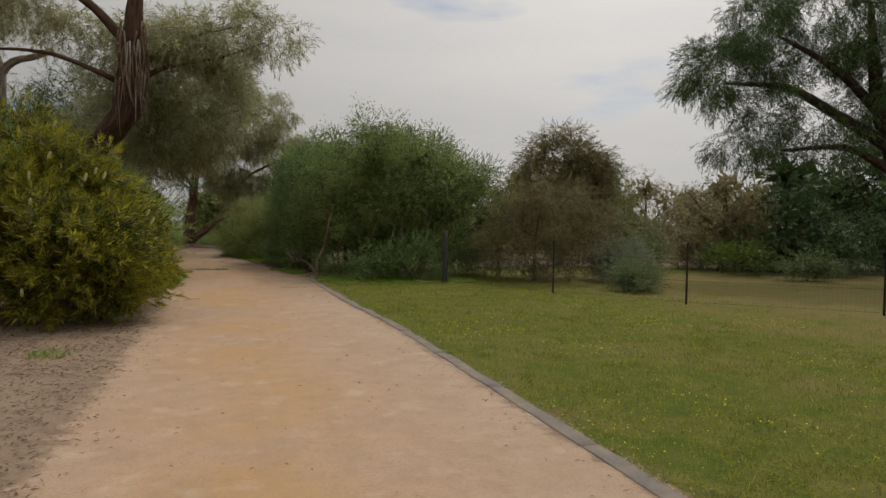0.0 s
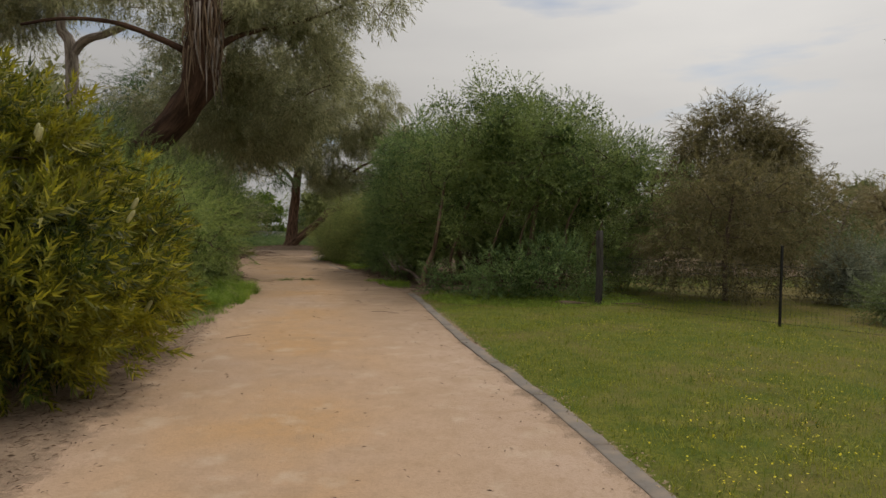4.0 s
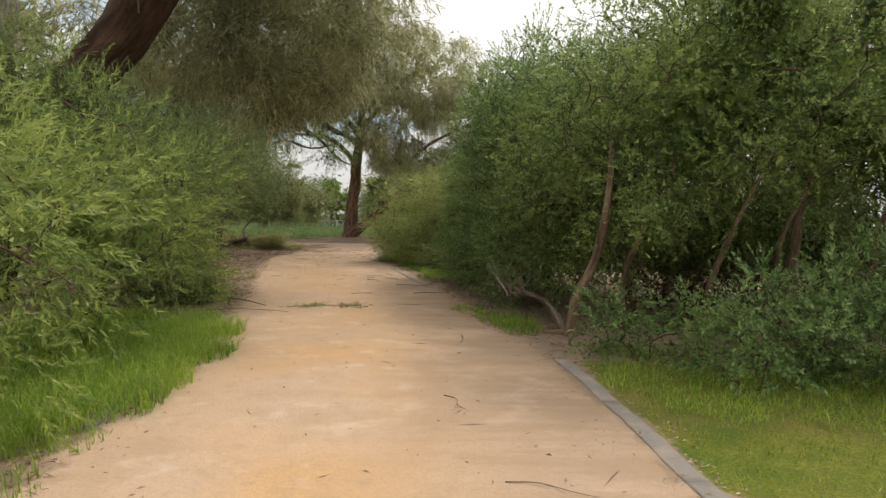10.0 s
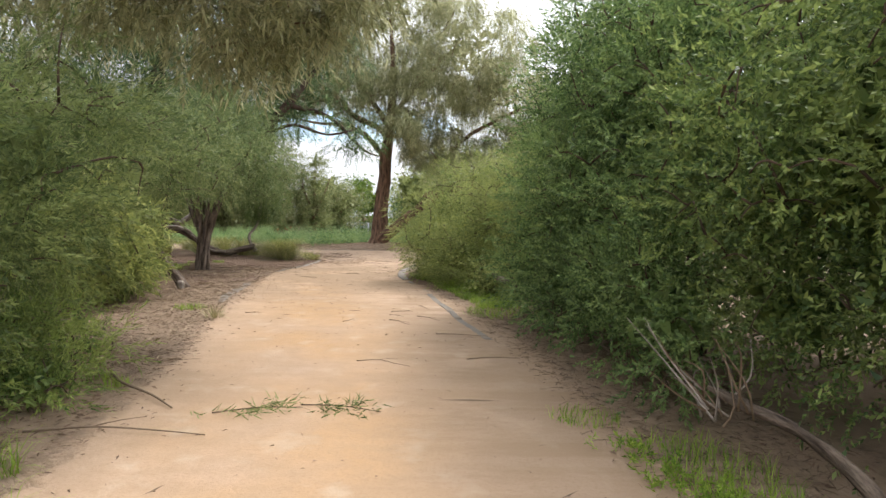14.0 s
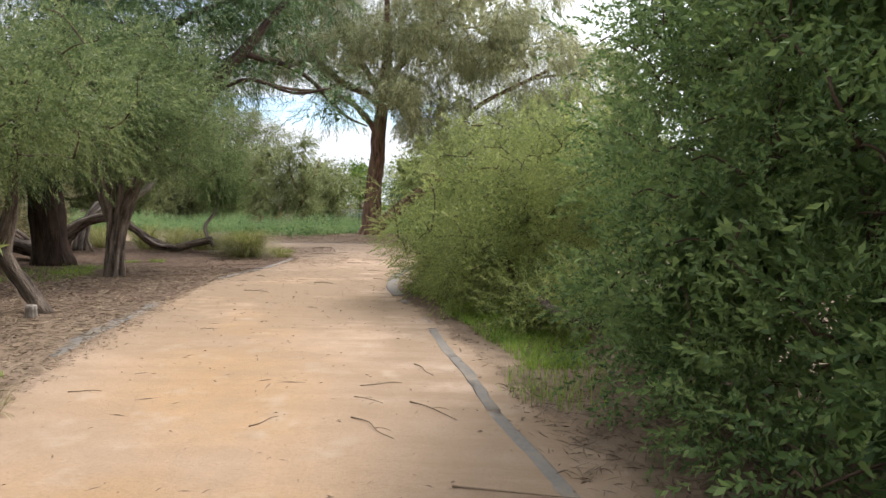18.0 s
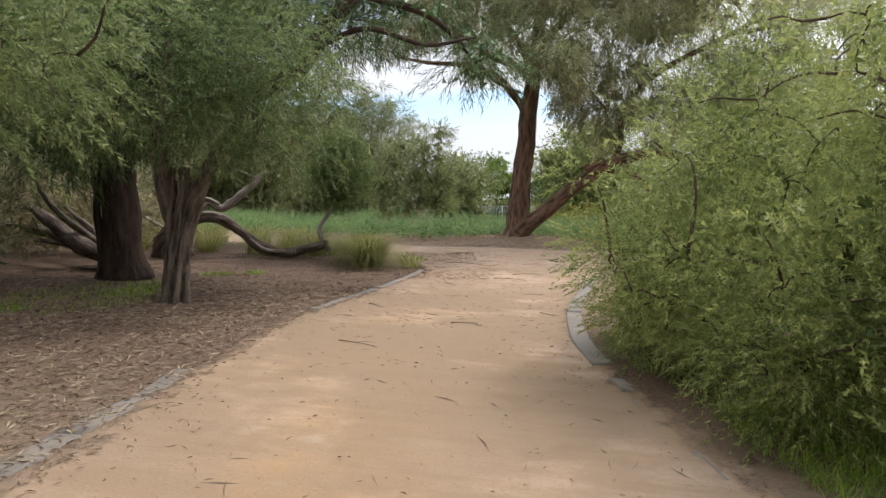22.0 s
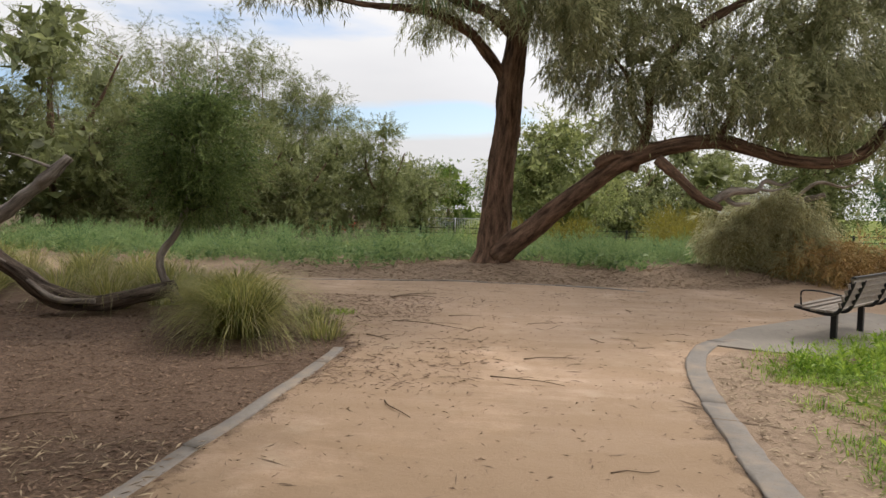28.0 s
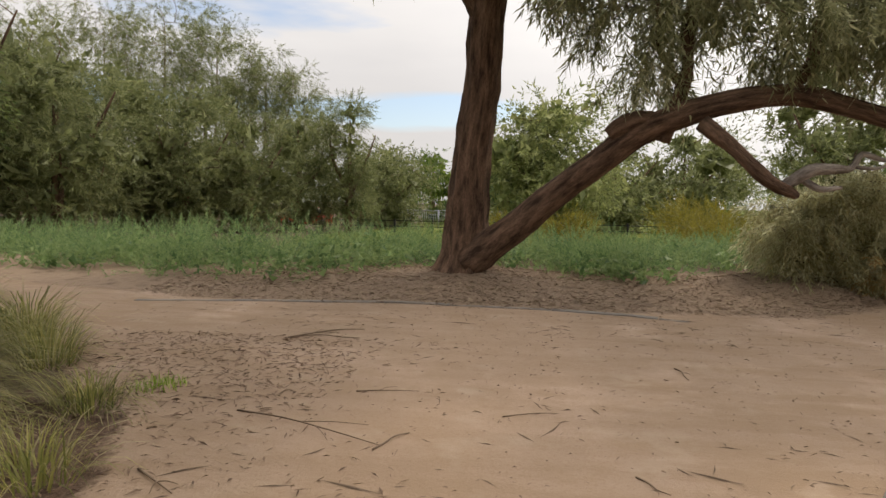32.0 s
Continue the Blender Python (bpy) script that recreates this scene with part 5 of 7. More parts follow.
for i, (x, y, h, w, lf, nm) in enumerate([(18.9, 21.3, 1.8, 1.5, LEAF_GREEN, "dark green low shrub beyond the fence"), (19.8, 18.6, 1.2, 1.3, LEAF_MEL_DARK, "olive low shrub beyond the fence"), (23.0, 20.3, 2.2, 1.8, LEAF_DARK, "dark low shrub beyond the fence"),
                                         (26.5, 21.4, 2.8, 2.0, LEAF_DARK, "dark bushy shrub beyond the fence"), (19.4, 25.4, 2.4, 1.8, LEAF_GUM2, "brownish shrub beyond the fence"), (20.6, 30.5, 2.8, 2.2, LEAF_MEL_DARK, "olive shrub beyond the fence"), (14.8, 22.5, 1.6, 1.3, LEAF_MEL_DARK, "olive shrub beyond the fence"), (24.5, 26.0, 3.0, 2.4, LEAF_GUM2, "brownish shrub beyond the fence")]):
    plant("far_shrub", (x, y, 0), nm, "shrub", [(x, y, h * .5, w * .8, w * .8, h * .5), (x + w * .6, y + .3, h * .4, w * .6, w * .6, h * .4)], "far", lf, 50, 9, 0.3, 0.5, 0.1, 1.0, seed=260 + i, low=0.08, group="shrubs behind the fence", twig_every=2, core=(8, 0.2))


plant("gum_tree", (15.0, 28.8, 0), "rounded brownish gum tree in the distance", "tree",
      [(15.1, 28.8, 5.0, 2.1, 1.9, 1.5), (14.1, 28.6, 4.1, 1.6, 1.6, 1.4), (16.2, 28.8, 4.3, 1.6, 1.6, 1.3), (15.0, 28.7, 2.5, 2.4, 2.0, 1.8)],
      "gum", LEAF_BROWN, 330, 15, 0.42, 1.0, 0.9, 0.9, seed=219, low=0.4, group="distant trees", twig_every=2, core=(10, 0.2), inner=0.1,
      stems=[[(15.0, 28.8, -.1, .22), (15.1, 28.8, 2.0, .17), (15.2, 28.8, 4.5, .07)], [(15.1, 28.8, 1.6, .12), (14.3, 28.7, 3.2, .07), (14.0, 28.6, 4.4, .03)], [(15.1, 28.8, 1.9, .11), (16.0, 28.8, 3.4, .07), (16.4, 28.8, 4.6, .03)]])


def wire_fence():
    """Star pickets with strained wires and a fine mesh of wire."""
    pts = [(5.9, 18.85), (7.95, 15.6), (9.75, 12.45), (12.8, 10.06), (16.5, 8.0), (20.5, 6.2)]
    root = thing("wire_fence", (5.9, 18.85, 0), "black star-picket fence with fine wire netting", "fence")
    o = np.array((5.9, 18.85, 0.0))
    for i, (x, y) in enumerate(pts):
        z = float(gz(x, y))
        if i == 0:
            p = limb("post", [(0, 0, -.2, .09), (.02, 0, .6, .085), (0, .01, 1.6, .08)], POST, root, 8, 0.1, 0, 0.2, 3, "weathered round timber post")
            continue
        bm = box(x - .018 - o[0], y - .018 - o[1], z - .2, x + .018 - o[0], y + .018 - o[1], z + 1.42, 0.004)
        part("post", bm, METAL_DARK, root)
    for h in (0.06, 0.55, 1.05):
        line = np.array([(x, y, float(gz(x, y)) + h) for x, y in pts]) - o
        part("wire", tube_mesh("wire", [tube(line, np.full(len(line), .003), 5)], METAL_DARK), None, root)
    ts = []
    for (ax, ay), (bx, by) in zip(pts[:-1], pts[1:]):
        L = math.hypot(bx - ax, by - ay)
        n = int(L / 0.085)
        for k in range(n):
            f = k / n
            x, y = ax + (bx - ax) * f - o[0], ay + (by - ay) * f - o[1]
            ts.append(tube([(x, y, .05), (x, y, 1.05)], [.0014, .0014], 3))
        for h in np.arange(.12, 1.04, .085):
            ts.append(tube([(ax - o[0], ay - o[1], h), (bx - o[0], by - o[1], h)], [.0014, .0014], 3))
    part("netting", tube_mesh("netting", ts, NETTING), None, root)


wire_fence()

# ---- far background, second half ----
for i, (x, y, h, w, lf, nm) in enumerate([
        (-22.5, 59.5, 10.5, 7.5, LEAF_FAR, "tall dense olive-brown tree at the end of the cross path"), (3.5, 92, 7.0, 8, LEAF_FAR, "grey-green gum tree across the park lawn"), (9.5, 96, 8.0, 9, LEAF_FAR, "olive gum tree across the park lawn"), (-5.5, 100, 6.0, 6, LEAF_DARK, "dark green tree across the park lawn"), (-18.8, 60.5, 7.0, 5.0, LEAF_FAR, "dense olive tree beside the shrub bed"), (-27, 56, 9, 7, LEAF_FAR, "dense gum tree at the end of the cross path"),
        (-22, 47, 6, 6, LEAF_FAR, "olive bushy tree beyond the log"),
        (-19, 40, 5, 5, LEAF_GREEN, "green bushy tree behind the dark trunk"),
        (-24, 36, 7, 7, LEAF_FAR, "grey-green bushy tree behind the paperbarks"),
        (-17, 33, 5, 5, LEAF_GREEN, "green bushy tree behind the paperbarks"),
        (-31, 52, 8, 7, LEAF_FAR, "olive tree along the cross path"),
        (-25, 57, 7, 6, LEAF_FAR, "olive tree along the cross path"),
        (-16, 98, 6.5, 6, LEAF_FAR, "bright green rounded tree by the far fence"),
        (-15, 120, 8, 8, LEAF_GREEN, "dark green rounded tree beyond the far fence"),
        (-5, 125, 8, 9, LEAF_FAR, "olive rounded tree beyond the far fence"),
        (-2.0, 81, 8.2, 9.5, LEAF_LIME, "light green leafy tree on the park lawn"),
        (2.4, 105, 5.5, 5, LEAF_GUM2, "yellow-green bushy tree on the park lawn"),
        (16, 110, 9, 9, LEAF_FAR, "grey-green gum tree across the park lawn"),
        (26, 112, 10, 9, LEAF_FAR, "gum tree across the park lawn"),
        (36, 110, 9, 9, LEAF_DARK, "dark green tree across the park lawn"),
        (46, 116, 11, 10, LEAF_FAR, "gum tree across the park lawn"),
        (58, 112, 11, 10, LEAF_DARK, "dark tree across the park lawn"),
        (15, 82, 12, 8, LEAF_FAR, "gum tree with hanging foliage on the park lawn"),
        (-25.5, 66, 9, 6, LEAF_FAR, "tall dense olive tree at the end of a far row"),
        (-21.7, 64.7, 6.6, 4.8, LEAF_FAR, "dense olive-green tree in a far row"),
        (-19.3, 66, 6.3, 4.6, LEAF_FAR, "dense grey-green tree in a far row"),
        (-17.5, 66.5, 6, 4.4, LEAF_FAR, "dense grey-green tree in a far row"),
        (-15.9, 68.5, 5.4, 4.4, LEAF_FAR, "brownish bushy tree in a far row"),
        (-14.6, 72, 6.2, 4.8, LEAF_FAR, "brownish bushy tree in a far row"),
        (-11.7, 71.3, 6.6, 3, LEAF_FAR, "slender grey-green tree at the end of a far row"),
        (-13, 84, 4.4, 6, LEAF_FAR, "low green tree past the far row"),
        (-32, 62, 9, 8, LEAF_FAR, "dense olive tree in a far row"),
        (-39, 65, 10, 8, LEAF_FAR, "dense gum tree in a far row"),
        (-23, 70, 8.4, 6.4, LEAF_FAR, "brown-green dense tree in a far row"),
        (-19.3, 71.5, 7.4, 6, LEAF_FAR, "brown-green dense tree in a far row"),
        (-28, 70, 9, 7, LEAF_FAR, "dense gum tree in a far row")]):
    far_tree((x, y), h, w, lf, nm, 240 + i, 160 if lf is LEAF_LIME else 100 if y < 90 else 60, 12 if y < 90 else 10, 0.03, 1.15 if y < 75 else 1.5 if y < 90 else 2.0, "gum" if y < 75 else "far")
for i, (x, y, h, w) in enumerate([(-27.4, 74.7, 13.4, 6.5), (-23.9, 75, 14, 6), (-21.3, 76, 12.8, 5.4), (-19.0, 77.5, 11, 5), (-17.2, 79, 9.6, 5), (-33, 75, 13.5, 7.5)]):
    far_tree((x, y), h, w, LEAF_FAR, "tall thin-crowned gum with a pale trunk in a far row", 300 + i, 180, 13, 0.38, 0.95, "gum", 0.13, 0.3, 0.9, BARK_PALE, airy=True)

def far_woods():
    """A belt of distant woods all round, too far to tell its trees apart."""
    r = np.random.default_rng(91)
    n = 5200
    a = r.uniform(0, 6.283, n)
    rad = r.uniform(150, 175, n)
    top = 8.0 + 2.6 * wave(np.stack([np.cos(a) * 30, np.sin(a) * 30], -1), 6.0, 92) + 1.0 * wave(np.stack([np.cos(a) * 30, np.sin(a) * 30], -1), 1.5, 93)
    p = np.stack([np.cos(a) * rad, 30 + np.sin(a) * rad, -1.5 + r.uniform(0, 1, n) * top], -1)
    ob = new("far_woods", scatter(SPRIGS["gum"], p, r.normal(size=(n, 3)), np.full(n, 8.0), LEAF_GREEN, "far_woods", 94))
    tagged(ob, "distant belt of grey-green woods on the horizon", "woods", kind="stuff")


far_woods()

for i, (x, y, h, w, lf, nm) in enumerate([(-14.5, 43.0, 2.6, 1.9, LEAF_GUM2, "brownish twiggy shrub behind the dead limbs"), (-17.0, 44.5, 3.2, 2.4, LEAF_DARK, "dark twiggy shrub behind the dead limbs"), (-15.5, 40.0, 3.0, 2.2, LEAF_GUM2, "brownish twiggy shrub behind the dark trunk"), (-13.5, 37.2, 2.6, 2.0, LEAF_DARK, "dark bushy shrub behind the paperbarks"), (-12.0, 34.0, 2.4, 1.8, LEAF_GREEN, "green bushy shrub behind the paperbarks"), (-18.5, 48.0, 3.0, 2.4, LEAF_GUM2, "brownish shrub along the cross path")]):
    plant("background_shrub", (x, y, 0), nm, "shrub", [(x, y, h * .5, w * .8, w * .8, h * .5), (x + w * .6, y + .3, h * .45, w * .7, w * .6, h * .45), (x - w * .5, y + .2, h * .4, w * .6, w * .6, h * .4)], "gum", lf, 85, 10, 0.34, 0.8, 0.3, 1.0, seed=290 + i, low=0.1, group="background shrubs", core=(10, 0.2))

# feathery shrub bed behind the leaning gum
for i in range(30):
    r = np.random.default_rng(400 + i)
    x = -22 + i * 1.02 + r.uniform(-.3, .3)
    y = (51.75 if x < -6 else 52.75) + r.uniform(-.2, .35) + (1.3 if -6 < x < -2.6 else 0) + 0.14 * max(0, -x - 11)
    if x > 0.4:
        y += 2.4
    z = float(gz(x, y))
    plant("feathery_shrub", (x, y, z), "low feathery blue-green shrub in a dense bed", "shrub",
          [(x, y, z + .12, .8, .8, .27 + r.uniform(-.1, .26)), (x + r.uniform(-.5, .5), y + 1.6, z + .16, 1.0, 1.0, .32 + r.uniform(-.1, .24)), (x + r.uniform(-.5, .5), y + 3.4, z + .14, 1.2, 1.2, .32)],
          "feather", LEAF_SAGE, 66, 9, 0.3, 0.9, -0.1, 1.0, seed=400 + i, low=0.05, branches=False, group="feathery shrub bed", inner=0.0, core=(8, 0.16))

# ---- log, ball shrub, tussocks ----
def rest(x, y, dz=0.0):
    return (x, y, float(gz(x, y)) + dz)


log = thing("fallen_log", rest(-11.4, 43.6), "grey twisted fallen trunk arching over the mulch", "log")
_o = np.array(log.location)
limb("trunk", [np.r_[np.array(p[:3]) - _o, p[3]] for p in [(-12.35, 43.6, -.15, .17), (-12.0, 43.5, .45, .17), (-11.6, 43.6, .76, .15), (-11.1, 43.6, .88, .14), (-10.6, 43.7, .92, .135), (-10.1, 44.03, .5, .13), (-9.65, 44.2, .15, .12), (-9.2, 44.4, .02, .12), (-8.45, 44.5, .17, .11), (-8.0, 44.5, .28, .10)]], BARK_PAPER, log, 18, 0.4, 7, 0.1, 31)
limb("limb", [np.r_[np.array(p[:3]) - _o, p[3]] for p in [(-12.1, 44.3, -.15, .16), (-12.0, 44.3, .6, .16), (-11.6, 44.4, 1.17, .15), (-11.4, 44.5, 1.33, .13), (-11.06, 44.6, 1.14, .11), (-10.6, 44.7, 1.5, .10), (-10.2, 44.8, 1.85, .09), (-9.94, 44.9, 2.15, .065)]], BARK_GREY, log, 14, 0.45, 6, 0.1, 32, "bleached bare limb")
for _i, _p in enumerate([[(-12.2, 44.1, -.1, .06), (-12.05, 44.15, .5, .06), (-11.75, 44.25, 1.1, .06), (-11.45, 44.35, 1.4, .05), (-11.1, 44.5, 1.25, .04)], [(-11.8, 44.0, -.1, .05), (-11.7, 44.0, .4, .05), (-11.6, 44.1, .9, .05), (-11.4, 44.2, 1.2, .035)], [(-11.5, 43.9, -.1, .045), (-11.6, 43.8, .35, .04), (-11.5, 43.75, .75, .035)], [(-12.3, 43.5, .1, .05), (-11.9, 43.4, .62, .05), (-11.2, 43.5, .98, .045), (-10.6, 43.6, 1.02, .04), (-10.15, 43.9, .62, .03)], [(-12.0, 43.6, .6, .04), (-12.6, 43.7, .8, .03), (-13.1, 43.8, 1.05, .015)], [(-9.9, 44.0, .38, .03), (-9.5, 44.05, .12, .04), (-9.05, 44.25, .08, .035)]]):
    limb("limb", [np.r_[np.array(q[:3]) - _o, q[3]] for q in _p], BARK_GREY, log, 9, 0.35, 5, 0.1, 35 + _i, "bleached bare limb")
limb("limb", [np.r_[np.array(p[:3]) - _o, p[3]] for p in [(-10.1, 44.85, 1.95, .03), (-10.5, 44.8, 2.1, .02), (-10.8, 44.7, 2.2, .01)]], BARK_GREY, log, 6, 0.1, 0, 0.1, 33)
plant("ball_shrub", rest(-7.95, 44.5, .15), "rounded dark green small tree on a crooked bare stem", "tree",
      [(-7.75, 44.6, 1.75, .6, .58, .5), (-7.6, 44.55, 2.35, .64, .6, .62), (-8.05, 44.6, 2.15, .45, .42, .45), (-7.5, 44.5, 2.85, .38, .38, .3)],
      "fine", LEAF_BALL, 130, 18, 0.23, 0.8, 0.5, 0.9, seed=121, low=1.0, core=(14, 0.09), trunk_bark=BARK_GREY, sides=10, shell=(0.7, 1.08),
      stems=[[(-7.95, 44.5, .1, .085), (-8.17, 44.5, .45, .062), (-8.2, 44.5, .75, .056), (-7.93, 44.5, 1.1, .05), (-7.8, 44.55, 1.6, .05), (-7.7, 44.55, 2.5, .02)]])


def tussock(at, n, length, seed, label, mat=TUSSOCK, width=0.012, spread=0.22, lean=0.45, curve=1.5, group="grass tussocks"):
    """A clump of long arching blades."""
    r = np.random.default_rng(seed)
    ob = thing("grass_tussock", rest(*at), label, "grass", group)
    a, q = r.uniform(0, 6.28, n), r.uniform(0, 1, n) ** 0.5 * spread
    roots = np.stack([np.cos(a) * q, np.sin(a) * q, np.zeros(n) - 0.02], -1)
    part("leaf_clump", blades("leaf_clump", roots, mat, length, width, lean, seed, 4, curve, a), None, ob)
    m = max(6, n // 6)
    part("dry_leaf_clump", blades("dry_leaf_clump", roots[:m] * 1.15, STRAW, length * 1.1, width * 1.2, lean * 1.2, seed + 1, 4, curve * 1.35, a[:m]), None, ob, "straw-coloured drooping dead leaves")
    return ob


for i, (x, y, n, L) in enumerate([(-6.5, 43.5, 1700, 1.2), (-7.1, 44.5, 1100, 1.2), (-6.05, 44.9, 220, .5), (-7.4, 44.9, 380, 1.1), (-8.8, 45.6, 360, 1.1), (-9.9, 46.4, 340, 1.1), (-11.2, 46.8, 340, 1.1), (-12.6, 46.2, 320, 1.1),
                                  (-10.6, 47.6, 300, 1.0), (-13.4, 48.0, 300, 1.1), (-8.0, 46.6, 300, .9), (-12.0, 45.4, 260, .9), (-14.5, 46.5, 300, 1.1), (-5.5, 43.7, 120, .5), (-9.3, 44.9, 300, 1.0), (-10.4, 45.2, 300, 1.0), (-11.6, 47.6, 300, 1.1), (-9.4, 47.2, 300, 1.0), (-13.2, 47.0, 300, 1.1), (-14.2, 45.2, 300, 1.0), (-15.5, 47.5, 300, 1.1), (-8.4, 46.0, 260, .9), (-12.4, 48.6, 300, 1.0), (-7.2, 45.9, 240, .8), (-15.2, 49.2, 280, 1.0), (-10.9, 48.6, 260, .9)]):
    tussock((x, y), n, L, 500 + i, "large arching green and straw tussock" if i < 3 else "pale olive long-grass tussock behind the log", width=0.009 if i < 3 else 0.012, spread=0.26 if i < 3 else 0.25, lean=0.5 if i < 3 else 0.45, curve=1.9 if i < 3 else 1.6)


# ---- grass and litter ----
def grass_patch(name, label, x0, x1, y0, y1, n, mat, length, width, seed, lean=0.35, curve=0.8, segs=2, keep=None, soft=True):
    """Loose grass over an area, thinner at its rim."""
    r = np.random.default_rng(seed)
    x, y = r.uniform(x0, x1, n), r.uniform(y0, y1, n)
    if soft:
        u, v = (x - (x0 + x1) / 2) / (x1 - x0) * 2, (y - (y0 + y1) / 2) / (y1 - y0) * 2
        ok = u * u + v * v + 0.35 * wave(np.stack([x, y], -1), 0.6, seed + 1) < 0.9
        x, y = x[ok], y[ok]
    if keep is not None:
        ok = keep(x, y, r)
        x, y = x[ok], y[ok]
    roots = np.stack([x, y, gz(x, y) - 0.005], -1)
    ob = new(name, blades(name, roots, mat, length, width, lean, seed + 2, segs, curve))
    return tagged(ob, label, "grass", kind="stuff")


grass_patch("long_grass", "lush long green grass under the shrub", -4.9, -1.65, 16.7, 23.4, 30000, GRASS_LONG, 0.36, 0.007, 601, 0.45, 1.7, 3)
grass_patch("long_grass", "soft green grass on the lawn edge below the shrub", 2.0, 7.4, 18.2, 21.8, 14000, GRASS_LONG, 0.12, 0.007, 602, 0.5, 1.2)
grass_patch("long_grass", "small bright green grass patch by the stem", 1.35, 2.1, 22.0, 24.0, 900, GRASS_LONG, 0.16, 0.008, 603)
grass_patch("long_grass", "bright green grass at the shrub's foot", -0.7, 1.4, 30.6, 34.8, 12000, GRASS_LONG, 0.19, 0.007, 604, 0.5, 1.6, 3, keep=lambda x, y, r: x > np.interp(y, RIGHT_Y, RIGHT_X) + 0.3)
grass_patch("long_grass", "bright green grass at the shrub's foot", 0.2, 1.3, 29.2, 31.4, 900, GRASS_LONG, 0.15, 0.008, 614)
grass_patch("long_grass", "bright green grass beneath the olive shrub", -1.2, 0.6, 34.0, 38.0, 3600, GRASS_LONG, 0.16, 0.007, 605, 0.5, 1.6, 3, keep=lambda x, y, r: x > np.interp(y, RIGHT_Y, RIGHT_X) + 0.25)
grass_patch("long_grass", "lush green weeds and grass near the bench", -1.0, 3.6, 38.4, 45.4, 42000, GRASS_LONG, 0.15, 0.009, 606, 0.75, 1.6, 3, soft=False, keep=lambda x, y, r: (x > np.interp(y, RIGHT_Y, RIGHT_X) + 0.45 + r.uniform(0, .5, len(x))) & (wave(np.stack([x, y], -1), 0.7, 44) + .5 * wave(np.stack([x, y], -1), .25, 45) + r.normal(0, .2, len(x)) > 0.12) & (y < 44.3 + 0.75 * x))
for i, (x, y) in enumerate([(.1, 43.0), (.9, 43.6), (.5, 41.6), (1.5, 44.4), (-.2, 40.2), (1.6, 42.6)]):
    tagged(new("weed_clump", scatter(SPRIGS["broad"], np.array([x, y, float(gz(x, y)) + .03]) + np.random.default_rng(630 + i).normal(size=(60, 3)) * [.2, .2, .02], np.random.default_rng(640 + i).normal(size=(60, 3)) * [.7, .7, .2] + [0, 0, .7], np.full(60, .8), GRASS_LONG, "weed_clump", 650 + i)), "leafy bright green weed clump on straw-strewn earth", "weeds", "weed clumps")
grass_patch("blue_grass", "blue-grey ornamental grass clump near the bench", 0.4, 2.2, 40.6, 42.6, 1400, GRASS_BLUE, 0.38, 0.012, 607, 0.4, 0.9, 3)
grass_patch("long_grass", "thin green grass in the shade of the dark tree", -10.0, -7.4, 35.4, 38.6, 1600, GRASS_LONG, 0.10, 0.007, 608)
for i, (x, y, s) in enumerate([(-2.7, 15.3, .25), (-2.25, 15.9, .35), (-2.9, 14.5, .2), (-2.6, 14.0, .25), (-2.3, 16.6, .35), (-3.3, 25.2, .2), (-3.0, 25.0, .12), (-4.3, 29.6, .3), (-8.2, 41.2, .22), (-2.2, 8.6, .25), (-2.6, 6.6, .2), (-5.8, 45.4, .2), (1.1, 24.4, .3), (-2.6, 22.0, .35), (-2.9, 22.8, .4), (-8.3, 37.6, .5), (-8.6, 38.6, .5), (-8.7, 40.6, .35), (-9.0, 35.6, .6), (-2.0, 17.2, .35), (-2.1, 18.0, .4), (-1.95, 16.2, .3)]):
    grass_patch("grass_tuft", "small bright green grass tuft on bare ground", x - s, x + s, y - s, y + s, int(900 * s), GRASS_LONG, 0.11, 0.008, 620 + i)


def by_nearness(x, y, r):
    return (x > np.interp(y, RIGHT_Y, RIGHT_X) + r.uniform(.08, .3, len(x))) & (r.uniform(size=len(x)) < np.clip(1.5 - np.hypot(x - 2.4, (y - 8) * 0.6) / 7.5, 0.12, 1))


grass_patch("lawn_grass", "mown green grass blades of the lawn", 2.2, 12.0, 1.5, 20.6, 120000, GRASS_LAWN, 0.055, 0.007, 610, 0.5, 0.6, 1, by_nearness, False)


grass_patch("lawn_tufts", "uneven taller tufts of green grass in the lawn", 2.4, 9.0, 1.5, 18.0, 60000, GRASS_LAWN, 0.10, 0.008, 611, 0.7, 1.3, 2, lambda x, y, r: by_nearness(x, y, r) & (wave(np.stack([x, y], -1), 0.55, 15) + .7 * wave(np.stack([x, y], -1), 0.2, 16) + r.normal(0, .3, len(x)) > 0.55), False)


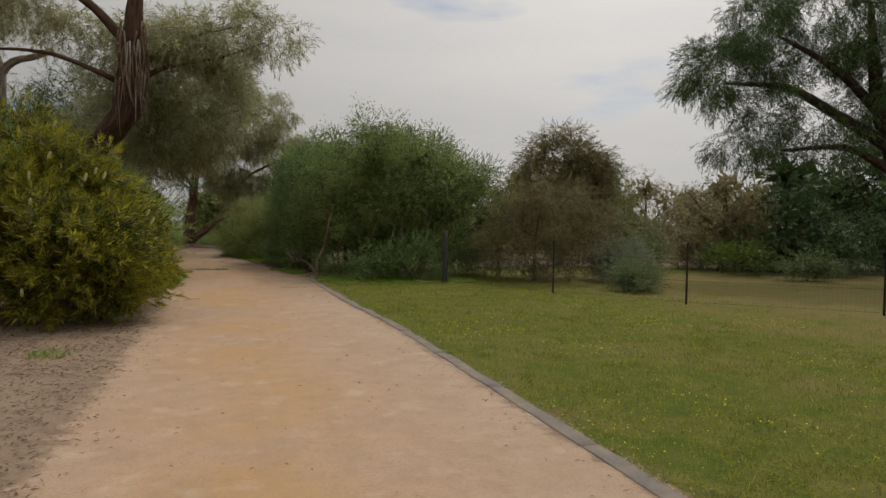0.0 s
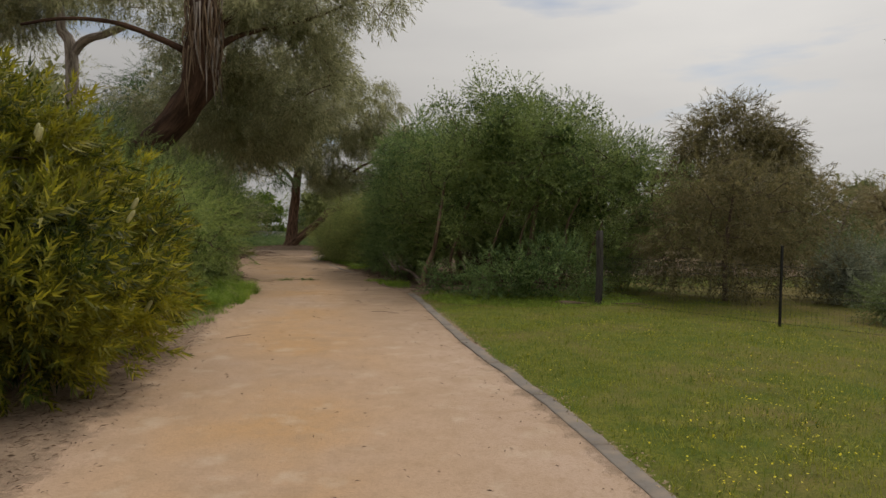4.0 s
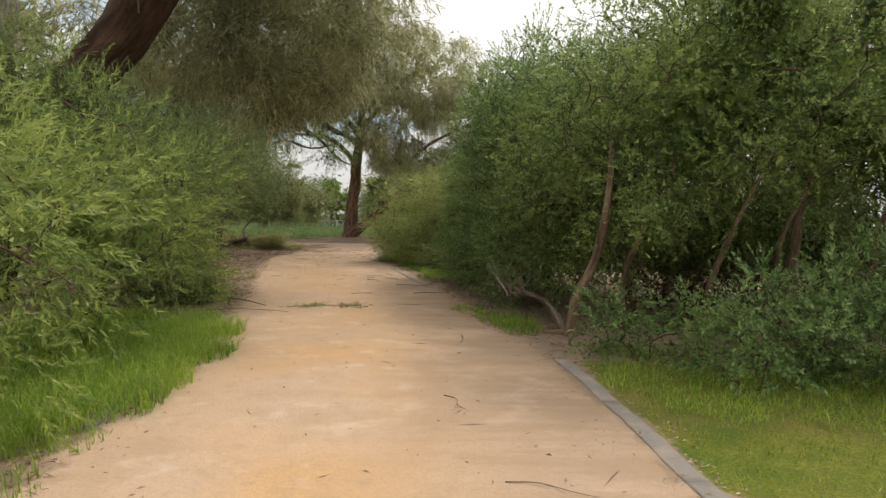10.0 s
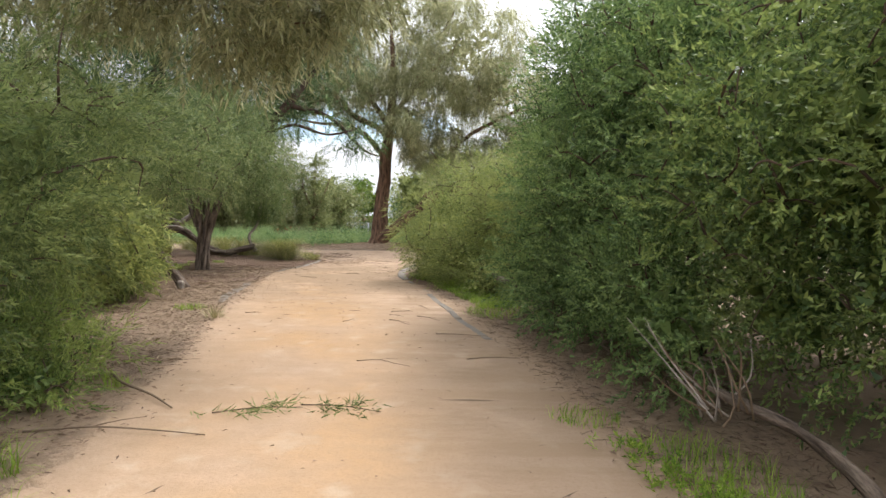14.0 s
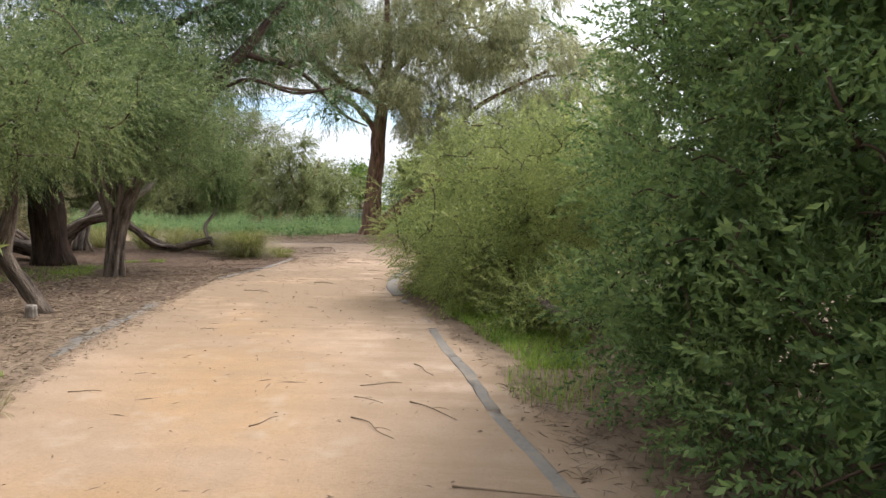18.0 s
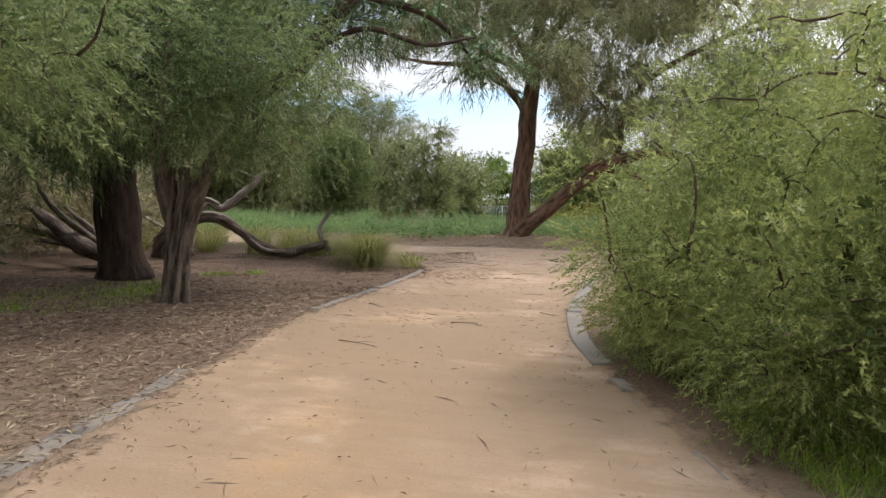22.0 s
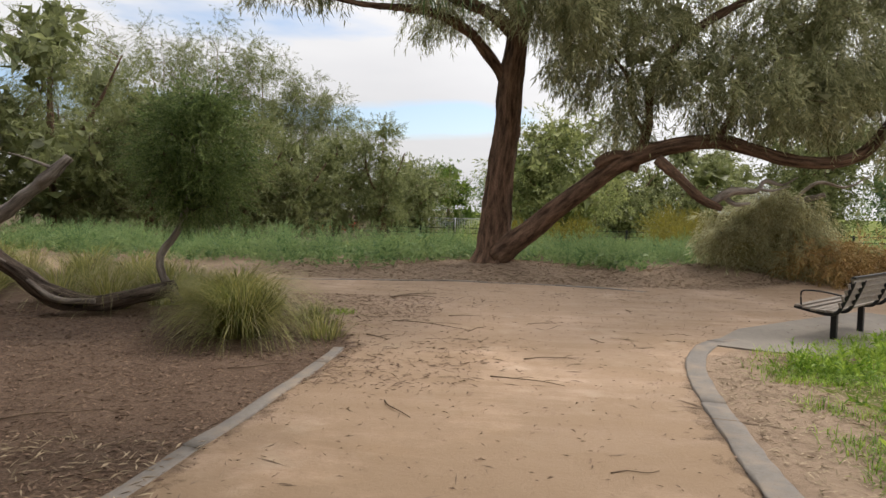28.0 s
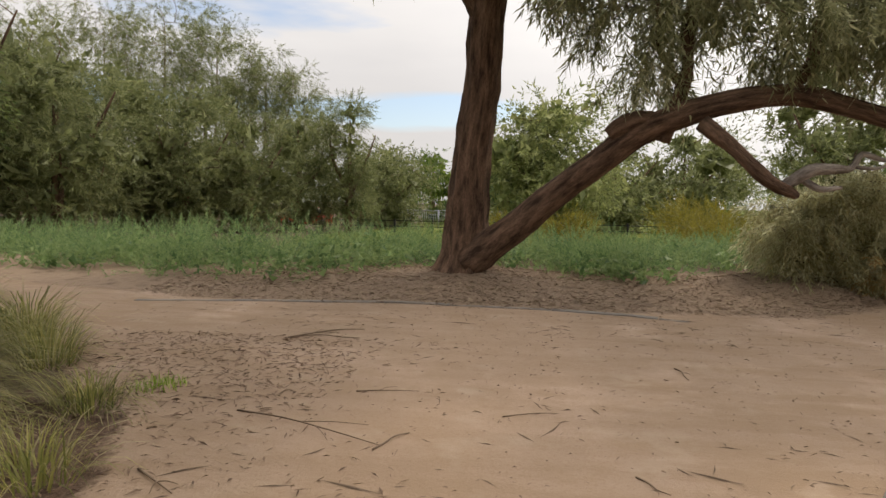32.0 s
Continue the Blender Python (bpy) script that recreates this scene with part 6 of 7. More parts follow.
def flowers():
    """Yellow daisies in the lawn, in drifts."""
    r = np.random.default_rng(77)
    x, y = r.uniform(2.7, 10, 13000), 2.0 + 14 * r.uniform(0, 1, 13000) ** 2
    ok = wave(np.stack([x, y], -1), 1.6, 12) + 0.5 * wave(np.stack([x, y], -1), 0.5, 13) + r.normal(0, .5, len(x)) > 0.6
    x, y = x[ok], y[ok]
    vs, fs, n = [], [], 0
    a = np.linspace(0, 6.28, 7)[:-1]
    for px, py in zip(x, y):
        s = r.uniform(.005, .010)
        z = float(gz(px, py)) + r.uniform(.025, .055)
        tilt = r.normal(0, .35, 2)
        ring = np.stack([px + np.cos(a) * s, py + np.sin(a) * s, z + (np.cos(a) * tilt[0] + np.sin(a) * tilt[1]) * s], -1)
        vs.append(np.vstack([ring, [[px, py, z + .004]]]))
        fs.append(np.array([[k, (k + 1) % 6, 6] for k in range(6)]) + n)
        n += 7
    tagged(new("lawn_flowers", mesh_of("lawn_flowers", np.vstack(vs), np.vstack(fs), each_mat("yellow_petal", (0.62, 0.50, 0.02), (0.78, 0.68, 0.08)))), "small yellow daisies scattered in the lawn", "flower", kind="stuff")


flowers()


def leaf_litter(name, label, x0, x1, y0, y1, n, seed, keep, length=0.09, width=0.02, mat=LITTER, lift=0.006):
    r = np.random.default_rng(seed)
    x, y = r.uniform(x0, x1, n), r.uniform(y0, y1, n)
    ok = keep(x, y, r)
    x, y = x[ok], y[ok]
    m = len(x)
    a = r.uniform(0, 6.28, m)
    d = np.stack([np.cos(a), np.sin(a), r.normal(0, .18, m)], -1)
    w = np.stack([-np.sin(a), np.cos(a), r.normal(0, .35, m)], -1)
    L = (length * r.uniform(.4, 1.3, m))[:, None]
    W = (width * r.uniform(.5, 1.2, m))[:, None] * .5
    p = np.stack([x, y, gz(x, y) + lift + r.uniform(0, .012, m)], -1)
    v = np.stack([p - d * L * .5, p + w * W + [0, 0, .004], p + d * L * .5, p - w * W + [0, 0, .004]], 1).reshape(-1, 3)
    return tagged(new(name, mesh_of(name, v, np.arange(len(v)).reshape(-1, 4), mat)), label, "leaf litter", kind="stuff")


def off_path(x, y, r):
    return (on_path(x, y, 0.4) < r.uniform(0.2, 0.9, len(x))) & (lawn_at(x, y) < 0.5)


leaf_litter("leaf_litter", "dry brown leaves and bark bits under the paperbarks", -12.5, -2.5, 25.5, 45.0, 70000, 701, off_path, 0.065, 0.013)
leaf_litter("leaf_litter", "pale pinkish bark strips and leaves under the paperbarks", -9.0, -2.5, 26.0, 40.0, 16000, 713, off_path, 0.13, 0.012, PALE_LITTER)
leaf_litter("leaf_litter", "dry brown leaves along the shrub foot", -0.5, 3.0, 20.0, 44.0, 9000, 702, off_path)
leaf_litter("leaf_litter", "thick dry leaves and bark around the gum trunk", -9.0, 6.0, 48.6, 54.0, 15000, 703, off_path, 0.10, 0.016)
leaf_litter("leaf_litter", "pale dry bark strips and leaves around the gum trunk", -9.0, 6.0, 48.6, 53.5, 14000, 711, off_path, 0.10, 0.014, PALE_LITTER)
leaf_litter("leaf_litter", "dry leaf litter beside the banksia", -6.0, -1.0, 2.0, 16.5, 22000, 704, off_path, 0.06, 0.013)
leaf_litter("leaf_litter", "brown leaves and bark bits trodden over the sand by the tussock", -7.5, -3.4, 41.5, 47.5, 6500, 706, lambda x, y, r: (on_path(x, y, .1) > .4) & (wave(np.stack([x, y], -1), 1.3, 31) + r.normal(0, .5, len(x)) + 0.9 * ease(-3.6, -5.4, x) > 0.75), 0.09, 0.016)
leaf_litter("leaf_litter", "dry brown leaves and bark bits at the shrub foot", -5.0, -1.5, 17.0, 26.5, 7000, 708, off_path, 0.08, 0.018)
leaf_litter("path_specks", "bits of bark and small leaves on the sand", -6.5, 2.4, 1.0, 50.0, 20000, 705, lambda x, y, r: (on_path(x, y, .1) > .5) & (r.uniform(size=len(x)) < 0.12 + 0.5 * ease(26, 40, y) + 0.5 * (np.minimum(np.abs(x - np.interp(y, LEFT_Y, LEFT_X)), np.abs(x - np.interp(y, RIGHT_Y, RIGHT_X))) < .45)), 0.045, 0.012)


leaf_litter("leaf_litter", "pale straw and dry leaves over bare earth near the bench", -1.3, 3.6, 37.6, 45.0, 15000, 709, lambda x, y, r: (x > np.interp(y, RIGHT_Y, RIGHT_X) + .2) & (y < 44.0 + .7 * x), 0.07, 0.012, PALE_LITTER)
leaf_litter("leaf_litter", "sandy crumbs and dry bits along the lawn edging", 2.1, 2.9, 1.0, 21.0, 5200, 710, lambda x, y, r: (x > np.interp(y, RIGHT_Y, RIGHT_X) + .1) & (x < np.interp(y, RIGHT_Y, RIGHT_X) + .17 + .16 * np.abs(wave(np.stack([x, y], -1), .7, 47)) * r.uniform(0, 1.6, len(x))), 0.04, 0.016, PALE_LITTER)


def twig_litter():
    """Countless small sticks and bark bits on the sand, thicker towards the trees at the end."""
    r = np.random.default_rng(707)
    n = 11000
    x, y = r.uniform(-9, 3.5, n), r.uniform(16, 52, n)
    ok = r.uniform(size=n) < 0.1 + 0.75 * ease(26, 44, y)
    ok &= wave(np.stack([x, y], -1), 1.4, 21) + r.normal(0, .5, n) > 0.05
    x, y = x[ok], y[ok]
    m = len(x)
    a = r.uniform(0, 6.28, m)
    L = np.exp(r.normal(-3.0, .55, m))[:, None]
    d = np.stack([np.cos(a), np.sin(a), r.normal(0, .04, m)], -1) * L
    e = np.stack([-np.sin(a), np.cos(a), np.zeros(m)], -1) * (0.002 + 0.022 * L)
    p = np.stack([x, y, gz(x, y) + .004], -1)
    bend = e * r.normal(0, 2.0, (m, 1))
    h = np.array([0, 0, 1.0]) * (0.004 + 0.03 * L)
    v = np.stack([p - d, p + bend - e, p + bend + e, p + bend + h, p + d], 1).reshape(-1, 3)
    q = np.array([[0, 1, 3], [0, 3, 2], [4, 3, 1], [4, 2, 3]])
    f = (np.arange(m)[:, None, None] * 5 + q[None]).reshape(-1, 3)
    tagged(new("twig_litter", mesh_of("twig_litter", v, f, STICK)), "countless small dry twigs and bark bits on sand", "twigs", kind="stuff")


twig_litter()


def stick(a, b, radius, seed, label="thin dry fallen stick lying on the sand", forks=1, mat=STICK):
    """A fallen stick from a to b with small side twigs."""
    r = np.random.default_rng(seed)
    A, B = np.array(rest(*a, radius)), np.array(rest(*b, radius))
    ob = thing("fallen_stick", tuple(A), label, "stick", "fallen sticks")
    side = unit(np.cross(B - A, [0, 0, 1.0]))
    L = np.linalg.norm(B - A)
    pts = [np.zeros(3), (B - A) * .35 + side * L * r.normal(0, .06) + [0, 0, L * .02], (B - A) * .7 + side * L * r.normal(0, .05) + [0, 0, L * .015], B - A]
    line = smooth_line(pts, L / 8)
    ts = tube(line, np.linspace(radius, radius * .35, len(line)), 6, .15, 0, seed)
    part("stem", tube_mesh("stem", [ts], mat), None, ob)
    for k in range(forks):
        q = line[int(len(line) * r.uniform(.3, .7))]
        e = q + unit((B - A) + side * r.choice([-1, 1]) * L * r.uniform(.4, .9)) * L * r.uniform(.2, .4)
        e[2] = max(e[2], 0.0)
        part("twig", tube_mesh("twig", [tube(smooth_line([q, (q + e) / 2 + [0, 0, .01], e], L / 8), np.linspace(radius * .5, radius * .2, len(smooth_line([q, (q + e) / 2, e], L / 8))), 5)], mat), None, ob)
    return ob


for i, (a, b, rad, fk) in enumerate([((-3.2, 25.31), (-2.19, 24.33), .03, 0), ((-2.95, 23.66), (-1.69, 23.75), .018, 1), ((.91, 22.01), (.86, 21.5), .014, 1), ((-.55, 29.4), (-.18, 29.0), .012, 1), ((-1.01, 29.81), (-.66, 29.93), .01, 2),
                                     ((-1.01, 29.5), (-.76, 29.35), .008, 1), ((-1.62, 28.75), (-1.48, 28.98), .009, 0), ((-3.3, 29.41), (-3.05, 29.45), .009, 1), ((-.95, 29.0), (-.6, 28.6), .01, 1), ((-.2, 27.9), (.5, 27.8), .012, 0), ((.2, 26.4), (.8, 26.5), .011, 1),
                                     ((-5.5, 47.37), (-4.78, 48.04), .02, 2), ((-5.4, 47.5), (-4.7, 47.55), .016, 2), ((-4.92, 44.97), (-3.75, 44.5), .013, 2), ((-3.77, 44.42), (-3.6, 44.75), .012, 1), ((-2.2, 44.3), (-2.05, 44.1), .01, 1), ((-1.44, 46.9), (-1.4, 46.5), .012, 1),
                                     ((-5.0, 43.9), (-4.65, 43.65), .014, 2), ((-4.2, 45.6), (-3.7, 45.7), .01, 1), ((-3.0, 45.2), (-2.6, 45.35), .009, 0), ((-3.3, 42.2), (-2.6, 42.0), .013, 2), ((-3.0, 43.0), (-2.4, 43.2), .012, 2), ((-4.1, 41.2), (-3.8, 40.8), .014, 1),
                                     ((-3.9, 35.4), (-3.4, 35.2), .012, 1), ((-3.0, 36.8), (-2.6, 36.7), .012, 2), ((-2.4, 40.0), (-2.1, 40.1), .009, 0), ((-4.5, 38.0), (-4.2, 37.7), .012, 1), ((-2.0, 38.0), (-1.8, 37.6), .01, 1), ((-.6, 30.6), (-.4, 30.2), .009, 1),
                                     ((-2.6, 20.9), (-2.2, 20.7), .012, 1), ((-1.2, 14.6), (-.9, 14.9), .008, 0), ((.9, 17.4), (1.4, 17.2), .008, 1), ((.6, 19.2), (.75, 18.8), .008, 1), ((-5.9, 42.0), (-5.3, 42.3), .012, 2), ((-6.8, 40.2), (-6.2, 40.6), .014, 1), ((-1.0, 26.2), (-.4, 26.0), .009, 1)]):
    stick(a, b, rad * 0.55, 800 + i, forks=fk)


def leafy_twig(at, yaw, seed):
    """A blown-down gum twig with green leaves lying on the sand."""
    ob = thing("fallen_twig", rest(*at, .012), "fallen gum twig with limp green leaves on sand", "twig", "fallen leafy twigs")
    r = np.random.default_rng(seed)
    n = 26
    p = np.stack([r.normal(0, .19, n), r.normal(0, .07, n), r.uniform(.0, .03, n)], -1)
    d = np.stack([r.normal(0.4, .8, n), r.normal(0, .6, n), r.normal(-0.02, .06, n)], -1)
    part("foliage", scatter([sprig(5, .14, .11, .014, 50, .15, 3, True)], p, d, np.full(n, 1.0), LEAF_MEL, "foliage", seed), None, ob)
    line = smooth_line([(-.35, 0, 0), (0, .03, .01), (.35, -.02, .005)], .05)
    part("stem", tube_mesh("stem", [tube(line, np.linspace(.006, .003, len(line)), 5)], TWIG), None, ob)
    ob.rotation_euler = (0, 0, yaw)


leafy_twig((-1.5, 24.35), 0.3, 1)
leafy_twig((-.85, 24.45), -0.2, 2)

dead = thing("fallen_branch", rest(-10.8, 40.4), "tangle of grey dead limbs lying beside the dark trunk", "branch")
_o = np.array(dead.location)
for i, pts in enumerate([[(-10.2, 40.0, .08, .17), (-11.6, 40.3, .42, .16), (-12.9, 40.7, .95, .13), (-14.6, 41.4, 1.6, .05)], [(-10.3, 40.2, .1, .15), (-11.8, 40.7, .25, .14), (-13.2, 41.1, .6, .11), (-15.0, 41.4, .8, .05)], [(-10.4, 40.3, .05, .12), (-11.6, 41.0, .12, .11), (-13.0, 41.6, .3, .09), (-14.6, 42.0, .35, .04)],
                         [(-11.4, 40.6, .4, .07), (-12.2, 40.3, 1.1, .06), (-12.9, 40.3, 1.9, .03)], [(-11.0, 40.9, .1, .08), (-11.9, 40.9, .7, .06), (-13.0, 41.3, 1.2, .03)]]):
    limb("limb", [np.r_[np.array(p[:3]) - _o, p[3]] for p in pts], BARK_PAPER, dead, 10, 0.3, 5, 0.2, 60 + i)

# dead twiggy shoots at the foot of the big shrub, and a broken limb under the olive shrub
shoots = thing("dead_shoots", rest(1.75, 23.2), "bare grey dead shoots at the shrub's foot", "branch")
_o = np.array(shoots.location)
_r = np.random.default_rng(88)
limb("limb", [np.r_[np.array(p[:3]) - _o, p[3]] for p in [(2.36, 22.4, -.06, .052), (2.26, 22.65, .2, .05), (2.12, 23.05, .36, .042), (1.92, 23.45, .42, .035), (1.78, 23.6, .48, .02)]], BARK_PAPER, shoots, 9, .45, 5, .06, 69, "brown curved dead limb")
for i in range(18):
    b = np.array([_r.uniform(-.1, .2), _r.uniform(-.1, .45), .36 + _r.uniform(-.05, .1)])
    e = b + np.array([-.22 + _r.normal(0, .2), .12 + _r.normal(0, .22), .22 + _r.uniform(0, .32)])
    m = (b + e) * .5 + _r.normal(0, .05, 3)
    limb("shoot", [np.r_[b, .008], np.r_[m, .006], np.r_[e, .002]], BARK_GREY if i % 2 else BARK_PALE, shoots, 5, 0.1, 0, .1, 70 + i)
for i, pts in enumerate([[(2.33, 22.0, .02, .06), (2.2, 22.15, .04, .04), (2.05, 22.3, .0, .015)], [(2.33, 22.0, .02, .06), (2.28, 21.8, .04, .035), (2.22, 21.6, .0, .012)]]):
    limb("root", [np.r_[np.array(p[:3]) - _o, p[3]] for p in pts], BARK_PALE, shoots, 7, .15, 0, .12, 90 + i)

plant("low_saltbush", rest(0.9, 32.4), "low grey-green twiggy bush in grass beside the big shrub", "shrub", [(0.75, 32.4, .35, .45, .5, .35), (1.3, 32.2, .5, .6, .6, .5)], "olive", LEAF_OLIVE, 70, 10, 0.24, 0.9, 0.1, 1.0, seed=57, low=0.06)

broken = thing("broken_limb", rest(1.2, 30.6), "broken brown limb propped in grass under the shrub", "branch")
_o = np.array(broken.location)
limb("limb", [np.r_[np.array(p[:3]) - _o, p[3]] for p in [(.92, 32.9, -.02, .035), (.84, 32.5, .34, .042), (.8, 32.0, .46, .05), (.84, 31.5, .44, .055), (.98, 31.2, .41, .06), (1.22, 30.95, .36, .06), (1.6, 30.8, .22, .065), (2.0, 30.8, -.04, .07)]], BARK_PAPER, broken, 10, .3, 5, .1, 95)
limb("stub", [np.r_[np.array(p[:3]) - _o, p[3]] for p in [(1.08, 31.08, .39, .045), (1.06, 31.05, .49, .042), (1.05, 31.03, .53, .038)]], BARK_PAPER, broken, 8, .2, 0, .1, 96)

# weeds, low leafy plant and a dry frond by the path
for i, (x, y) in enumerate([(1.5, 23.1), (1.7, 22.6), (1.62, 22.85), (1.3, 23.6)]):
    tagged(new("weed_clump", scatter(SPRIGS["broad"], np.array([x, y, float(gz(x, y)) + .03]) + np.random.default_rng(660 + i).normal(size=(36, 3)) * [.12, .12, .02], np.random.default_rng(670 + i).normal(size=(36, 3)) * [.7, .7, .2] + [0, 0, .5], np.full(36, .36), GRASS_LONG, "weed_clump", 680 + i)), "leafy bright green weed clump at the shrub's foot", "weeds", kind="stuff")
plant("low_green_shrub", rest(-3.7, 24.6), "low soft green plant sprawling on leaf litter", "shrub",
      [(-3.6, 24.8, .32, .5, .5, .34), (-4.1, 24.3, .4, .6, .5, .42), (-3.3, 24.2, .2, .35, .35, .2)], "feather", LEAF_FRESH, 80, 11, 0.2, 0.8, 0.0, 1.0, seed=68, low=0.04)
tussock((-3.62, 28.95), 70, 0.34, 691, "dry straw-coloured fallen frond on bare ground", STRAW, 0.014, 0.12, 0.9, 1.2)
leaf_litter("leaf_litter", "brown twigs and bark bits along the shrub's shaded foot", .2, 2.6, 22.0, 30.0, 6500, 712, lambda x, y, r: x > np.interp(y, RIGHT_Y, RIGHT_X) - .15 - r.uniform(0, .3, len(x)), 0.12, 0.010, STICK)

# bark ribbons on the tall gum
_r = np.random.default_rng(55)
for i in range(46):
    a = _r.uniform(-2.9, .5)
    z = 7.3 + _r.uniform(-.9, 1.2)
    x, y = -3.75 + math.cos(a) * .46, 24.3 + math.sin(a) * .46
    L = _r.uniform(.9, 2.2)
    q = [np.array((x, y, z)), np.array((x + _r.normal(0, .05), y - .08, z - L * .4)), np.array((x + _r.normal(0, .1), y - .06 + _r.normal(0, .06), z - L))]
    line = smooth_line([v - np.array(E1.location) for v in q], .25)
    part("bark_ribbon", tube_mesh("bark_ribbon", [tube(line, np.linspace(.035, .010, len(line)), 4, .3, 0, 900 + i)], BARK_PALE if i % 3 else BARK_GREY), None, E1, "loose hanging strip of pale bark")

# banksia flower spikes
_b = bpy.data.objects["banksia_shrub"]
_r = np.random.default_rng(66)
SPIKE = plain_mat("banksia_spike", (0.42, 0.40, 0.17), 0.8, 0.0, 0.3, 60.0, 0.004)
_line = [(0, 0, 0, .01), (0, 0, .025, .02), (.004, 0, .07, .022), (.008, 0, .11, .018), (.01, 0, .13, .006)]
_sl = smooth_line(_line, .02)
_spike = tube_mesh("flower_spike", [tube(_sl[:, :3], _sl[:, 3], 8, .1, 0, 5)], SPIKE)
_c, _n = clusters(np.array([(-2.9, 11.6, 1.15, 1.5, 1.55, 1.3), (-3.9, 12.2, 1.95, 1.75, 1.75, 1.4), (-5.2, 11.8, 1.5, 1.75, 1.75, 1.55)]) - np.array([*_b.location, 0, 0, 0]), 46, 67, 0.5, (1.0, 1.04), (1, -0.8, 0.3))
for p, nn in zip(_c, _n):
    s = part("flower_spike", _spike, None, _b, "pale cream flower spike")
    s.location = p
    s.rotation_euler = Vector((nn[0] * .6, nn[1] * .6, 1.0)).to_track_quat("Z", "Y").to_euler()

# dry clump behind the banksia, sticks by the timber post, dead tree beyond the fence
plant("dry_banksia_branch", rest(-2.0, 14.35), "brown dead branch of dry leaves at the banksia's foot", "shrub",
      [(-2.25, 14.3, .7, .22, .22, .32)], "banksia", LEAF_DRY, 18, 11, 0.13, 0.6, 0.9, 0.9, seed=58, low=0.05,
      stems=[[(-2.35, 14.2, -.05, .03), (-2.3, 14.3, .4, .02), (-2.2, 14.35, .9, .01)]])
for i, (a, b, rad) in enumerate([((5.05, 18.8), (5.7, 18.7), .03), ((4.95, 18.9), (5.75, 18.85), .025), ((5.1, 18.7), (5.65, 18.8), .022), ((5.0, 18.98), (5.6, 18.75), .02), ((6.2, 18.6), (6.8, 18.3), .02)]):
    stick(a, b, rad, 860 + i, "weathered grey branch lying beside the timber post", 0)
dead_tree = thing("dead_tree", rest(27.0, 37.9), "bare bleached dead tree with forked broken limbs", "tree")
for i, (pts) in enumerate([[(0, 0, -.1, .22), (-.1, 0, 1.2, .18), (-.5, 0, 2.4, .12), (-1.2, 0, 3.5, .05)], [(-.1, 0, 1.0, .14), (.5, .1, 2.0, .11), (.9, .1, 3.2, .08), (1.4, 0, 3.9, .03)], [(.5, .1, 2.0, .07), (1.1, 0, 2.3, .05), (1.8, 0, 3.0, .02)], [(-.3, 0, 1.8, .08), (-1.0, -.1, 2.0, .06), (-1.7, 0, 2.0, .02)], [(.7, .1, 2.6, .06), (.4, .2, 3.2, .04), (.2, .2, 3.7, .02)]]):
    limb("trunk" if i == 0 else "limb", pts, BARK_GREY, dead_tree, 9, 0.2, 4, 0.2, 865 + i)

# ---- bench on its pad ----
def bench():
    ob = thing("park_bench", rest(1.25, 45.48, 0.02), "timber-slat park bench with dark steel frame on concrete pad", "bench")
    ob.rotation_euler = (0, 0, radians(48.7))
    for sx in (-.5, .5):
        part("leg", box(sx - .035, -.085, -.05, sx + .035, -.015, .40, .006), METAL_DARK, ob)
    prof = smooth_line([(0, .30, .455), (0, .12, .425), (0, -.08, .40), (0, -.2, .43), (0, -.27, .56), (0, -.34, .74), (0, -.37, .84)], .04)
    for sx in (-.88, -.5, .5, .88):
        part("side_frame", tube_mesh("side_frame", [tube(prof + [sx, 0, -.03], np.full(len(prof), .024), 8)], METAL_DARK), None, ob)
    for i in range(5):
        y = .25 - i * .095
        z = .43 - .035 * (i / 2.0 if i < 3 else 1.0)
        part("seat_slat", box(-.92, y - .038, z, .92, y + .038, z + .025, .006), SLAT, ob)
    for i in range(5):
        z = .50 + i * .08
        y = -.235 - i * .031
        s = part("back_slat", box(-.92, -.014, -.034, .92, .014, .034, .006), SLAT, ob)
        s.location, s.rotation_euler = (0, y, z), (radians(-20), 0, 0)
    for sx in (-.88, .88):
        arm = smooth_line([(sx, .22, .45), (sx, .23, .58), (sx, .2, .64), (sx, 0, .65), (sx, -.24, .62)], .05)
        part("armrest", tube_mesh("armrest", [tube(arm, np.full(len(arm), .011), 8)], METAL_DARK), None, ob)
    bm = box(-.93, -.40, .845, .93, -.35, .87, .006)
    part("top_rail", bm, METAL_DARK, ob)


bench()


def pad():
    pts = [(-.78, 44.3), (-.1, 45.5), (1.0, 46.5), (2.5, 47.8), (3.4, 46.7), (1.9, 44.9), (.7, 44.05), (-.15, 44.0)]
    bm = bmesh.new()
    vs = [bm.verts.new((x, y, float(gz(x, y)) + .018)) for x, y in pts]
    f = bm.faces.new(vs)
    ext = bmesh.ops.extrude_face_region(bm, geom=[f])
    for v in ext["geom"]:
        if isinstance(v, bmesh.types.BMVert):
            v.co.z -= .12
    bmesh.ops.recalc_face_normals(bm, faces=bm.faces[:])
    me = bpy.data.meshes.new("concrete_pad")
    bm.to_mesh(me)
    bm.free()
    me.materials.append(PAD)
    tagged(new("concrete_pad", me), "pale concrete slab under the bench", "paving", kind="structure")


pad()

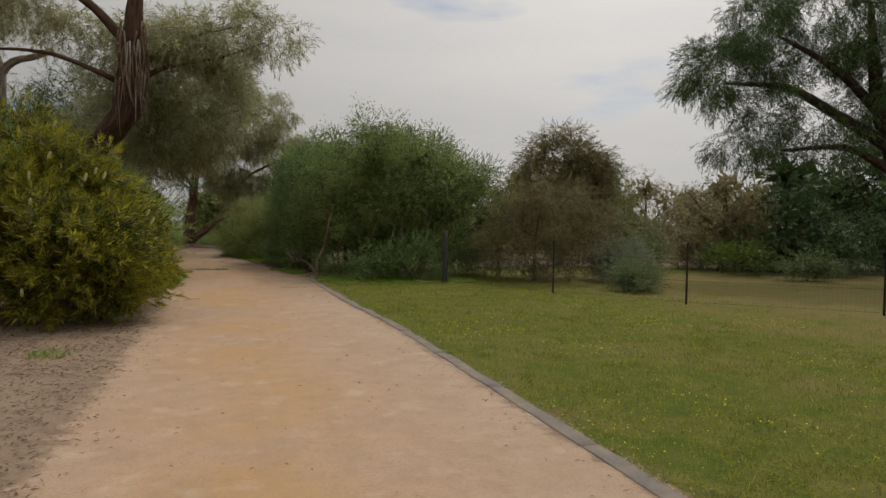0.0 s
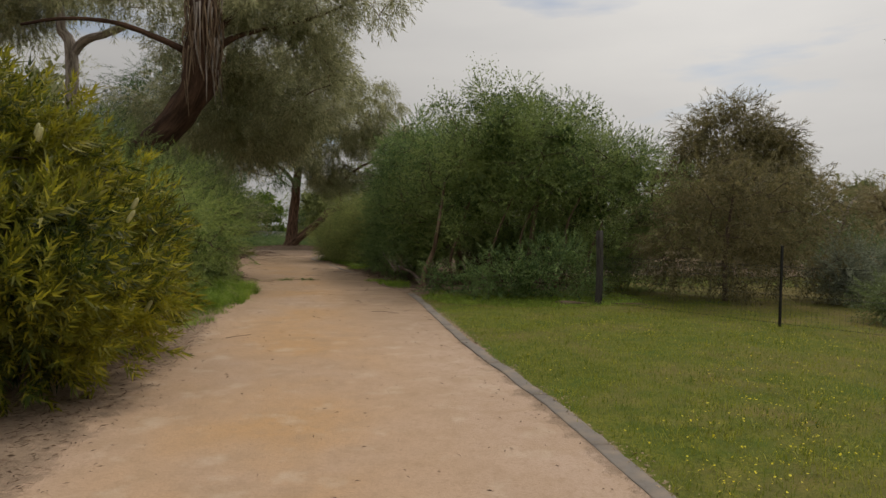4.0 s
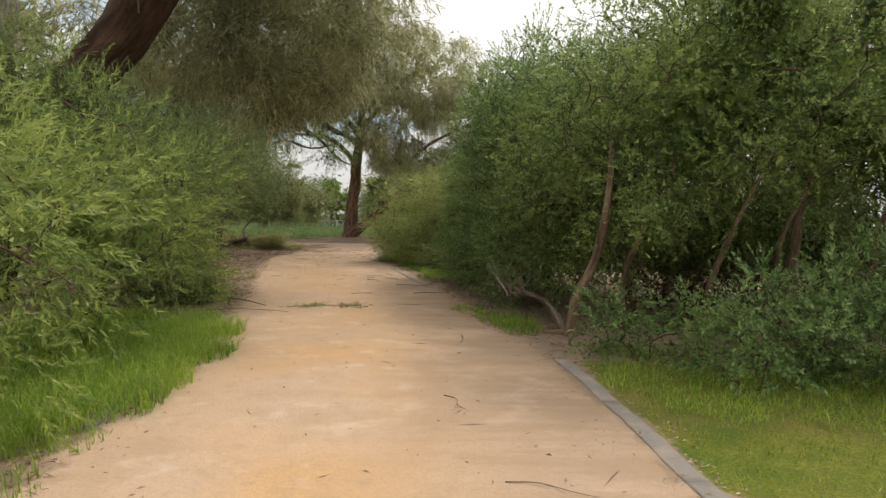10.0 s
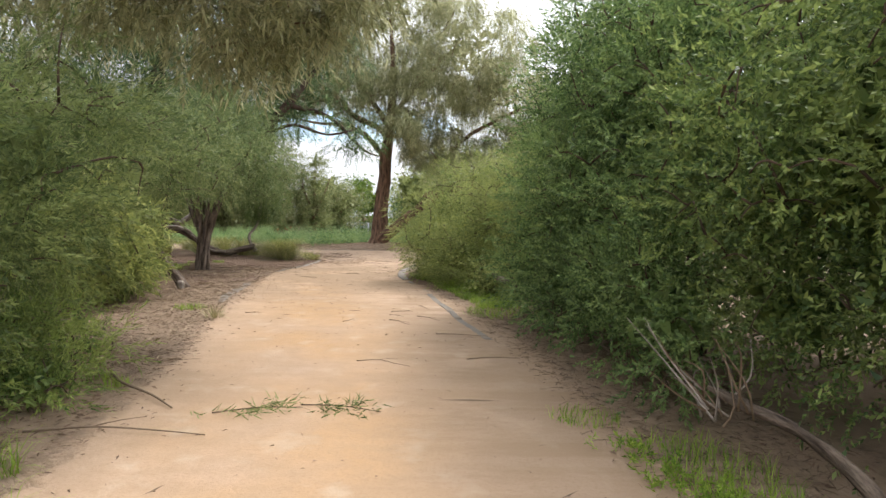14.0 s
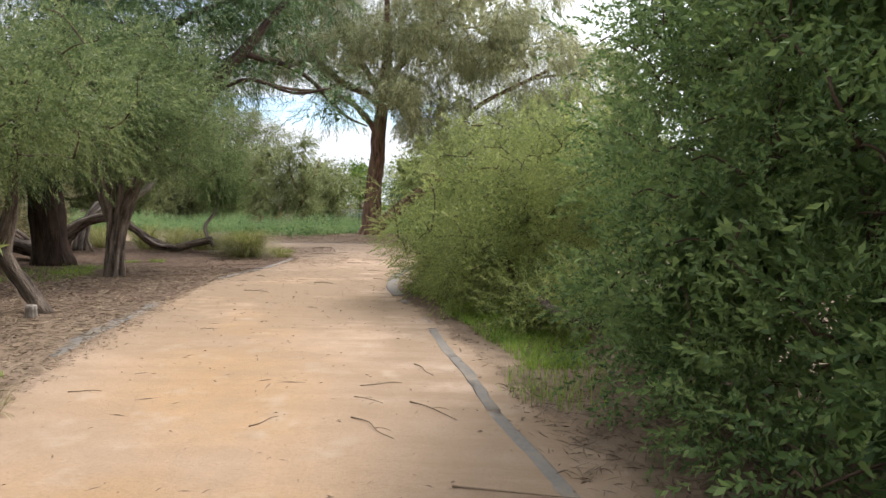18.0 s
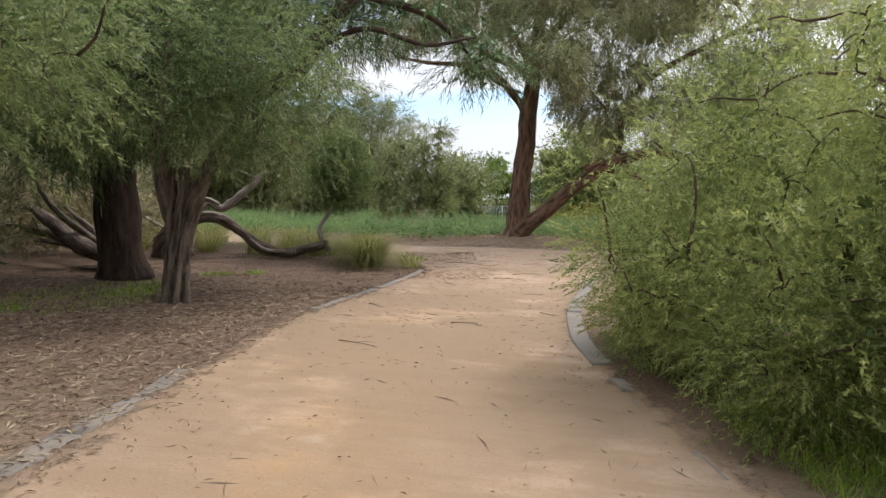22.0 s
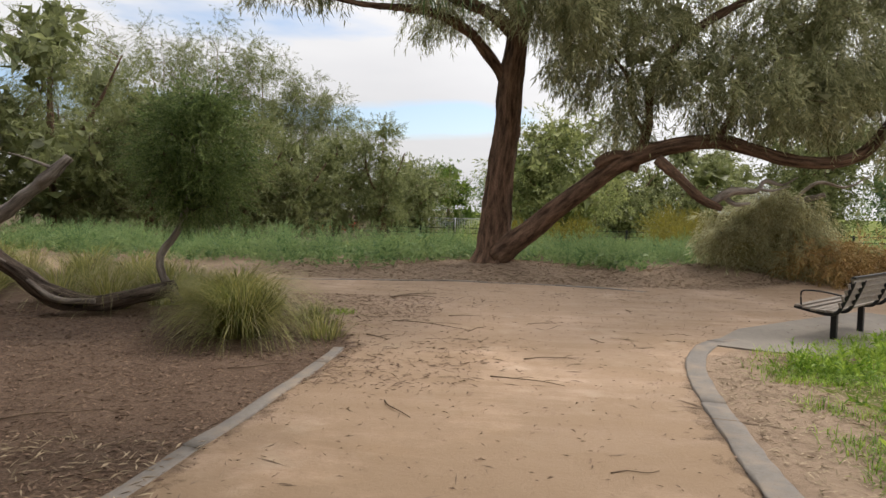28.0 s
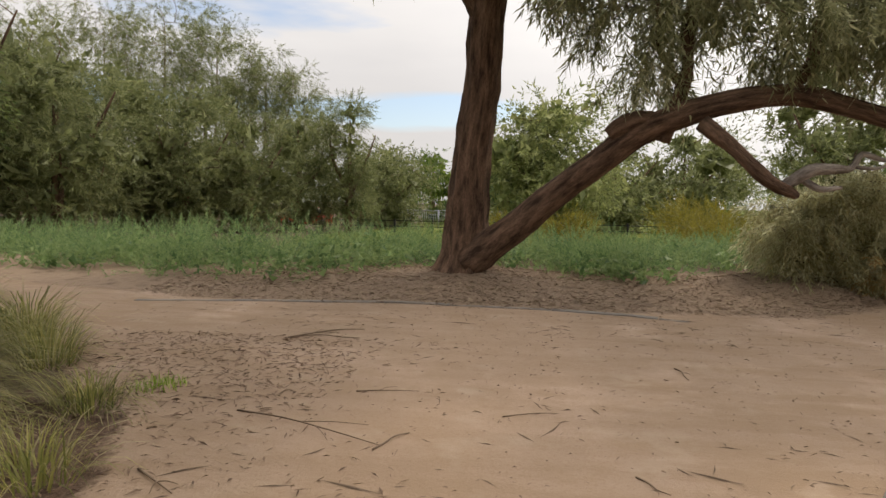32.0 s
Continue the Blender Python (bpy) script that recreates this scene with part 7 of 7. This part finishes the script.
# ---- drooping dead bush, stump, far things ----
plant("fallen_branch_bush", rest(3.0, 52.4), "collapsed gum branch with drooping olive and brown leaves", "shrub",
      [(2.0, 52.4, 0.95, .85, .8, .95), (2.6, 52.3, 1.3, .9, .8, .85), (3.1, 52.1, .65, .6, .6, .6)],
      "gum", LEAF_DROOP, 170, 16, 0.32, 0.85, 2.2, 0.6, seed=131, low=0.1,
      stems=[[(2.2, 54.2, -.1, .16), (2.6, 53.6, .9, .13), (3.1, 53.0, 1.7, .10), (3.8, 52.6, 2.0, .06)], [(3.1, 53.0, 1.7, .06), (3.8, 53.1, 2.3, .045), (4.5, 53.2, 2.2, .03), (5.0, 53.1, 2.5, .012)]], trunk_bark=BARK_GREY)
plant("fallen_branch_bush", rest(3.4, 51.2), "dry brown fallen leaves on a broken branch", "shrub",
      [(3.1, 51.6, .35, .6, .5, .4), (3.9, 51.3, .42, .8, .6, .45), (4.9, 51.1, .35, .7, .6, .4)], "gum", LEAF_DEAD, 90, 11, 0.26, 0.8, 1.2, 0.8, seed=132, low=0.04)
stump = thing("tree_stump", rest(-5.72, 32.53), "small sawn weathered stump in leaf litter", "stump")
limb("trunk", [(0, 0, -.05, .09), (0, .01, .06, .075), (.01, 0, .15, .07)], BARK_GREY, stump, 10, .1, 0, .05, 41)
for i, (x, y, h) in enumerate([(-1.8, 60.5, .9), (2.2, 61.0, .9), (-3.6, 59.0, .7)]):
    z = float(gz(x, y))
    plant("yellow_bush", (x, y, z), "yellow-orange flowering low bush behind the shrub bed", "shrub", [(x, y, z + h * .5, .9, .8, h * .55)], "feather", LEAF_YELLOW, 45, 7, 0.26, 1.4, -0.3, 0.9, seed=140 + i, low=0.05, branches=False)
plant("round_bush", rest(3.6, 66), "rounded olive-gold bush on the park lawn", "shrub", [(3.6, 66, .6, 1.7, 1.3, .75)], "feather", LEAF_YELLOW, 90, 8, 0.3, 1.6, -0.2, 0.9, seed=145, low=0.05, branches=False)


def light_pole():
    x, y = -17.8, 134.0
    z = float(gz(x, y))
    ob = thing("light_pole", (x, y, z), "tall galvanised sports light pole with a crossbar of lamps", "lamp post")
    part("pole", tube_mesh("pole", [tube([(0, 0, -.2), (0, 0, 4), (0, 0, 9.2)], [.14, .12, .08], 10)], STEEL), None, ob)
    part("crossbar", box(-1.4, -.06, 9.1, 1.4, .06, 9.22), STEEL, ob)
    for k in (-1.1, -.4, .4, 1.1):
        part("floodlight", box(k - .25, -.2, 9.2, k + .25, .2, 9.5, .03), STEEL, ob)


light_pole()


def chain_fence():
    y, x0, x1 = 95.0, -18.1, 14.0
    z = float(gz(0, y))
    ob = thing("steel_fence", (x0, y, z), "galvanised steel pool-type fence across the park", "fence")
    n = 13
    for i in range(n + 1):
        x = (x1 - x0) * i / n
        part("post", tube_mesh("post", [tube([(x, 0, -.2), (x, 0, 1.6)], [.04, .04], 8)], STEEL), None, ob)
    part("top_rail", tube_mesh("top_rail", [tube([(0, 0, 1.55), (x1 - x0, 0, 1.55)], [.03, .03], 6)], STEEL), None, ob)
    ts = [tube([(k, .01, .02), (k, .01, 1.55)], [.02, .02], 3) for k in np.arange(0.1, x1 - x0, .16)]
    tagged(part("bars", tube_mesh("bars", ts, STEEL), None, ob), kind="stuff")


chain_fence()


def park_rail():
    """A low rail of dark posts along the lawn."""
    z = float(gz(0, 74))
    ob = thing("lawn_rail_fence", (-16, 74, z), "low dark post and rail fence along the lawn", "fence")
    for i in range(18):
        part("post", box(i * 2.0 - .05, -.05, -.1, i * 2.0 + .05, .05, .75, .01), METAL_DARK, ob)
    for h in (.35, .65):
        part("rail", box(0, -.02, h - .02, 34, .02, h + .02), METAL_DARK, ob)


park_rail()


def car(at, yaw, color, label):
    x, y = at
    ob = thing("parked_car", (x, y, float(gz(x, y))), label, "car", "parked cars")
    paint = plain_mat("car_paint", color, 0.25, 0.2, 0.03, 8.0, 0.0005)
    glass = plain_mat("car_glass", (0.02, 0.025, 0.03), 0.08, 0.0, 0.1, 5.0, 0.0002)
    rubber = plain_mat("tyre_rubber", (0.02, 0.02, 0.02), 0.9)

    def loft(sections, mat, name):
        bm = bmesh.new()
        rings = [[bm.verts.new((sx, w * u, z0 + (z1 - z0) * h)) for u, h in ((-1, 0), (-1, .6), (-.88, 1), (.88, 1), (1, .6), (1, 0))] for sx, w, z0, z1 in sections]
        for a, b in zip(rings[:-1], rings[1:]):
            for k in range(6):
                bm.faces.new((a[k], a[(k + 1) % 6], b[(k + 1) % 6], b[k]))
        bm.faces.new(rings[0])
        bm.faces.new(rings[-1][::-1])
        bmesh.ops.recalc_face_normals(bm, faces=bm.faces[:])
        return part(name, bm, mat, ob)
    loft([(-2.1, .75, .35, .72), (-1.9, .86, .25, .9), (-.8, .88, .22, .96), (1.0, .88, .22, .98), (1.9, .86, .25, .98), (2.1, .78, .35, .85)], paint, "body")
    loft([(-.95, .74, .95, .97), (-.3, .70, .95, 1.40), (.9, .70, .95, 1.45), (1.75, .70, .95, 1.05)], glass, "window")
    loft([(-.35, .66, 1.40, 1.43), (.2, .67, 1.44, 1.48), (1.0, .66, 1.44, 1.48)], paint, "roof")
    for wx in (-1.3, 1.3):
        for wy in (-.8, .8):
            tyre = part("wheel", tube_mesh("wheel", [tube([(wx, wy - .1, .31), (wx, wy + .1, .31)], [.31, .31], 18)], rubber), None, ob)
            part("rim", tube_mesh("rim", [tube([(wx, wy - .105, .31), (wx, wy + .105, .31)], [.19, .19], 14)], STEEL), None, tyre)
    for s in (-.6, .6):
        part("headlight", box(-2.12, s - .14, .6, -2.02, s + .14, .74, .02), STEEL, ob)
    ob.rotation_euler = (0, 0, yaw)


car((-20.1, 88.3), 0.3, (0.55, 0.10, 0.06), "red hatchback parked beyond the shrub bed")


def pavilion():
    x, y = -.3, 105.0
    z = float(gz(x, y))
    ob = thing("park_pavilion", (x, y, z), "small pale low building with a white roof across the lawn", "building")
    wall = plain_mat("pale_wall", (0.55, 0.50, 0.46), 0.85, 0.0, 0.1, 6.0)
    white = plain_mat("white_roof", (0.78, 0.78, 0.77), 0.5, 0.1, 0.06, 6.0)
    part("wall", box(-1.3, -1.5, -.2, 1.3, 1.5, 1.7, .02), wall, ob)
    part("roof", box(-1.7, -1.9, 1.7, 1.7, 1.9, 2.0, .08), white, ob)
    part("door", box(-.4, -1.56, 0, .4, -1.5, 1.5, .01), METAL_DARK, ob)


pavilion()
